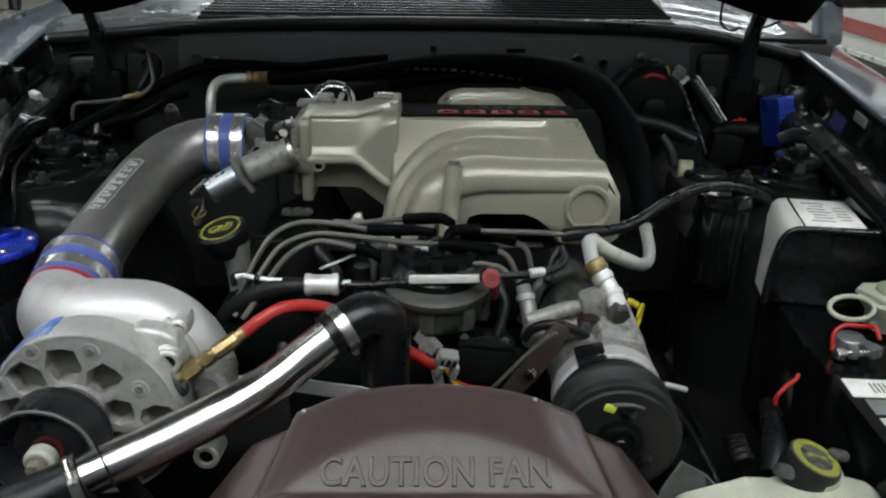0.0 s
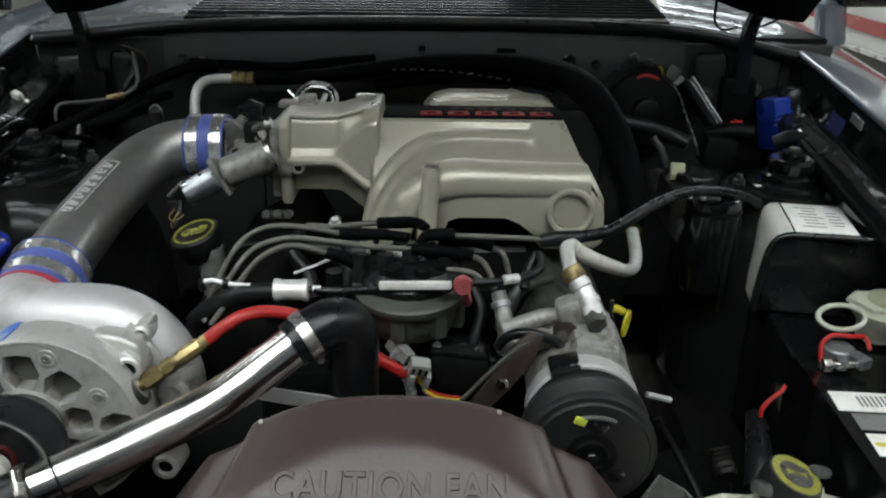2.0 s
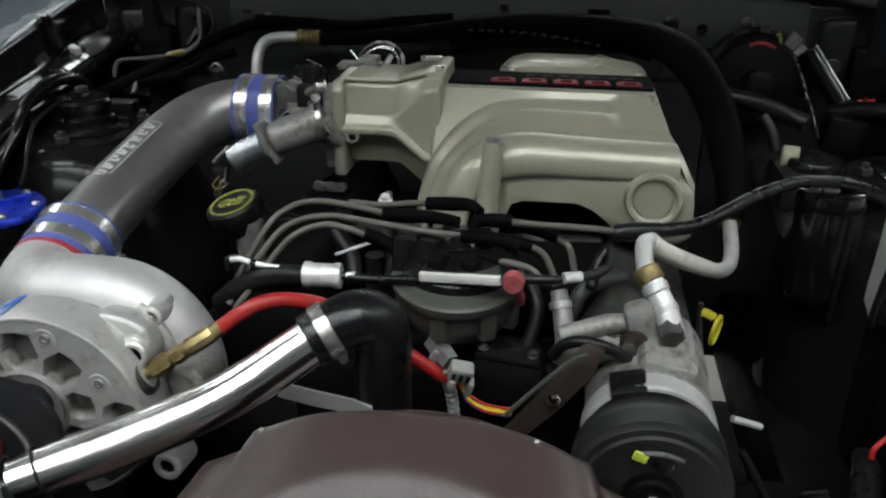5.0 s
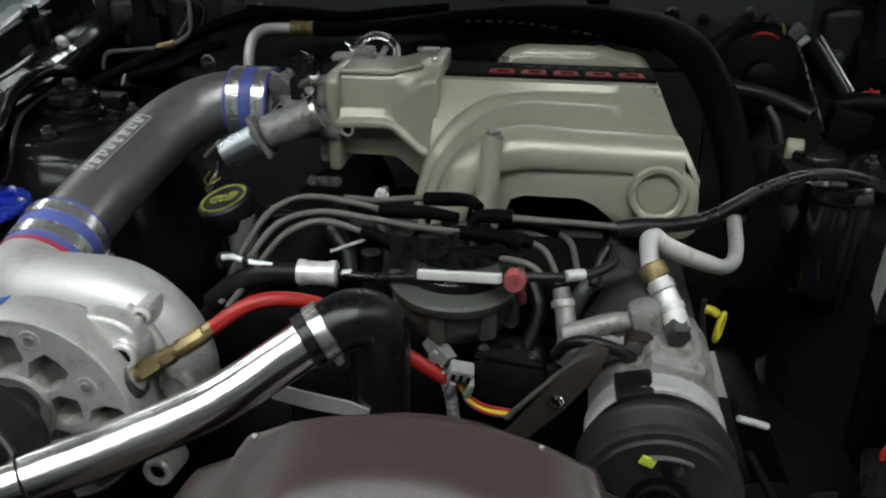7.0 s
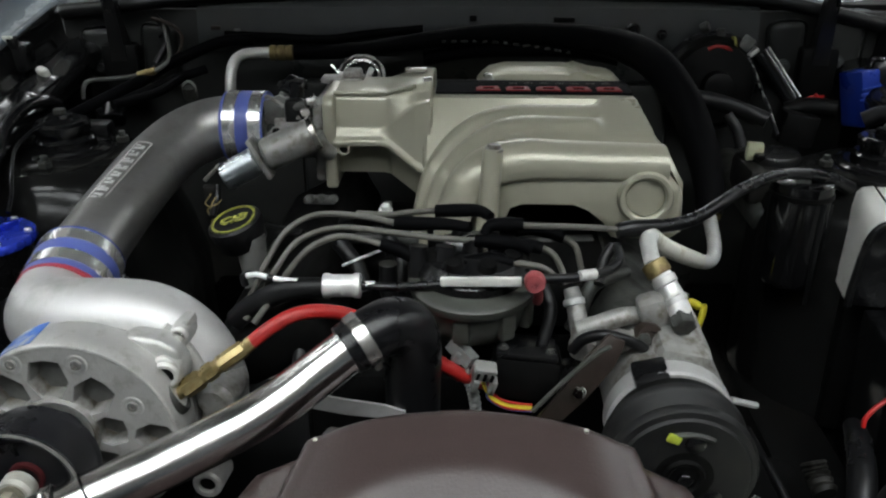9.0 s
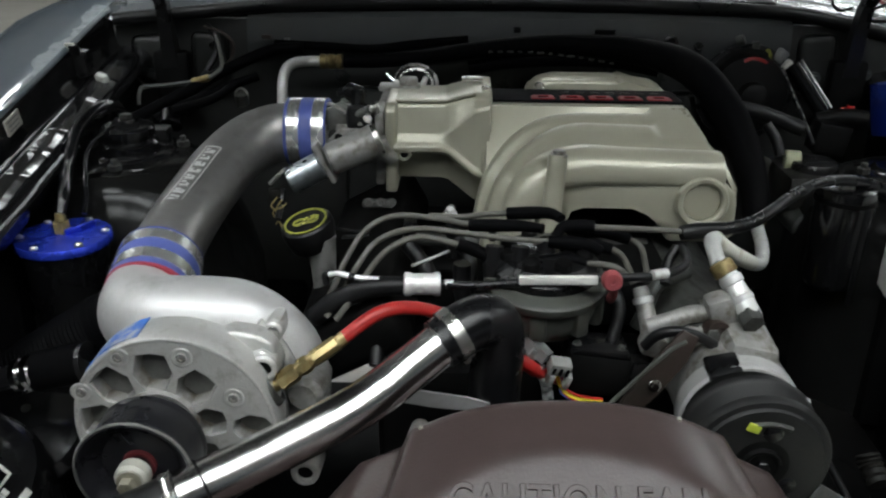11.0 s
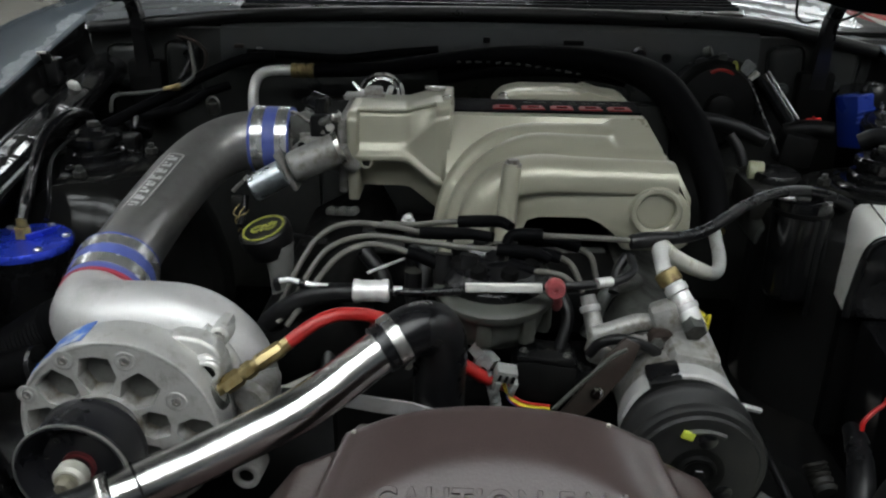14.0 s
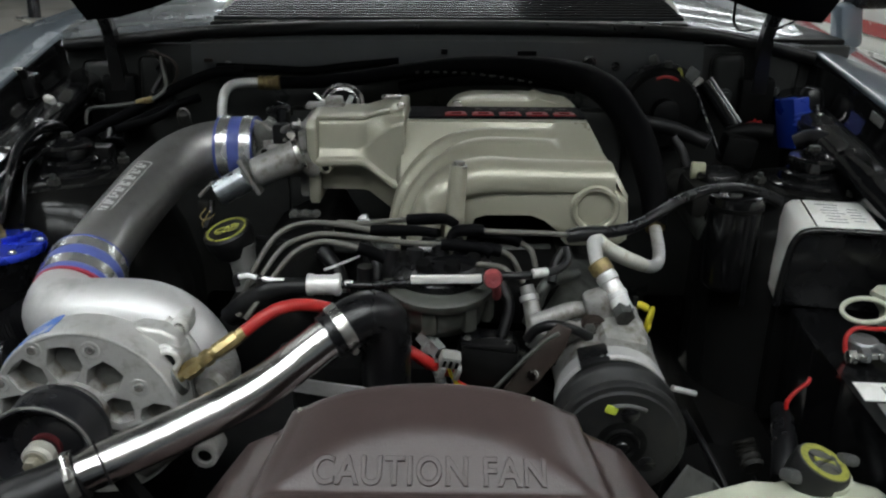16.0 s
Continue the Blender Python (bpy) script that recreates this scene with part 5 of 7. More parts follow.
part("tower", lathe([(0.0115, 0), (0.0105, 0.012), (0.0085, 0.018), (0, 0.018)], (-0.010, 0.925, 0.772), (0, 0, 1), 16), PLASTIC, dist)

# ---- ignition leads ----
def lead(points, boots=(), r=0.0035, material=None):
    e = thing("ignition_lead", points[0], "grey sleeved ignition lead with a black rubber boot", "ignition lead", "ignition leads")
    part("cable", tube(points, r, 10, 7), material or LOOM, e)
    for b in boots:
        part("boot", tube(b, [0.0070, 0.0076, 0.0068, 0.0056], 14, 4), HOSE_DULL, e, "black rubber boot")
    return e


lead([(-0.267, 0.9, 0.7), (-0.249, 0.91, 0.726), (-0.235, 0.93, 0.755), (-0.213, 0.95, 0.786), (-0.181, 0.965, 0.798), (-0.132, 0.96, 0.798), (-0.089, 0.95, 0.794)],
     [[(-0.095, 0.95, 0.795), (-0.068, 0.945, 0.797), (-0.04, 0.94, 0.799), (-0.013, 0.93, 0.8)]])
lead([(-0.251, 0.885, 0.708), (-0.234, 0.9, 0.731), (-0.219, 0.91, 0.758), (-0.197, 0.93, 0.782), (-0.156, 0.935, 0.795), (-0.101, 0.93, 0.793), (-0.047, 0.925, 0.789), (-0.006, 0.92, 0.789)],
     [[(-0.009, 0.92, 0.789), (0.014, 0.92, 0.788), (0.035, 0.92, 0.786), (0.05, 0.92, 0.779)]])
lead([(-0.239, 0.875, 0.71), (-0.223, 0.885, 0.731), (-0.209, 0.9, 0.752), (-0.184, 0.91, 0.78), (-0.155, 0.92, 0.791), (-0.128, 0.92, 0.789), (-0.106, 0.915, 0.785)],
     [[(-0.108, 0.915, 0.786), (-0.09, 0.915, 0.78), (-0.073, 0.912, 0.77), (-0.068, 0.91, 0.75)]])
lead([(-0.142, 0.985, 0.792), (-0.105, 0.98, 0.793), (-0.07, 0.975, 0.799), (-0.038, 0.97, 0.803)],
     [[(-0.052, 0.97, 0.802), (-0.027, 0.965, 0.805), (-0.005, 0.955, 0.809), (0.008, 0.94, 0.808)]])
lead([(0.035, 0.93, 0.803), (0.077, 0.94, 0.798), (0.12, 0.95, 0.793), (0.155, 0.955, 0.789)],
     [[(0.042, 0.93, 0.804), (0.025, 0.93, 0.804), (0.008, 0.93, 0.802), (0.001, 0.925, 0.793)]])
lead([(0.056, 0.93, 0.78), (0.074, 0.93, 0.771), (0.084, 0.925, 0.756), (0.09, 0.92, 0.74)],
     [[(0.063, 0.93, 0.777), (0.044, 0.93, 0.781), (0.023, 0.925, 0.78), (0.008, 0.92, 0.775)]])
lead([(0.083, 0.96, 0.779), (0.1, 0.95, 0.772), (0.107, 0.945, 0.751), (0.111, 0.94, 0.738)],
     [[(0.088, 0.96, 0.777), (0.068, 0.96, 0.784), (0.047, 0.955, 0.789), (0.035, 0.95, 0.787)]])
lead([(0.028, 0.9, 0.773), (0.047, 0.895, 0.774), (0.064, 0.89, 0.772), (0.077, 0.885, 0.762)],
     [[(0.033, 0.9, 0.773), (0.011, 0.905, 0.774), (-0.012, 0.905, 0.772), (-0.029, 0.905, 0.768)]])
coil_lead = thing("coil_lead", (0.148, 0.955, 0.789), "long black coil lead arching across to the fender", "cable")
part("cable", tube([(0.148, 0.955, 0.789), (0.192, 0.965, 0.789), (0.231, 0.98, 0.792), (0.263, 1, 0.802), (0.302, 1.04, 0.808), (0.352, 1.08, 0.81), (0.402, 1.11, 0.802), (0.443, 1.13, 0.787), (0.47, 1.14, 0.773)], [0.0085, 0.008, 0.0075, 0.007, 0.007, 0.007, 0.0075, 0.008, 0.009], 14, 6), RUBBER_SHINE, coil_lead)
part("lead_boot", tube([(0.145, 0.954, 0.788), (0.163, 0.957, 0.79), (0.192, 0.965, 0.789)], [0.0085, 0.0095, 0.009], 14, 4), RUBBER, coil_lead)
for a, b, c in (((-0.067, 0.915, 0.785), (-0.069, 0.91, 0.758), (-0.067, 0.91, 0.732)), ((-0.039, 0.91, 0.787), (-0.041, 0.905, 0.764), (-0.043, 0.9, 0.74)), ((-0.102, 0.93, 0.756), (-0.102, 0.93, 0.725), (-0.097, 0.93, 0.698))):
    s = thing("plug_boot", a, "upright black rubber spark plug boot", "boot", "plug boots")
    part("boot", tube([a, b, c], [0.010, 0.0105, 0.009], 14, 4), RUBBER, s)

# ---- vacuum line across the front of the engine ----
vac = thing("vacuum_line", (-0.05, 0.88, 0.74), "black vacuum line with a ribbed silver fitting and red cap", "vacuum line")
part("feed_tube", tube([(-0.252, 0.9, 0.742), (-0.252, 0.9, 0.753), (-0.239, 0.9, 0.755), (-0.213, 0.895, 0.751), (-0.192, 0.89, 0.753), (-0.165, 0.885, 0.754)], 0.0042, 10, 6), RUBBER_SHINE, vac)
part("bright_band", tube([(-0.248, 0.896, 0.755), (-0.238, 0.896, 0.757), (-0.226, 0.894, 0.755)], 0.0032, 10, 4), BRIGHT, vac, "bright metal sleeve")
part("bright_band", tube([(-0.219, 0.893, 0.754), (-0.206, 0.892, 0.753), (-0.192, 0.888, 0.754)], 0.0032, 10, 4), BRIGHT, vac, "bright metal sleeve")
part("hose", tube([(-0.266, 0.9, 0.7), (-0.242, 0.895, 0.722), (-0.213, 0.89, 0.739), (-0.186, 0.888, 0.746), (-0.162, 0.885, 0.749)], [0.012, 0.012, 0.0115, 0.011, 0.010], 16, 6), RUBBER, vac, "black rubber hose")
fa, fb = V((-0.165, 0.882, 0.752)), V((-0.125, 0.884, 0.752))
fdir = fb - fa
L = fdir.length
part("fitting", lathe([(0.010, 0), (0.0132, 0.0012), (0.0132, 0.007), (0.0118, 0.009), (0.0118, L * 0.5 - 0.001), (0.0122, L * 0.5), (0.0118, L * 0.5 + 0.001), (0.0118, L - 0.009), (0.0132, L - 0.007), (0.0132, L - 0.0012), (0.010, L)], fa, fdir, 30), SATIN, vac, "ribbed silver fitting")
part("nipple", rod(fb + fdir.normalized() * 0.004, fb + fdir.normalized() * 0.014, 0.0052, 16), SILVER_TUBE, vac)
part("tube", tube([tuple(fb), (-0.092, 0.882, 0.752), (-0.045, 0.875, 0.759), (0.001, 0.868, 0.767), (0.052, 0.862, 0.774), (0.091, 0.868, 0.773), (0.123, 0.885, 0.772), (0.14, 0.9, 0.777), (0.142, 0.93, 0.781)], 0.0048, 12, 6), RUBBER_SHINE, vac)
ta, tb = V((-0.042, 0.866, 0.765)), V((0.038, 0.856, 0.776))
part("white_sleeve", box(tuple((ta + tb) / 2), ((tb - ta).length, 0.006, 0.0095), 0.0015, (0, -4.6, math.degrees(math.atan2((tb - ta).y, (tb - ta).x)))), WHITE, vac, "white plastic sleeve")
kn = V((0.0505, 0.846, 0.7785))
part("cap", lathe([(0.0, 0.006), (0.0028, 0.006), (0.0030, 0.0085), (0.0085, 0.0085), (0.0102, 0.006), (0.0106, -0.004), (0.009, -0.006)], kn, (0, -1, 0.15), 28), RED_DULL, vac, "faded red rubber cap")
part("cap_stem", tube([tuple(kn), (0.056, 0.86, 0.757), (0.056, 0.872, 0.744)], 0.0050, 10, 4), RED_DULL, vac)
part("joint", rod((0.096, 0.866, 0.776), (0.113, 0.874, 0.775), 0.0055, 14), SILVER_TUBE, vac, "silver tube joint")
solo("dipstick_wire", tube([(-0.163, 0.99, 0.724), (-0.138, 1, 0.731), (-0.118, 1.01, 0.736)], 0.0021, 8, 4), BRIGHT, "short bright steel wire clip between the leads", "wire clip")

# ---- wiring plug in front of the distributor ----
plug = thing("wiring_plug", (0.0, 0.87, 0.62), "grey multi-pin wiring plug with coloured wires", "plug")
part("shell", join(tube([(-0.031, 0.868, 0.697), (-0.020, 0.860, 0.689), (-0.009, 0.851, 0.682)], [0.0095, 0.0105, 0.0095], 4, 2), box((-0.024, 0.858, 0.684), (0.010, 0.012, 0.018), 0.002, (10, 30, 0))), GREY_PLASTIC, plug, sharp=30)
end_cap = part("end_cap", join(box((0.003, 0.842, 0.678), (0.024, 0.016, 0.018), 0.003, (18, 14, 10)), box((-0.006, 0.840, 0.664), (0.007, 0.012, 0.016), 0.002, (18, 12, 10)), box((0.012, 0.840, 0.662), (0.006, 0.012, 0.020), 0.002, (18, 12, 10))), PALE_GREY, plug, "pale grey connector end")
for dx in (-0.005, 0.002, 0.009):
    part("slot", box((0.002 + dx, 0.8335, 0.676 - 0.2 * dx), (0.0036, 0.003, 0.009), 0.0008, (18, 14, 10)), PLASTIC_MATT, end_cap, "dark contact slot")
part("corrugated_sleeve", tube([(-0.018, 0.852, 0.672), (-0.010, 0.85, 0.655), (-0.006, 0.85, 0.636), (-0.004, 0.85, 0.615)], 0.0060, 12, 6, True, 0.12), GREY_PLASTIC, plug, "grey corrugated sleeve")
part("red_tail", tube([(-0.060, 0.852, 0.702), (-0.047, 0.85, 0.686), (-0.034, 0.85, 0.673), (-0.022, 0.852, 0.662)], 0.0042, 12, 5), RED_HOSE, plug, "red sleeved wire")
for k, (m, dz) in enumerate(((YELLOW, 0), (RED, 5), (YELLOW, -4), (BLUE_SILICONE, -8), (RED, -6))):
    part("wire", tube([(0.001 + 0.0012 * k, 0.844, 0.668), (0.004 + 0.0010 * k, 0.845, 0.656), (0.011 + 0.0003 * dz, 0.846, 0.645 + 0.0004 * dz), (0.028, 0.846 - 0.0006 * k, 0.636 + 0.0006 * dz), (0.054, 0.848, 0.631 + 0.0006 * dz)], 0.0015, 8, 6), m, plug)
bracket = thing("steel_bracket", (-0.08, 0.79, 0.62), "pale steel bracket strip behind the shroud", "bracket")
part("strip", sheet([[(-0.166, 0.8, 0.676), (-0.13, 0.79, 0.677), (-0.092, 0.785, 0.675), (-0.072, 0.78, 0.672)], [(-0.17, 0.8, 0.66), (-0.131, 0.79, 0.66), (-0.093, 0.785, 0.66), (-0.072, 0.78, 0.667)]], 0.003), CAST_SMOOTH, bracket)
part("spacer", rod((-0.144, 0.74, 0.655), (-0.141, 0.77, 0.647), 0.010, 16), CAST_OLD, bracket)

bolt(engine, (-0.118, 1.06, 0.767), (0, -0.3, 1), 0.006, 0.006, BRIGHT)

# ---- air conditioning compressor ----
comp = thing("ac_compressor", (0.18, 0.82, 0.58), "weathered aluminium compressor with a black clutch pulley", "compressor")
AX, AZ = 0.180, 0.652
ax_d = V((0.02, 1, 0.0))
part("body", lathe([(0.050, 0), (0.058, 0.006), (0.060, 0.03), (0.060, 0.10), (0.056, 0.11), (0.062, 0.115), (0.062, 0.16), (0.05, 0.18), (0, 0.18)], (AX + 0.004, 0.775, AZ + 0.002), ax_d, 44), CAST_OLD, comp)
part("end_cap", box((AX + 0.016, 0.865, AZ + 0.050), (0.056, 0.10, 0.045), 0.012, (4, 12, 0)), CAST_OLD, comp)
clutch = part("clutch_pulley", lathe([(0.012, -0.004), (0.030, -0.005), (0.046, -0.0045), (0.0585, -0.004), (0.0605, -0.001), (0.0655, 0.0), (0.0680, 0.004), (0.0680, 0.009)] +
                                     [(0.0640 + (0.0022 if k % 2 else 0), 0.011 + 0.0017 * k) for k in range(16)] + [(0.0675, 0.040), (0.0675, 0.044), (0.058, 0.048), (0.03, 0.05)], (AX, 0.722, AZ), ax_d, 60), CLUTCH_BLACK, comp, "black clutch pulley")
part("clutch_plate", lathe([(0.0, -0.0062), (0.0125, -0.0062), (0.015, -0.009), (0.0175, -0.009), (0.019, -0.005), (0.047, -0.0042), (0.049, -0.002)], (AX, 0.722, AZ), ax_d, 44), PLASTIC_MATT, clutch, "matt black clutch plate")
part("centre_nut", hexa((AX, 0.7165, AZ), (0, -1, 0), 0.007, 0.006), PLASTIC, clutch)
for k in range(3):
    a = radians(80 + 120 * k)
    part("rivet", lathe([(0.009, 0), (0.009, 0.002), (0.006, 0.0035), (0, 0.0035)], (AX + 0.036 * math.cos(a), 0.7185, AZ + 0.036 * math.sin(a)), (0, -1, 0), 18), PLASTIC, clutch)
arc = [(AX + 0.046 * math.cos(radians(a)), 0.7165, AZ + 0.046 * math.sin(radians(a))) for a in range(62, 112, 6)]
part("wear_mark", tube(arc, 0.0028, 6, 2), CAST_DARK, clutch, "scuffed grey arc")
part("paint_dab", box((AX - 0.0135, 0.7150, AZ + 0.0425), (0.0125, 0.003, 0.009), 0.0015, (0, 20, 0)), YELLOW_MARK, clutch, "yellow paint dab")
part("coil_housing", lathe([(0.058, 0), (0.061, 0.002), (0.061, 0.016), (0.056, 0.02)], (AX + 0.002, 0.766, AZ + 0.001), ax_d, 44, ring=True), PLASTIC_MATT, comp)
part("clip", box((0.161, 0.8, 0.704), (0.034, 0.032, 0.018), 0.004, (10, -14, 0)), PLASTIC, comp, "black plastic clip")
part("front_band", lathe([(0.0585, 0), (0.0625, 0.002), (0.0625, 0.022), (0.0585, 0.024)], (AX + 0.003, 0.788, AZ + 0.001), ax_d, 44, ring=True), CAST_SMOOTH, comp)
# fittings on top of it
mani = thing("ac_manifold", (0.15, 0.87, 0.70), "weathered aluminium hose manifold on the compressor", "manifold")
part("discharge_pipe", tube([(0.174, 0.895, 0.778), (0.184, 0.885, 0.764), (0.194, 0.87, 0.749), (0.2, 0.85, 0.736)], [0.0105, 0.0108, 0.0112, 0.0118], 22, 5), SILVER_TUBE, mani)
part("pipe_ring", lathe([(0.0105, 0), (0.0128, 0.001), (0.0128, 0.009), (0.0105, 0.010)], (0.182, 0.885, 0.767), V((0.194, 0.87, 0.749)) - V((0.182, 0.885, 0.767)), 26, ring=True), CAST_SMOOTH, mani)
part("pipe_ring", lathe([(0.0108, 0), (0.0132, 0.001), (0.0132, 0.007), (0.0108, 0.008)], (0.192, 0.872, 0.751), V((0.194, 0.87, 0.749)) - V((0.182, 0.885, 0.767)), 26, ring=True), CAST_SMOOTH, mani)
part("bolt", hexa((0.198, 0.853, 0.738), V((0.197, 0.84, 0.741)) - V((0.194, 0.87, 0.749)), 0.0125, 0.014), CAST_DARK, mani)
part("collar", lathe([(0.010, 0), (0.0132, 0.002), (0.0132, 0.015), (0.010, 0.017)], (0.173, 0.897, 0.779), V((0.184, 0.885, 0.764)) - V((0.174, 0.895, 0.778)), 24, ring=True), BRASS_DULL, mani, "tarnished yellow collar")
part("cross_pipe", tube([(0.099, 0.87, 0.712), (0.118, 0.87, 0.719), (0.141, 0.872, 0.727), (0.161, 0.875, 0.728)], [0.0100, 0.0098, 0.0098, 0.0095], 20, 5), CAST_OLD, mani)
part("suction_pipe", tube([(0.093, 0.9, 0.745), (0.097, 0.89, 0.731), (0.102, 0.875, 0.709), (0.106, 0.865, 0.684)], [0.0085, 0.0095, 0.0102, 0.0115], 20, 5), CAST_OLD, mani)
part("pipe_ring", lathe([(0.0085, 0), (0.0115, 0.001), (0.0115, 0.007), (0.0085, 0.008)], (0.095, 0.893, 0.737), V((0.102, 0.875, 0.709)) - V((0.095, 0.893, 0.737)), 24, ring=True), CAST_SMOOTH, mani)
part("block", box((0.109, 0.868, 0.694), (0.034, 0.032, 0.026), 0.007, (0, 20, 0)), CAST_OLD, mani)
part("block", box((0.174, 0.872, 0.734), (0.030, 0.03, 0.038), 0.008, (0, -20, 0)), CAST_OLD, mani)
part("block", box((0.139, 0.865, 0.705), (0.044, 0.03, 0.024), 0.007, (0, -8, 0)), CAST_OLD, mani)
part("rusty_lug", lathe([(0.006, 0.002), (0.007, 0.004), (0.013, 0.004), (0.0145, 0.0), (0.0145, -0.012)], (0.168, 0.85, 0.717), (0.1, -1, 0.3), 22), RUST, mani, "rusty brown lug")
part("lug_bolt", hexa((0.161, 0.848, 0.716), (0.1, -1, 0.3), 0.0075, 0.006), CAST_DARK, mani)
part("harness", tube([(0.091, 0.845, 0.703), (0.101, 0.84, 0.719), (0.119, 0.835, 0.727), (0.142, 0.835, 0.722), (0.162, 0.84, 0.709)], 0.0058, 12, 5), RUBBER, mani, "black wiring harness")
# brown strap under the compressor
strap = thing("support_strap", (0.10, 0.80, 0.63), "rusty brown steel support strap with a bright bolt", "bracket")
part("strap", prism([(-0.052, -0.050), (-0.034, -0.056), (0.004, -0.018), (0.030, 0.014), (0.040, 0.040), (0.024, 0.048), (0.004, 0.026), (-0.02, -0.010)], (0.098, 0.812, 0.690), (1, 0, 0), (0, 0.25, 1), 0.006, 0.0015), RUST, strap)
part("strap_edge", tube([(0.05, 0.792, 0.666), (0.082, 0.797, 0.701), (0.107, 0.8, 0.726), (0.121, 0.8, 0.735)], 0.0024, 8, 4), OLIVE, strap)
bolt(strap, (0.0945, 0.799, 0.684), (0, -1, 0.2), 0.0045, 0.004, CHROME)

# ---- dipstick ----
dip = thing("dipstick", (0.292, 1.1, 0.588), "yellow dipstick ring handle on a thin tube", "dipstick")
ring_pts = [V((0.293, 1.10, 0.602)) + V((0.0060 * math.cos(a) + 0.002 * math.sin(a), 0.012 * math.cos(a), 0.0185 * math.sin(a))) for a in (2 * math.pi * k / 12 for k in range(13))]
part("handle", tube(ring_pts, 0.0032, 10, 3, False), YELLOW, dip, "yellow plastic ring")
part("stem", tube([(0.272, 1.1, 0.626), (0.279, 1.1, 0.625), (0.288, 1.1, 0.620)], 0.0058, 12, 4), YELLOW, dip)
part("tube", tube([(0.27, 1.1, 0.639), (0.271, 1.1, 0.616), (0.278, 1.1, 0.573), (0.284, 1.08, 0.536)], 0.0036, 8, 4), CAST_DARK, dip)

# ---- air conditioning pipes and the big hose over the firewall ----
acp = thing("ac_pipe", (0.174, 0.93, 0.789), "bent aluminium pipe with a chalky cream section", "pipe")
part("riser", tube([(0.175, 0.9, 0.773), (0.174, 0.92, 0.782), (0.175, 0.935, 0.787), (0.184, 0.95, 0.784)], 0.0088, 18, 6), SILVER_TUBE, acp)
part("cream_section", tube([(0.181, 0.945, 0.786), (0.193, 0.955, 0.773), (0.221, 0.985, 0.749), (0.258, 1.03, 0.719)], [0.0096, 0.0100, 0.0100, 0.0096], 18, 5), CREAM_TUBE, acp, "chalky cream painted section")
part("bend", tube([(0.251, 1.02, 0.725), (0.274, 1.05, 0.708), (0.291, 1.08, 0.702), (0.296, 1.1, 0.712), (0.297, 1.125, 0.724), (0.297, 1.14, 0.733)], 0.0088, 18, 6), SILVER_TUBE, acp)
part("hose_clip", lathe([(0.0108, 0), (0.0145, 0.001), (0.0145, 0.006), (0.0108, 0.007)], (0.297, 1.136, 0.731), V((0.297, 1.142, 0.734)) - V((0.297, 1.125, 0.724)), 22, ring=True), BRASS_DULL, acp)
hose = thing("air_hose", (0.2, 1.38, 0.85), "thick black rubber hose arching along the firewall", "hose")
part("hose", tube([(0.297, 1.142, 0.732), (0.3, 1.17, 0.765), (0.294, 1.21, 0.805), (0.28, 1.26, 0.849), (0.253, 1.32, 0.887), (0.219, 1.37, 0.904), (0.167, 1.41, 0.911), (0.092, 1.43, 0.915), (0.005, 1.44, 0.913), (-0.083, 1.44, 0.904), (-0.171, 1.44, 0.891), (-0.239, 1.44, 0.885), (-0.3, 1.443, 0.882)],
                  [0.017, 0.020, 0.0225, 0.024, 0.025, 0.024, 0.021, 0.0175, 0.015, 0.0135, 0.012, 0.0115, 0.011], 24, 7), HOSE_DULL, hose, sharp=60)
part("hose", tube([(0.211, 1.43, 0.88), (0.152, 1.44, 0.889), (0.074, 1.44, 0.892), (-0.024, 1.45, 0.885), (-0.094, 1.46, 0.871)], [0.0135, 0.013, 0.012, 0.012, 0.012], 18, 6), HOSE_DULL, hose, "second black hose beside it")
fp = thing("hose_fitting", (-0.389, 1.4, 0.851), "bent bare metal tube with a knurled yellow fitting", "pipe fitting")
part("tube", tube([(-0.395, 1.39, 0.819), (-0.395, 1.4, 0.851), (-0.392, 1.415, 0.871), (-0.382, 1.43, 0.88), (-0.361, 1.44, 0.882), (-0.336, 1.443, 0.882)], 0.0085, 18, 6), SILVER_TUBE, fp)
na, nb = V((-0.34, 1.443, 0.882)), V((-0.302, 1.443, 0.882))
part("knurled_nut", lathe([(0.0085, 0), (0.0125, 0.001), (0.0125, 0.009), (0.0108, 0.010), (0.0108, 0.013), (0.0125, 0.014), (0.0125, 0.024), (0.0108, 0.025), (0.0108, 0.028), (0.0125, 0.029), (0.0125, (nb - na).length - 0.001), (0.0085, (nb - na).length)], na, nb - na, 14), BRASS_DULL, fp, "knurled yellow nut")
bead_a, bead_b = V((-0.062, 1.425, 0.904)), V((0.129, 1.4, 0.893))
for k in range(13):
    c = bead_a.lerp(bead_b, k / 12) + V((0, 0, 0.006 * math.sin(math.pi * k / 12)))
    part("crimp", box(tuple(c), (0.0065 + 0.002 * (k % 3), 0.004, 0.0032), 0.001, (0, 6 * (k % 4 - 1.5), 0)), CAST_DARK, hose, "dull crimp band")

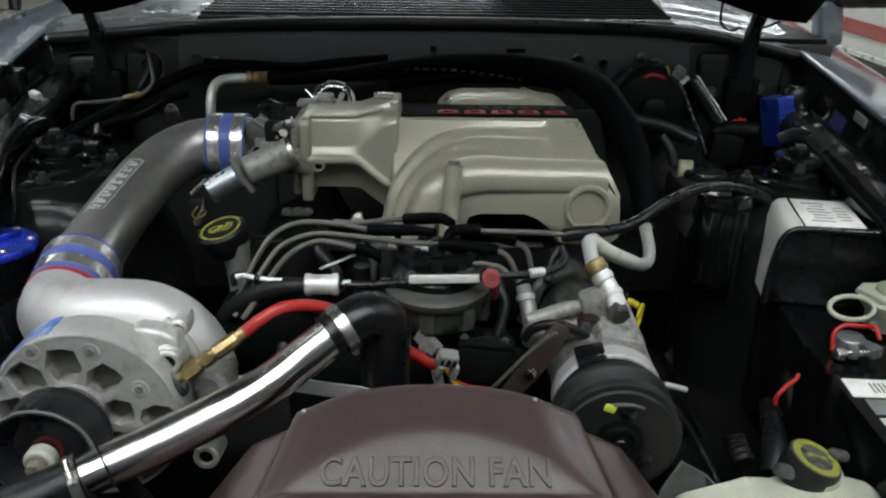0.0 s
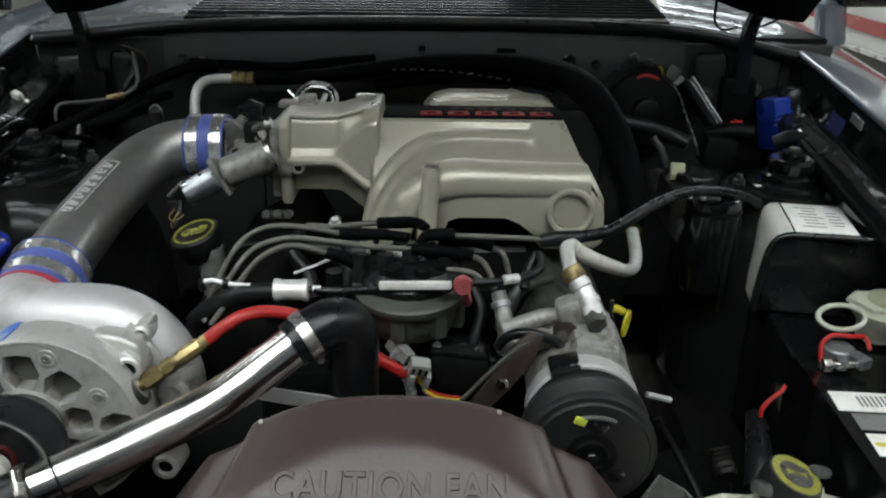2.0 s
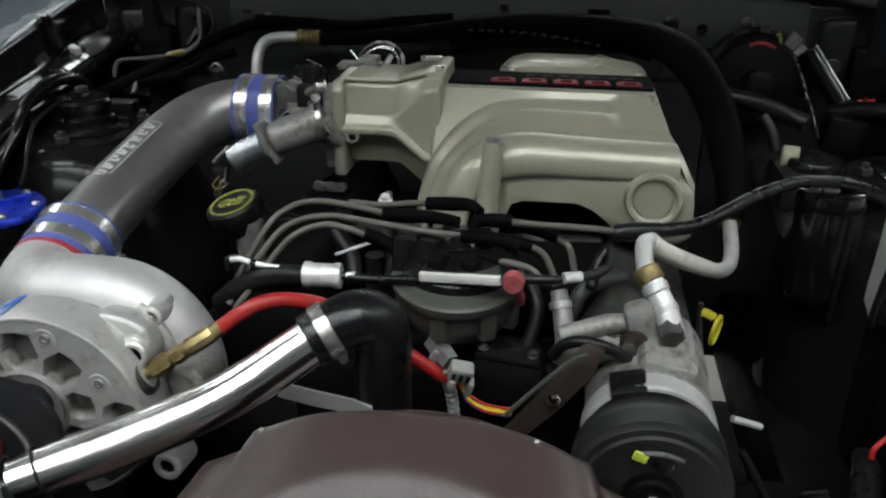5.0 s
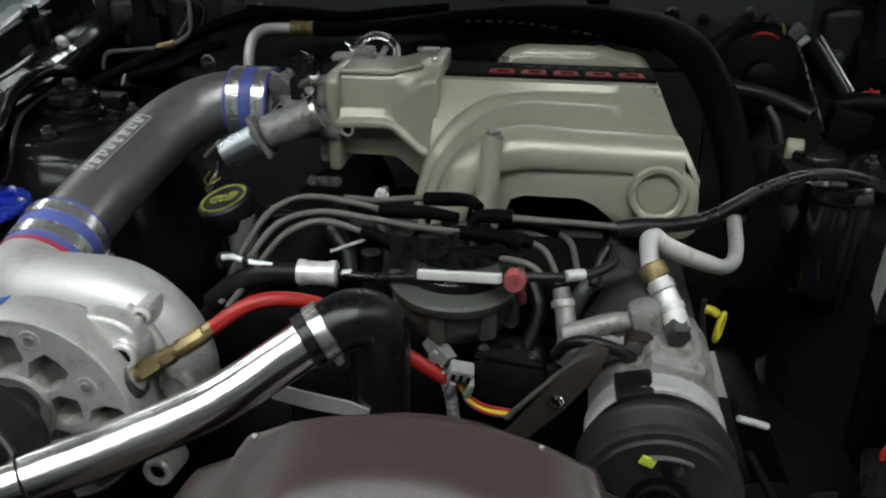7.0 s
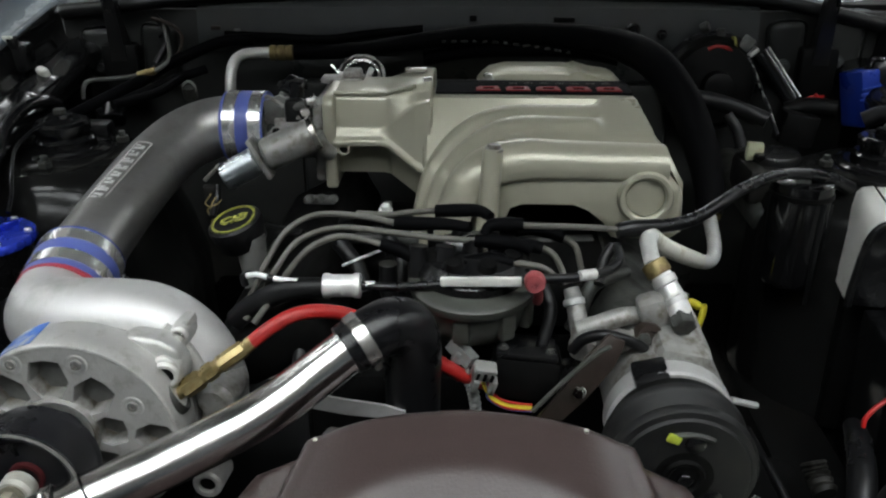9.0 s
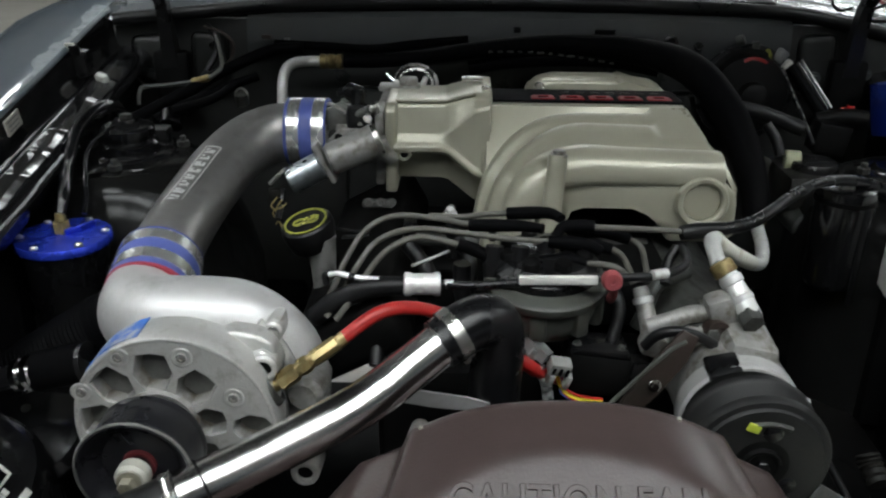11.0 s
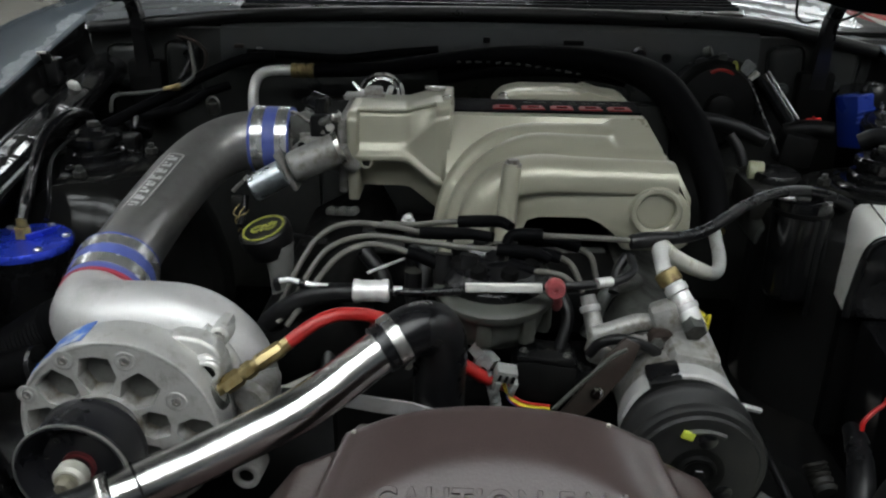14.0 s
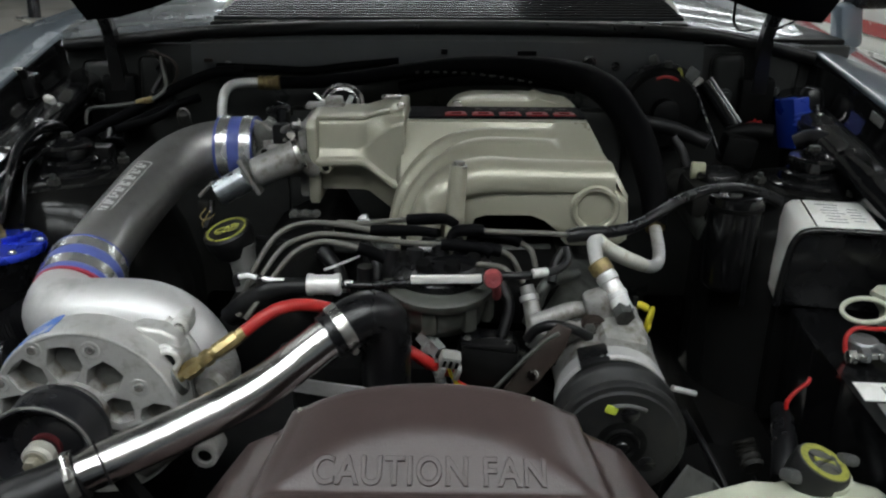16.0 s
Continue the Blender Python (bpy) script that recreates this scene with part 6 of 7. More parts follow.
# ---- brake booster, fluid reservoir, vertical canister ----
boost = thing("brake_booster", (0.37, 1.44, 0.74), "round black brake booster on the firewall", "brake booster")
part("shell", lathe([(0.075, 0), (0.075, 0.02), (0.072, 0.028), (0.068, 0.031), (0.066, 0.038), (0.062, 0.05), (0.03, 0.06), (0, 0.062)], (0.365, 1.488, 0.835), (0, -1, 0.05), 48), PLASTIC_MATT, boost)
part("clamp_ring", lathe([(0.073, 0), (0.080, 0.001), (0.080, 0.007), (0.073, 0.008)], (0.365, 1.470, 0.835), (0, -1, 0.05), 48, ring=True), PLASTIC, boost)
part("push_rod_boss", lathe([(0.024, 0), (0.022, 0.02), (0.015, 0.024), (0, 0.024)], (0.365, 1.43, 0.838), (0, -1, 0.05), 28), PLASTIC_MATT, boost)
res = thing("fluid_reservoir", (0.415, 1.29, 0.70), "dark fluid reservoir with a pale neck and black cap", "reservoir")
# tank in dark olive instead of the neck's pale plastic, to sink into shade
part("tank", box((0.408, 1.29, 0.735), (0.065, 0.10, 0.055), 0.012), OLIVE_DARK, res, "tank coloured dark for the shade below its neck")
part("neck", rod((0.385, 1.3, 0.77), (0.407, 1.295, 0.77), 0.016, 20), NATURAL_DIM, res)
part("cap", lathe([(0.030, 0), (0.034, 0.002), (0.034, 0.014), (0.031, 0.018), (0.012, 0.019), (0, 0.019)], (0.424, 1.285, 0.757), (0, -0.04, 1), 36), PLASTIC, res, "black screw cap")
part("master_cylinder", rod((0.41, 1.22, 0.69), (0.40, 1.44, 0.71), 0.026, 20), CAST_DARK, res)
can = thing("black_canister", (0.418, 1.13, 0.62), "tall glossy black canister under the coil lead", "canister")
part("body", lathe([(0.030, 0.018), (0.034, 0.022), (0.0355, 0.03), (0.0375, 0.150), (0.0365, 0.158), (0.030, 0.160), (0, 0.160)], (0.404, 1.125, 0.630), (0, 0, 1), 40), CAN_BLACK, can)
part("seam", box((0.420, 1.0905, 0.70), (0.006, 0.004, 0.14), 0.001), RUBBER, can)
part("seam", box((0.440, 1.1165, 0.70), (0.004, 0.006, 0.12), 0.001), RUBBER, can)
part("tab", box((0.398, 1.115, 0.792), (0.018, 0.012, 0.006), 0.002), STEEL, can)
part("strap", lathe([(0.0375, 0), (0.039, 0.0), (0.039, 0.006), (0.0375, 0.006)], (0.404, 1.125, 0.770), (0, 0, 1), 40, ring=True), PLASTIC_MATT, can)

# ---- relay cylinder with a white plug ----
cyl = thing("relay_cylinder", (0.467, 1.45, 0.844), "slim black metal cylinder with a pale wiring plug", "electrical unit")
ca, cb = V((0.437, 1.462, 0.884)), V((0.489, 1.435, 0.812))
part("body", rod(ca, cb, 0.0140, 24), GLOSS_BLACK, cyl)
side = V((0.6, -0.5, 0.65))
dd = (cb - ca).normalized()
side = (side - dd * side.dot(dd)).normalized()
part("bright_edge", tube([tuple(ca + side * 0.0152), tuple((ca + cb) / 2 + side * 0.0152), tuple(cb + side * 0.0152)], 0.0019, 8, 3), BRIGHT, cyl, "bright edge strip")
part("plug", box((0.415, 1.465, 0.897), (0.018, 0.016, 0.022), 0.003, (0, 35, 0)), GREY_PLASTIC, cyl, "pale grey wiring plug")
part("plug_collar", box((0.424, 1.462, 0.883), (0.022, 0.018, 0.007), 0.002, (0, -40, 0)), WHITE, cyl)
part("wire", tube([(0.39, 1.46, 0.906), (0.393, 1.455, 0.905), (0.398, 1.45, 0.883)], 0.0026, 8, 4), YELLOW_INK, cyl)
part("wire", tube([(0.416, 1.455, 0.879), (0.424, 1.44, 0.860), (0.430, 1.41, 0.837), (0.433, 1.37, 0.814), (0.437, 1.33, 0.787)], 0.0034, 8, 5), RUBBER_SHINE, cyl, "twisted black and white wire")
twist = spline([(0.415, 1.451, 0.880), (0.4255, 1.436, 0.859), (0.4285, 1.406, 0.838), (0.4345, 1.366, 0.814), (0.436, 1.326, 0.787)], 10)
for k, n in ((1, 3), (6, 2), (11, 4), (17, 2), (21, 3), (27, 2), (31, 4)):
    part("wire_stripe", tube([tuple(twist[k]), tuple(twist[k + n])], 0.0013, 8, 1), PALE_GREY, cyl, "white stripe of the twisted wire")
part("wire", tube([(0.349, 1.44, 0.892), (0.363, 1.44, 0.897), (0.38, 1.44, 0.893), (0.395, 1.445, 0.882)], 0.0030, 8, 5), RED, cyl, "red wire")
part("wire", tube([(0.501, 1.42, 0.814), (0.514, 1.415, 0.822), (0.528, 1.41, 0.826)], 0.0030, 8, 4), RED, cyl, "orange-red wire")
part("foot", box((0.485, 1.39, 0.782), (0.055, 0.04, 0.05), 0.006, (0, 10, 0)), PLASTIC_MATT, cyl)
part("duct", tube([(0.472, 1.41, 0.803), (0.505, 1.4, 0.813), (0.541, 1.39, 0.812)], 0.014, 12, 4), PLASTIC_MATT, cyl)
solo("small_connector", join(rod((0.343, 1.47, 0.918), (0.353, 1.465, 0.923), 0.009, 14), box((0.374, 1.47, 0.912), (0.014, 0.012, 0.014), 0.003)), CAST_DARK, "small dark grey connector on the firewall", "connector")

# ---- blue module on the inner wing ----
blue = thing("blue_module", (0.577, 1.39, 0.829), "bright blue ignition module with silver edges", "electrical unit")
part("case", box((0.582, 1.395, 0.830), (0.050, 0.05, 0.084), 0.004, (-12, -6, 20)), BLUE_PLASTIC, blue)
for dz in (0.012, 0.004, -0.004):
    part("ridge", box((0.579, 1.3685, 0.838 + dz), (0.040, 0.003, 0.003), 0.001, (-12, -6, 20)), BLUE_PLASTIC, blue)
part("edge_strip", box((0.606, 1.372, 0.828), (0.003, 0.006, 0.072), 0.001, (-8, -4, 14)), STEEL, blue)
part("knob", rod((0.600, 1.364, 0.848), (0.605, 1.355, 0.849), 0.005, 12), STEEL, blue)

# ---- hoses and looms around the right strut ----
def loom(points, r, label, material=None, group="hoses and looms"):
    return solo("hose", tube(points, r, 14, 6), material or RUBBER_SHINE, label, "hose", group)


loom([(0.548, 1.31, 0.816), (0.57, 1.3, 0.828), (0.595, 1.27, 0.823), (0.601, 1.22, 0.806), (0.597, 1.16, 0.784), (0.593, 1.11, 0.77)], 0.0125, "thick black loom curving past the strut tower")
loom([(0.623, 1.36, 0.828), (0.643, 1.31, 0.806), (0.648, 1.23, 0.776), (0.649, 1.15, 0.753)], 0.007, "black cable along the inner fender")
loom([(0.301, 1.33, 0.844), (0.348, 1.33, 0.835), (0.392, 1.33, 0.82), (0.415, 1.32, 0.812)], 0.012, "black hose leading to the fluid reservoir", RUBBER)
loom([(0.353, 1.31, 0.823), (0.367, 1.3, 0.803), (0.374, 1.29, 0.78)], 0.008, "short black hose beside the reservoir", RUBBER)

# ---- air box with its printed label ----
abox = thing("relay_box", (0.56, 1.08, 0.50), "black plastic box with a large printed label", "electrical box")
ABOX = pose(0.478, 1.032, 0, 0, 0, -10.4)
side_of_box = [(-0.033, 0.663), (-0.0325, 0.685), (-0.028, 0.731), (-0.0235, 0.754), (-0.0163, 0.7665), (-0.008, 0.7715), (0.004, 0.7735)]


def on_box(name, bm, material, parent, label="", sharp=38):
    bmesh.ops.transform(bm, matrix=ABOX, verts=bm.verts)
    return part(name, bm, material, parent, label, sharp)


on_box("case", prism(side_of_box + [(0.155, 0.775), (0.155, 0.663)], (0, 0.126, 0), (1, 0, 0), (0, 0, 1), 0.136, 0.003), PLASTIC, abox, sharp=40)
on_box("lower_case", prism([(-0.026, 0.46), (-0.026, 0.664), (0.150, 0.664), (0.150, 0.46)], (0, 0.120, 0), (1, 0, 0), (0, 0, 1), 0.095, 0.003), PLASTIC_MATT, abox)
on_box("lid_rim", tube([(x - 0.001, -0.011, z) for x, z in side_of_box] + [(0.05, -0.011, 0.7745), (0.154, -0.011, 0.7755)], 0.0048, 12, 4), PLASTIC, abox)
on_box("label_side", sheet([[(x - 0.0012, y, z + 0.0008) for x, z in side_of_box] for y in (-0.001, 0.121)], 0.0012), WHITE, abox, "aged pale side of the label")
lab = on_box("label_top", box((0.0435, 0.054, 0.7757), (0.078, 0.112, 0.0014), 0.0004), PAPER, abox, "printed paper label")
for k in range(7):
    on_box("bar", box((0.032 + 0.003 * (k % 2), 0.020 + 0.012 * k, 0.7766), (0.030 - 0.006 * (k % 3), 0.0020, 0.0006), 0), INK, lab)
for k in range(5):
    on_box("bar", box((0.063, 0.028 + 0.012 * k, 0.7767), (0.014 + 0.004 * (k % 2), 0.0020, 0.0006), 0), INK, lab)

# ---- battery ----
bat = thing("battery", (0.56, 0.87, 0.45), "black car battery with grey lead terminal and white label", "battery")
bl = [(0.463, 1.03), (0.640, 1.03), (0.640, 0.62), (0.443, 0.62), (0.460, 0.848), (0.451, 0.913)]
part("case", prism(bl[::-1], (0, 0, 0.46), (1, 0, 0), (0, 1, 0), 0.200, 0.006), CAN_BLACK, bat)
tm = V((0.497, 0.893, 0.672))
part("post", lathe([(0.010, 0), (0.009, 0.016), (0, 0.016)], tm - V((0, 0, 0.008)), (0, 0, 1), 18), LEAD, bat)
term = part("terminal", join(lathe([(0.0095, 0), (0.017, 0.001), (0.018, 0.004), (0.018, 0.014), (0.016, 0.016), (0.0095, 0.016)], tm - V((0, 0, 0.004)), (0, 0, 1), 26), box(tuple(tm + V((0.016, -0.020, 0.004))), (0.018, 0.024, 0.014), 0.003, (0, 0, 25)), box(tuple(tm + V((-0.006, -0.022, 0.003))), (0.012, 0.022, 0.013), 0.003, (0, 0, -15))), LEAD, bat, "grey lead clamp")
part("clamp_bolt", join(rod(tuple(tm + V((-0.020, -0.030, 0.004))), tuple(tm + V((0.024, -0.026, 0.004))), 0.0042, 12), hexa(tuple(tm + V((-0.022, -0.030, 0.004))), (-1, -0.1, 0), 0.0085, 0.009)), STEEL, term)
part("red_cable", tube([tuple(tm + V((-0.020, -0.004, -0.006))), tuple(tm + V((-0.019, 0.004, 0.012))), tuple(tm + V((-0.006, 0.008, 0.022))), tuple(tm + V((0.015, 0.006, 0.022))), tuple(tm + V((0.032, 0.008, 0.020))), tuple(tm + V((0.034, -0.006, 0.010)))], 0.0029, 12, 5), RED, bat, "red battery cable")
lb = part("label", box((0.496, 0.810, 0.6606), (0.072, 0.038, 0.0016), 0.0004, (0, 0, -4)), PAPER, bat, "white printed label")
for k in range(8):
    part("bar", box((0.488 + 0.0052 * k, 0.810, 0.6617), (0.0024, 0.020, 0.0005), 0, (0, 0, -4)), INK, lb)
part("label", box((0.496, 0.771, 0.6606), (0.056, 0.030, 0.0014), 0.0004, (0, 0, -4)), GREY_PLASTIC, bat, "grey label")
third = part("label", box((0.493, 0.730, 0.6606), (0.054, 0.038, 0.0014), 0.0004, (0, 0, -4)), PAPER, bat, "white and yellow label")
part("bar", box((0.487, 0.730, 0.6617), (0.036, 0.006, 0.0006), 0, (0, 0, -4)), YELLOW, third)
solo("red_wire", tube([(0.41, 0.87, 0.6), (0.41, 0.87, 0.611), (0.422, 0.875, 0.623), (0.434, 0.88, 0.629), (0.439, 0.885, 0.634)], 0.0027, 10, 5), RED, "short red wire beside the battery", "wire")

# ---- washer filler neck ----
wash = thing("washer_filler", (0.53, 0.94, 0.66), "pale plastic filler neck with a strap ring", "filler neck")
part("funnel", lathe([(0.022, 0), (0.024, 0.020), (0.036, 0.036), (0.037, 0.042), (0.0, 0.042)], (0.568, 0.952, 0.668), (0.0, -0.1, 1), 32), NATURAL, wash)
part("cap", prism([(-0.044, 0.010), (-0.026, 0.028), (0.034, 0.030), (0.038, -0.016), (0.0, -0.026), (-0.026, -0.022), (-0.030, -0.006)], (0.572, 0.950, 0.710), (1, 0, 0), (0, 1, 0.05), 0.006, 0.002), NATURAL, wash, "pale flip cap")
part("cap_dome", lathe([(0.026, 0), (0.024, 0.005), (0.014, 0.009), (0, 0.010)], (0.578, 0.952, 0.715), (0, -0.05, 1), 28), NATURAL_DIM, wash, "yellowed raised middle")
rp = [V((0.509, 0.925, 0.706)) + V((0.028 * math.cos(a), 0.010 * math.sin(a), 0.0115 * math.sin(a))) for a in (2 * math.pi * k / 16 for k in range(17))]
part("strap_ring", tube(rp, 0.0032, 8, 2, False), NATURAL, wash, "pale strap ring")

# ---- coolant expansion tank ----
tank = thing("coolant_tank", (0.34, 0.66, 0.52), "pale plastic coolant tank with a dusty grey and yellow cap", "coolant tank")
tp = [(0.235, 0.0), (0.250, 0.012), (0.315, 0.020), (0.345, 0.034), (0.405, 0.036), (0.440, 0.026), (0.455, 0.010), (0.46, -0.1), (0.235, -0.1)]
part("body", prism(tp, (0, 0.706, 0.590), (1, 0, 0), (0, 0, 1), 0.13, 0.008), NATURAL, tank, sharp=50)
part("neck", lathe([(0.026, -0.02), (0.026, 0.018)], (0.380, 0.700, 0.618), (0.03, -0.15, 1), 32), NATURAL, tank)
ck, cd = V((0.376, 0.699, 0.640)), V((0.30, -0.13, 0.94)).normalized()
tcap = part("cap", lathe([(0.024, -0.026), (0.0275, -0.022), (0.0288, -0.010), (0.0288, 0.004), (0.0272, 0.008), (0, 0.008)], ck, cd, 40), CLUTCH_BLACK, tank, "dark pressure cap with a dusty grey face")
part("cap_face", lathe([(0.0262, 0.0078), (0.0258, 0.0086), (0, 0.0086)], ck, cd, 40), CAP_GREY, tcap, "dusty grey cap face")
part("cap_ring", lathe([(0.0175, 0.0084), (0.0175, 0.0094), (0.0250, 0.0094), (0.0250, 0.0084)], ck, cd, 40, ring=True), YELLOW_INK, tcap, "yellow printed ring")
part("ear", box(tuple(ck + V((0.032, 0.012, 0.002))), (0.022, 0.016, 0.012), 0.005, (-20, 22, 20)), CAP_GREY, tcap)
part("ear", box(tuple(ck + V((-0.031, -0.010, -0.002))), (0.022, 0.018, 0.014), 0.005, (-20, 22, 20)), CAP_GREY, tcap)
cq = V((0, 0, 1)).rotation_difference(cd).to_matrix().to_4x4()
for turn_z, mm, ln in ((35, CAP_GREY, 0.034), (-35, CAP_GREY, 0.034), (0, YELLOW_INK, 0.022)):
    g = box((0, 0, 0.0095), (ln, 0.007, 0.003), 0.001, (0, 0, turn_z))
    bmesh.ops.transform(g, matrix=Matrix.Translation(ck) @ cq, verts=g.verts)
    part("cap_bar", g, mm, tcap)
part("slot", box((0.330, 0.603, 0.612), (0.035, 0.02, 0.02), 0.003), PLASTIC, tank)
part("slot", box((0.438, 0.603, 0.615), (0.03, 0.02, 0.02), 0.003), PLASTIC, tank)

# ---- things low in the bay beside the battery ----
motor = thing("dark_pump", (0.36, 0.88, 0.48), "dusty dark pump beside the battery tray", "pump")
part("body", lathe([(0.055, 0), (0.060, 0.01), (0.060, 0.10), (0.05, 0.115), (0, 0.118)], (0.345, 0.94, 0.36), (0.1, -0.2, 1), 32), BAY_DARK, motor)
part("top_bar", tube([(0.288, 0.93, 0.590), (0.305, 0.935, 0.583), (0.322, 0.94, 0.576)], 0.0040, 6, 3), SILVER_TUBE, motor, "bright steel bar")
part("ribbed_boot", tube([(0.36, 0.86, 0.561), (0.363, 0.85, 0.551), (0.366, 0.83, 0.542)], 0.013, 14, 5, True, 0.10), OLIVE_DARK, motor, "ribbed dusty boot")
loom([(0.414, 0.9, 0.581), (0.409, 0.87, 0.58), (0.399, 0.83, 0.566), (0.389, 0.8, 0.548)], [0.010, 0.014, 0.015, 0.014], "shiny black hose rising beside the battery")
belt_guard = thing("compressor_shield", (0.24, 0.76, 0.56), "grey angled shield below the compressor", "shield")
part("plate", sheet([[(0.236, 0.74, 0.571), (0.267, 0.77, 0.59), (0.298, 0.77, 0.571), (0.315, 0.74, 0.562)], [(0.229, 0.74, 0.547), (0.268, 0.76, 0.531), (0.304, 0.77, 0.523), (0.318, 0.74, 0.544)]], 0.003), CAST_MID, belt_guard)
loom([(0.283, 0.86, 0.602), (0.305, 0.85, 0.568), (0.324, 0.83, 0.537), (0.335, 0.81, 0.515)], 0.0045, "thin black cable below the compressor", RUBBER)

# ---- blue breather can ----
jar = thing("catch_can", (-0.62, 1.02, 0.55), "black can with a bright blue bolted lid", "catch can")
JX, JY, JZ = -0.585, 0.993, 0.745
part("body", lathe([(0.044, -0.17), (0.049, -0.16), (0.049, -0.02), (0.053, -0.006), (0.053, 0.001)], (JX, JY, JZ), (0, 0, 1), 44), PLASTIC, jar)
lid = part("lid", lathe([(0.053, 0.0), (0.0565, 0.0008), (0.0570, 0.0025), (0.0570, 0.0075), (0.0552, 0.0105), (0, 0.0125)], (JX, JY, JZ), (0, 0, 1), 56), BLUE_ANO, jar, "bright blue metal lid")
for k in range(6):
    a = radians(60 * k + 15)
    part("screw", lathe([(0.005, 0), (0.005, 0.0025), (0.0035, 0.004), (0, 0.004)], (JX + 0.0485 * math.cos(a), JY + 0.0485 * math.sin(a), JZ + 0.0112), (0, 0, 1), 14), STEEL, lid)
part("fin", box((JX + 0.016, JY + 0.012, JZ + 0.015), (0.005, 0.040, 0.007), 0.001, (0, 0, -32)), BLUE_ANO, lid)
part("fitting", join(hexa((JX - 0.002, JY + 0.004, JZ + 0.012), (0, 0, 1), 0.0105, 0.014), rod((JX - 0.002, JY + 0.004, JZ + 0.026), (JX - 0.002, JY + 0.006, JZ + 0.036), 0.006, 14)), BRASS_DULL, lid, "yellow hex fitting")
hs = lambda pts, r, label, m=None: solo("hose", tube(pts, r, 14, 6), m or HOSE_GLOSS, label, "hose", "hoses and looms")
hs([(JX - 0.002, JY + 0.006, JZ + 0.034), (JX - 0.004, JY + 0.03, JZ + 0.055), (-0.617, 1.1, 0.812), (-0.618, 1.14, 0.843), (-0.609, 1.19, 0.86), (-0.602, 1.24, 0.85), (-0.605, 1.27, 0.816)], [0.0065, 0.0075, 0.0085, 0.009, 0.009, 0.009, 0.009], "black hose rising from the blue lid to the strut tower")
hs([(-0.573, 1.03, 0.768), (-0.576, 1.05, 0.784), (-0.587, 1.08, 0.804), (-0.598, 1.12, 0.822), (-0.589, 1.16, 0.836), (-0.576, 1.2, 0.838)], 0.0032, "thin black cable looping past the strut tower")
hs([(-0.681, 1.16, 0.805), (-0.659, 1.12, 0.789), (-0.643, 1.08, 0.764)], 0.011, "ribbed black cable sleeve on the inner fender")
hs([(-0.656, 1.3, 0.847), (-0.683, 1.25, 0.816), (-0.682, 1.18, 0.794), (-0.664, 1.12, 0.773)], 0.010, "black loom along the inner fender", RUBBER)

# ---- brake pipes and cables near the left hinge ----
bp = thing("brake_pipe", (-0.53, 1.40, 0.80), "thin bare brake pipe with a brass junction", "pipe")
part("pipe", tube([(-0.617, 1.36, 0.825), (-0.618, 1.37, 0.841), (-0.612, 1.38, 0.849), (-0.575, 1.385, 0.852), (-0.536, 1.39, 0.856)], 0.0034, 8, 5), CAST_DARK, bp)
part("junction", rod((-0.538, 1.39, 0.856), (-0.51, 1.392, 0.863), 0.0058, 10), BRASS_DULL, bp, "brass junction")
part("pipe", tube([(-0.512, 1.392, 0.862), (-0.503, 1.4, 0.867), (-0.496, 1.42, 0.876), (-0.506, 1.45, 0.892), (-0.52, 1.48, 0.922)], 0.0036, 8, 5), CAST_MID, bp)
ring_c = V((-0.462, 1.395, 0.834))
cl = thing("wire_clip", tuple(ring_c), "pale metal loop clip above the charge pipe", "clip")
part("loop", tube([ring_c + V((0.0100 * math.cos(a), 0, 0.0118 * math.sin(a))) for a in (radians(d) for d in range(-30, 215, 20))], 0.0018, 8, 3), CAST_OLD, cl)
part("cup", rod(ring_c + V((0, 0.005, -0.016)), ring_c + V((0, 0.0, 0.004)), 0.011, 14), CAST_DARK, cl)
for pts, r in ((([(-0.618, 1.3, 0.811), (-0.585, 1.34, 0.825), (-0.542, 1.38, 0.844), (-0.495, 1.42, 0.868), (-0.427, 1.46, 0.894), (-0.372, 1.47, 0.898)]), 0.0095),
               (([(-0.58, 1.32, 0.812), (-0.537, 1.36, 0.83), (-0.492, 1.4, 0.845), (-0.442, 1.43, 0.858)]), 0.0075),
               (([(-0.545, 1.3, 0.831), (-0.497, 1.35, 0.838), (-0.473, 1.4, 0.85)]), 0.007),
               (([(-0.421, 1.48, 0.903), (-0.335, 1.48, 0.9), (-0.258, 1.48, 0.897), (-0.182, 1.48, 0.906), (-0.097, 1.48, 0.914)]), 0.007)):
    hs(pts, r, "black loom lying along the firewall", HOSE_DULL)
hs([(-0.534, 1.48, 0.932), (-0.518, 1.48, 0.913), (-0.52, 1.475, 0.886), (-0.534, 1.46, 0.86)], 0.0055, "black cable looping down the firewall", RUBBER)
solo("sealant_patch", box((-0.656, 1.33, 0.872), (0.021, 0.012, 0.017), 0.004, (20, 10, -30)), WHITE, "pale sealant patch on the inner fender", "patch")
sm = thing("solenoid", (-0.50, 1.36, 0.82), "small black solenoid on the strut tower", "solenoid")
part("body", join(rod((-0.556, 1.33, 0.819), (-0.553, 1.31, 0.804), 0.018, 20), box((-0.568, 1.28, 0.801), (0.05, 0.03, 0.024), 0.006)), PLASTIC, sm)
part("cap", rod((-0.557, 1.335, 0.821), (-0.556, 1.33, 0.817), 0.012, 16), PLASTIC_MATT, sm)

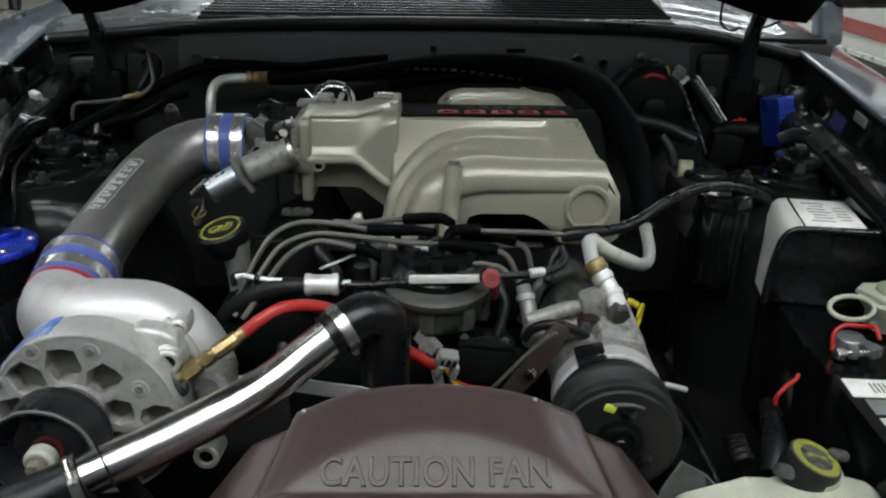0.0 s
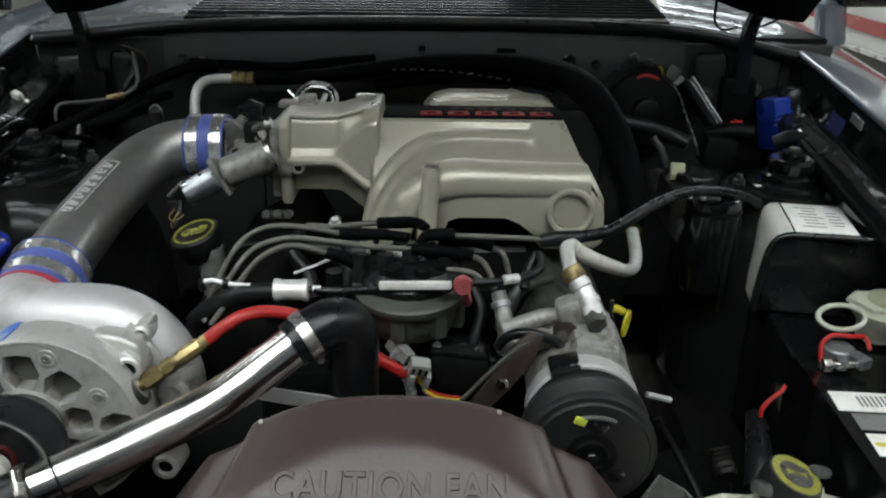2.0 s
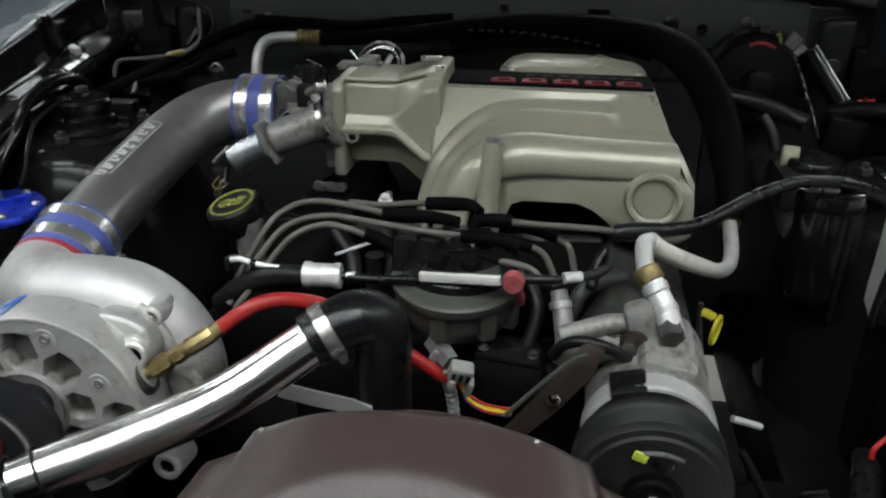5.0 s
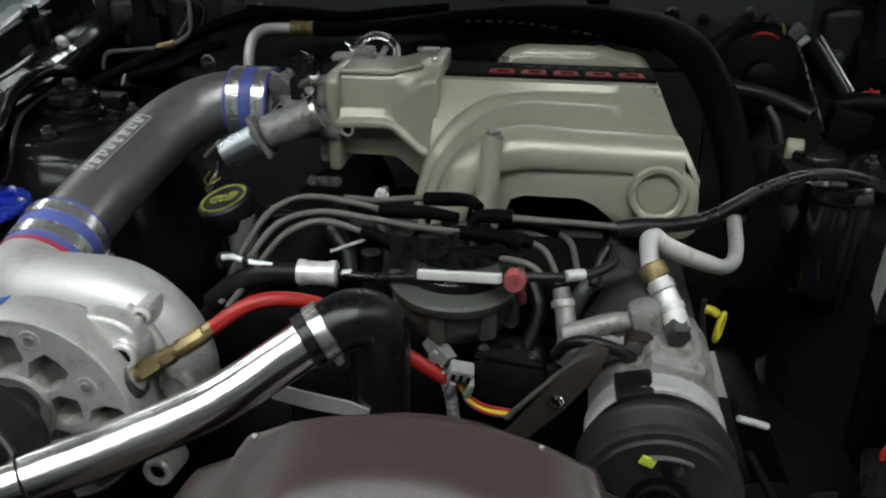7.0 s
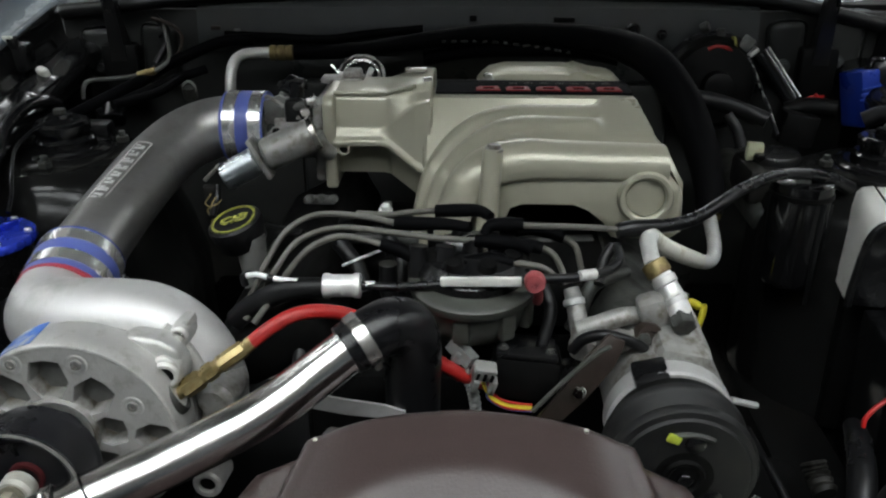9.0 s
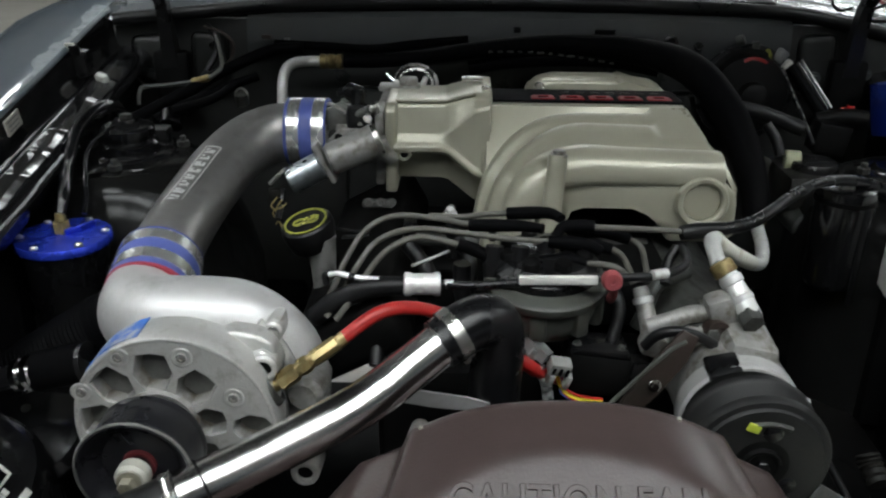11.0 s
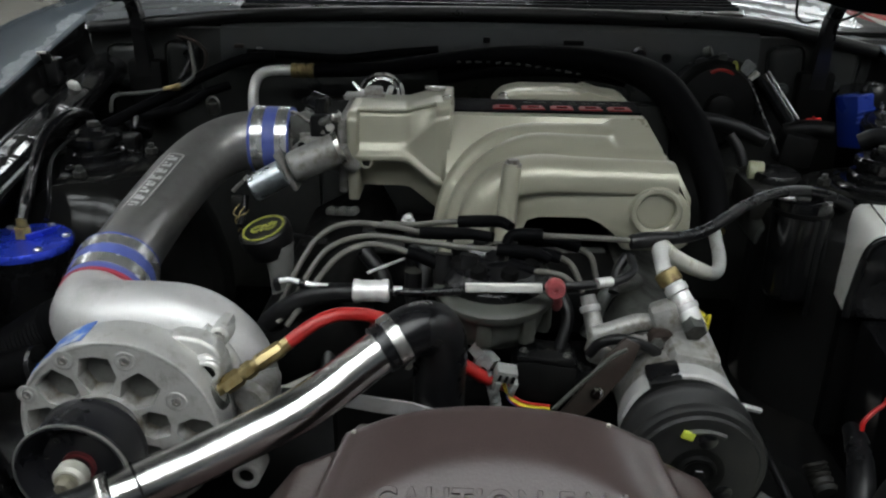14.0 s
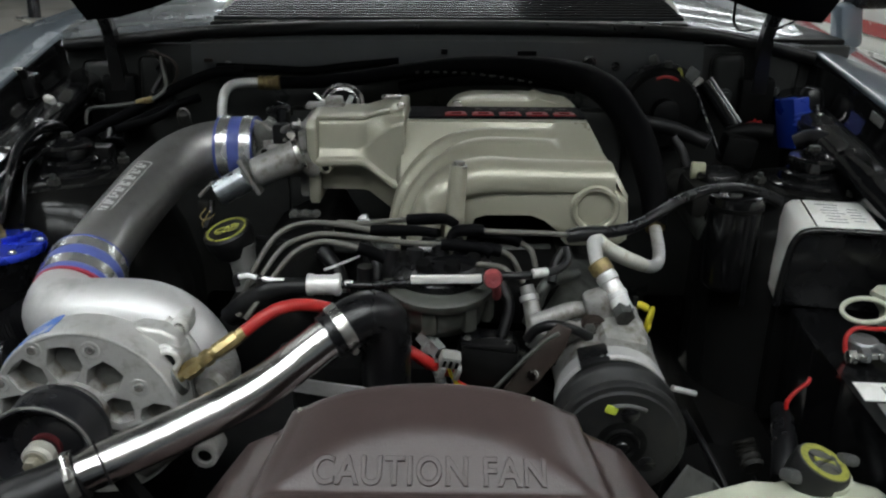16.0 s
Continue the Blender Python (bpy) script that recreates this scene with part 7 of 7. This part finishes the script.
# ---- inlet hose of the supercharger and coolers at the front corner ----
inlet = thing("inlet_hose", (-0.60, 0.93, 0.55), "corrugated black inlet hose behind the supercharger", "hose")
pts = [(-0.498, 0.9, 0.690), (-0.528, 0.9, 0.672), (-0.558, 0.9, 0.653), (-0.590, 0.9, 0.632), (-0.620, 0.89, 0.610)]
part("hose", tube(pts, 0.035, 28, 12, True, 0.035), HOSE_DULL, inlet, sharp=20)
part("cuff", tube([(-0.484, 0.9, 0.698), (-0.498, 0.9, 0.690), (-0.509, 0.9, 0.684)], 0.036, 28, 4), HOSE_DULL, inlet)
oil_cooler_hose = thing("oil_hose", (-0.56, 0.81, 0.62), "black hose with a polished chrome joint", "hose")
part("hose", tube([(-0.652, 0.815, 0.632), (-0.616, 0.815, 0.653), (-0.583, 0.815, 0.666), (-0.564, 0.815, 0.67)], 0.0125, 18, 5), RUBBER_SHINE, oil_cooler_hose)
part("joint", join(rod((-0.569, 0.812, 0.671), (-0.558, 0.812, 0.673), 0.0175, 24), rod((-0.555, 0.812, 0.674), (-0.543, 0.812, 0.677), 0.0205, 8), rod((-0.561, 0.815, 0.671), (-0.554, 0.815, 0.673), 0.0125, 20)), CHROME, oil_cooler_hose, "polished chrome joint")
part("sleeve", tube([(-0.547, 0.815, 0.674), (-0.519, 0.815, 0.681), (-0.488, 0.81, 0.69)], 0.0215, 22, 4), HOSE_DULL, oil_cooler_hose)
part("band", tube([(-0.491, 0.81, 0.689), (-0.486, 0.81, 0.69)], 0.0225, 22, 1), PLASTIC, oil_cooler_hose)

# dark air filter with a printed patch, low in the corner
filt = thing("air_filter", (-0.60, 0.75, 0.50), "black air filter cover with a blue and white patch", "air filter")
part("cover", lathe([(0.10, -0.10), (0.108, -0.09), (0.108, 0.05), (0.10, 0.07), (0.07, 0.085), (0, 0.09)], (-0.625, 0.735, 0.535), (0.05, -0.30, 0.95), 44), PLASTIC, filt)
part("back_drum", lathe([(0.075, 0), (0.080, 0.01), (0.080, 0.06), (0.07, 0.07), (0, 0.072)], (-0.60, 0.865, 0.535), (0.1, -0.5, 0.86), 40), CAN_BLACK, filt, "glossy black drum")
part("drum_lug", join(box((-0.590, 0.865, 0.598), (0.012, 0.05, 0.012), 0.003, (0, 0, -30)), rod((-0.588, 0.85, 0.60), (-0.587, 0.846, 0.606), 0.006, 10)), CAST_DARK, filt)
pc, pu, pv = V((-0.548, 0.7, 0.623)), V((0.68, -0.05, -0.73)).normalized(), V((0.62, 0.10, 0.78)).normalized()
def patch(name, x0, y0, x1, y1, lift, m, label=""):
    n = pu.cross(pv) * -1 if pu.cross(pv).y > 0 else pu.cross(pv)
    rows = [[pc + pu * x + pv * y + n * lift for x in (x0, x1)] for y in (y0, y1)]
    return part(name, sheet(rows, 0.001), m, filt, label)
patch("patch_border", -0.0125, -0.032, 0.0125, 0.026, 0.001, WHITE, "white patch border")
patch("patch_field", -0.0098, -0.030, 0.0098, 0.0225, 0.0025, PLASTIC, "black patch field")
patch("patch_field", -0.0085, -0.028, 0.0085, 0.012, 0.0040, BLUE_PRINT, "blue patch field")
patch("patch_bar", -0.003, -0.012, 0.003, -0.005, 0.0052, PLASTIC)
for k in range(4):
    patch("patch_bar", 0.0145, 0.003 - 0.008 * k, 0.0215, 0.0085 - 0.008 * k, 0.002, WHITE)
patch("patch_bar", 0.031, 0.010, 0.0385, 0.024, 0.002, WHITE)
patch("patch_bar", 0.030, -0.008, 0.036, 0.006, 0.002, WHITE)

# ---- parts seen between pipe and intake ----
cp = thing("cable_bracket", (-0.31, 1.12, 0.72), "small bracket with a wire hook under the idle valve", "bracket")
part("hook", tube([(-0.362, 1.13, 0.777), (-0.349, 1.13, 0.79), (-0.339, 1.13, 0.799)], 0.0028, 8, 3), STEEL, cp)
part("plate", box((-0.355, 1.13, 0.763), (0.020, 0.01, 0.016), 0.003), OLIVE_DARK, cp, "olive dusty plate")
part("stem", tube([(-0.345, 1.13, 0.771), (-0.346, 1.12, 0.754), (-0.348, 1.1, 0.738)], 0.0045, 10, 4), PLASTIC, cp)
for k in range(3):
    part("wire", tube([(-0.350 + 0.006 * k, 1.115, 0.764 - 0.004 * k), (-0.358 + 0.008 * k, 1.110, 0.752), (-0.346 - 0.005 * k, 1.108, 0.743), (-0.352 + 0.007 * k, 1.105, 0.728 - 0.004 * k)], 0.0011, 6, 4), BRASS_DULL, cp, "thin dull yellow wire")
sb = thing("stay_bracket", (-0.22, 1.17, 0.72), "weathered cast stay with round lugs below the throttle", "bracket")
part("stay", box((-0.223, 1.18, 0.733), (0.044, 0.014, 0.012), 0.004), CAST_MID, sb)
for x in (668, 690, 712):
    part("lug", lathe([(0.003, 0.004), (0.0035, 0.006), (0.0058, 0.006), (0.0065, 0)], (-0.235 + 0.0165 * (x - 668) / 22, 1.172, 0.738), (0, -1, 0.1), 16), CAST_MID, sb)
fuel = thing("fuel_rail", (-0.1, 1.12, 0.70), "dark fuel rail and injector plugs under the intake", "fuel rail")
part("rail", tube([(-0.20, 1.10, 0.715), (-0.10, 1.09, 0.715), (0.0, 1.08, 0.715), (0.14, 1.09, 0.715)], 0.0095, 14, 5), CAST_DARK, fuel)
for k in range(4):
    x = -0.17 + 0.055 * k
    part("injector_plug", join(box((x, 1.075, 0.738), (0.018, 0.022, 0.026), 0.004), rod((x, 1.07, 0.70), (x, 1.075, 0.73), 0.007, 12)), PLASTIC, fuel, "black injector plug")
part("test_port", join(rod((-0.118, 1.07, 0.76), (-0.117, 1.08, 0.769), 0.0045, 12)), CAST_MID, fuel, "small test port")
for k, (a, b, c, r) in enumerate((((-0.108, 1, 0.757), (-0.092, 0.98, 0.734), (-0.095, 0.96, 0.703), 0.008), ((-0.17, 1.02, 0.74), (-0.146, 1, 0.717), (-0.138, 0.98, 0.693), 0.010), ((0.064, 0.92, 0.739), (0.073, 0.9, 0.719), (0.063, 0.88, 0.683), 0.007), ((-0.187, 0.92, 0.691), (-0.196, 0.9, 0.67), (-0.197, 0.88, 0.65), 0.008), ((0.142, 0.95, 0.773), (0.131, 0.94, 0.758), (0.125, 0.92, 0.74), 0.006))):
    hs([a, b, c], r, "dark hose dropping between the engine parts", RUBBER)
sensor = thing("dark_sensor", (0.047, 0.875, 0.632), "matt black sensor body below the distributor", "sensor")
part("body", box((0.047, 0.875, 0.660), (0.072, 0.05, 0.052), 0.009, (0, 6, 0)), PLASTIC_MATT, sensor)
part("lid", box((0.047, 0.873, 0.688), (0.064, 0.044, 0.008), 0.003, (0, 6, 0)), PLASTIC, sensor, "black lid")
part("connector", box((0.092, 0.868, 0.664), (0.022, 0.024, 0.020), 0.003, (0, 6, 10)), PLASTIC, sensor, "black plug socket")
for dx in (-0.024, 0.024):
    bolt(sensor, (0.047 + dx, 0.862, 0.6915 - 0.105 * dx), (0.1, 0, 1), 0.0036, 0.003, CAST_DARK, "screw")
solo("throttle_cable", tube([(-0.255, 1.05, 0.735), (-0.22, 1.05, 0.74), (-0.278, 1.1, 0.728), (-0.29, 1.12, 0.729)], 0.003, 8, 5), RUBBER, "thin black throttle cable", "cable")

# ---- white car parked beside ----
van = thing("parked_car", (2.8, 2.6, 0), "white car with red stripes parked alongside", "car")
prof = [(1.72, 0.30), (1.70, 0.75), (1.74, 1.15), (1.79, 1.48), (1.95, 1.74), (2.12, 1.80), (3.34, 1.80), (3.50, 1.74), (3.68, 1.48), (3.72, 1.15), (3.74, 0.30)]
part("body", prism(prof, (0, 5.6, 0), (1, 0, 0), (0, 0, 1), 5.2, 0.05), WHITE_PAINT, van)
part("stripe", sheet([[(1.703, y, 0.92), (1.722, y, 1.12)] for y in (0.42, 3.0, 5.58)], 0.004), RED_PAINT, van, "red side stripe")
part("stripe", sheet([[(1.696, y, 0.70), (1.694, y, 0.755)] for y in (0.42, 3.0, 5.58)], 0.004), RED_PAINT, van, "red side stripe")
part("sill_panel", sheet([[(1.713, y, 0.31), (1.698, y, 0.62)] for y in (0.42, 3.0, 5.58)], 0.006), GLASS_DARK, van, "glossy black lower side panel")
part("trim_strip", sheet([[(1.694, y, 0.622), (1.692, y, 0.640)] for y in (0.42, 3.0, 5.58)], 0.008), BRIGHT, van, "bright side moulding")
part("window", sheet([[(1.743, y, 1.22), (1.776, y, 1.44)] for y in (0.7, 1.7)], 0.006), GLASS_DARK, van, "dark side window")
for y in (1.25, 4.65):
    w = part("wheel", lathe([(0.0, 0), (0.20, 0), (0.30, 0.03), (0.32, 0.06), (0.32, 0.18), (0.30, 0.21), (0, 0.21)], (1.715, y, 0.32), (1, 0, 0), 40), RUBBER, van, "black tyre")
    part("rim", lathe([(0, -0.012), (0.08, -0.012), (0.19, 0.0), (0.2, 0.02)], (1.715, y, 0.32), (1, 0, 0), 32), CAST, w, "silver rim")
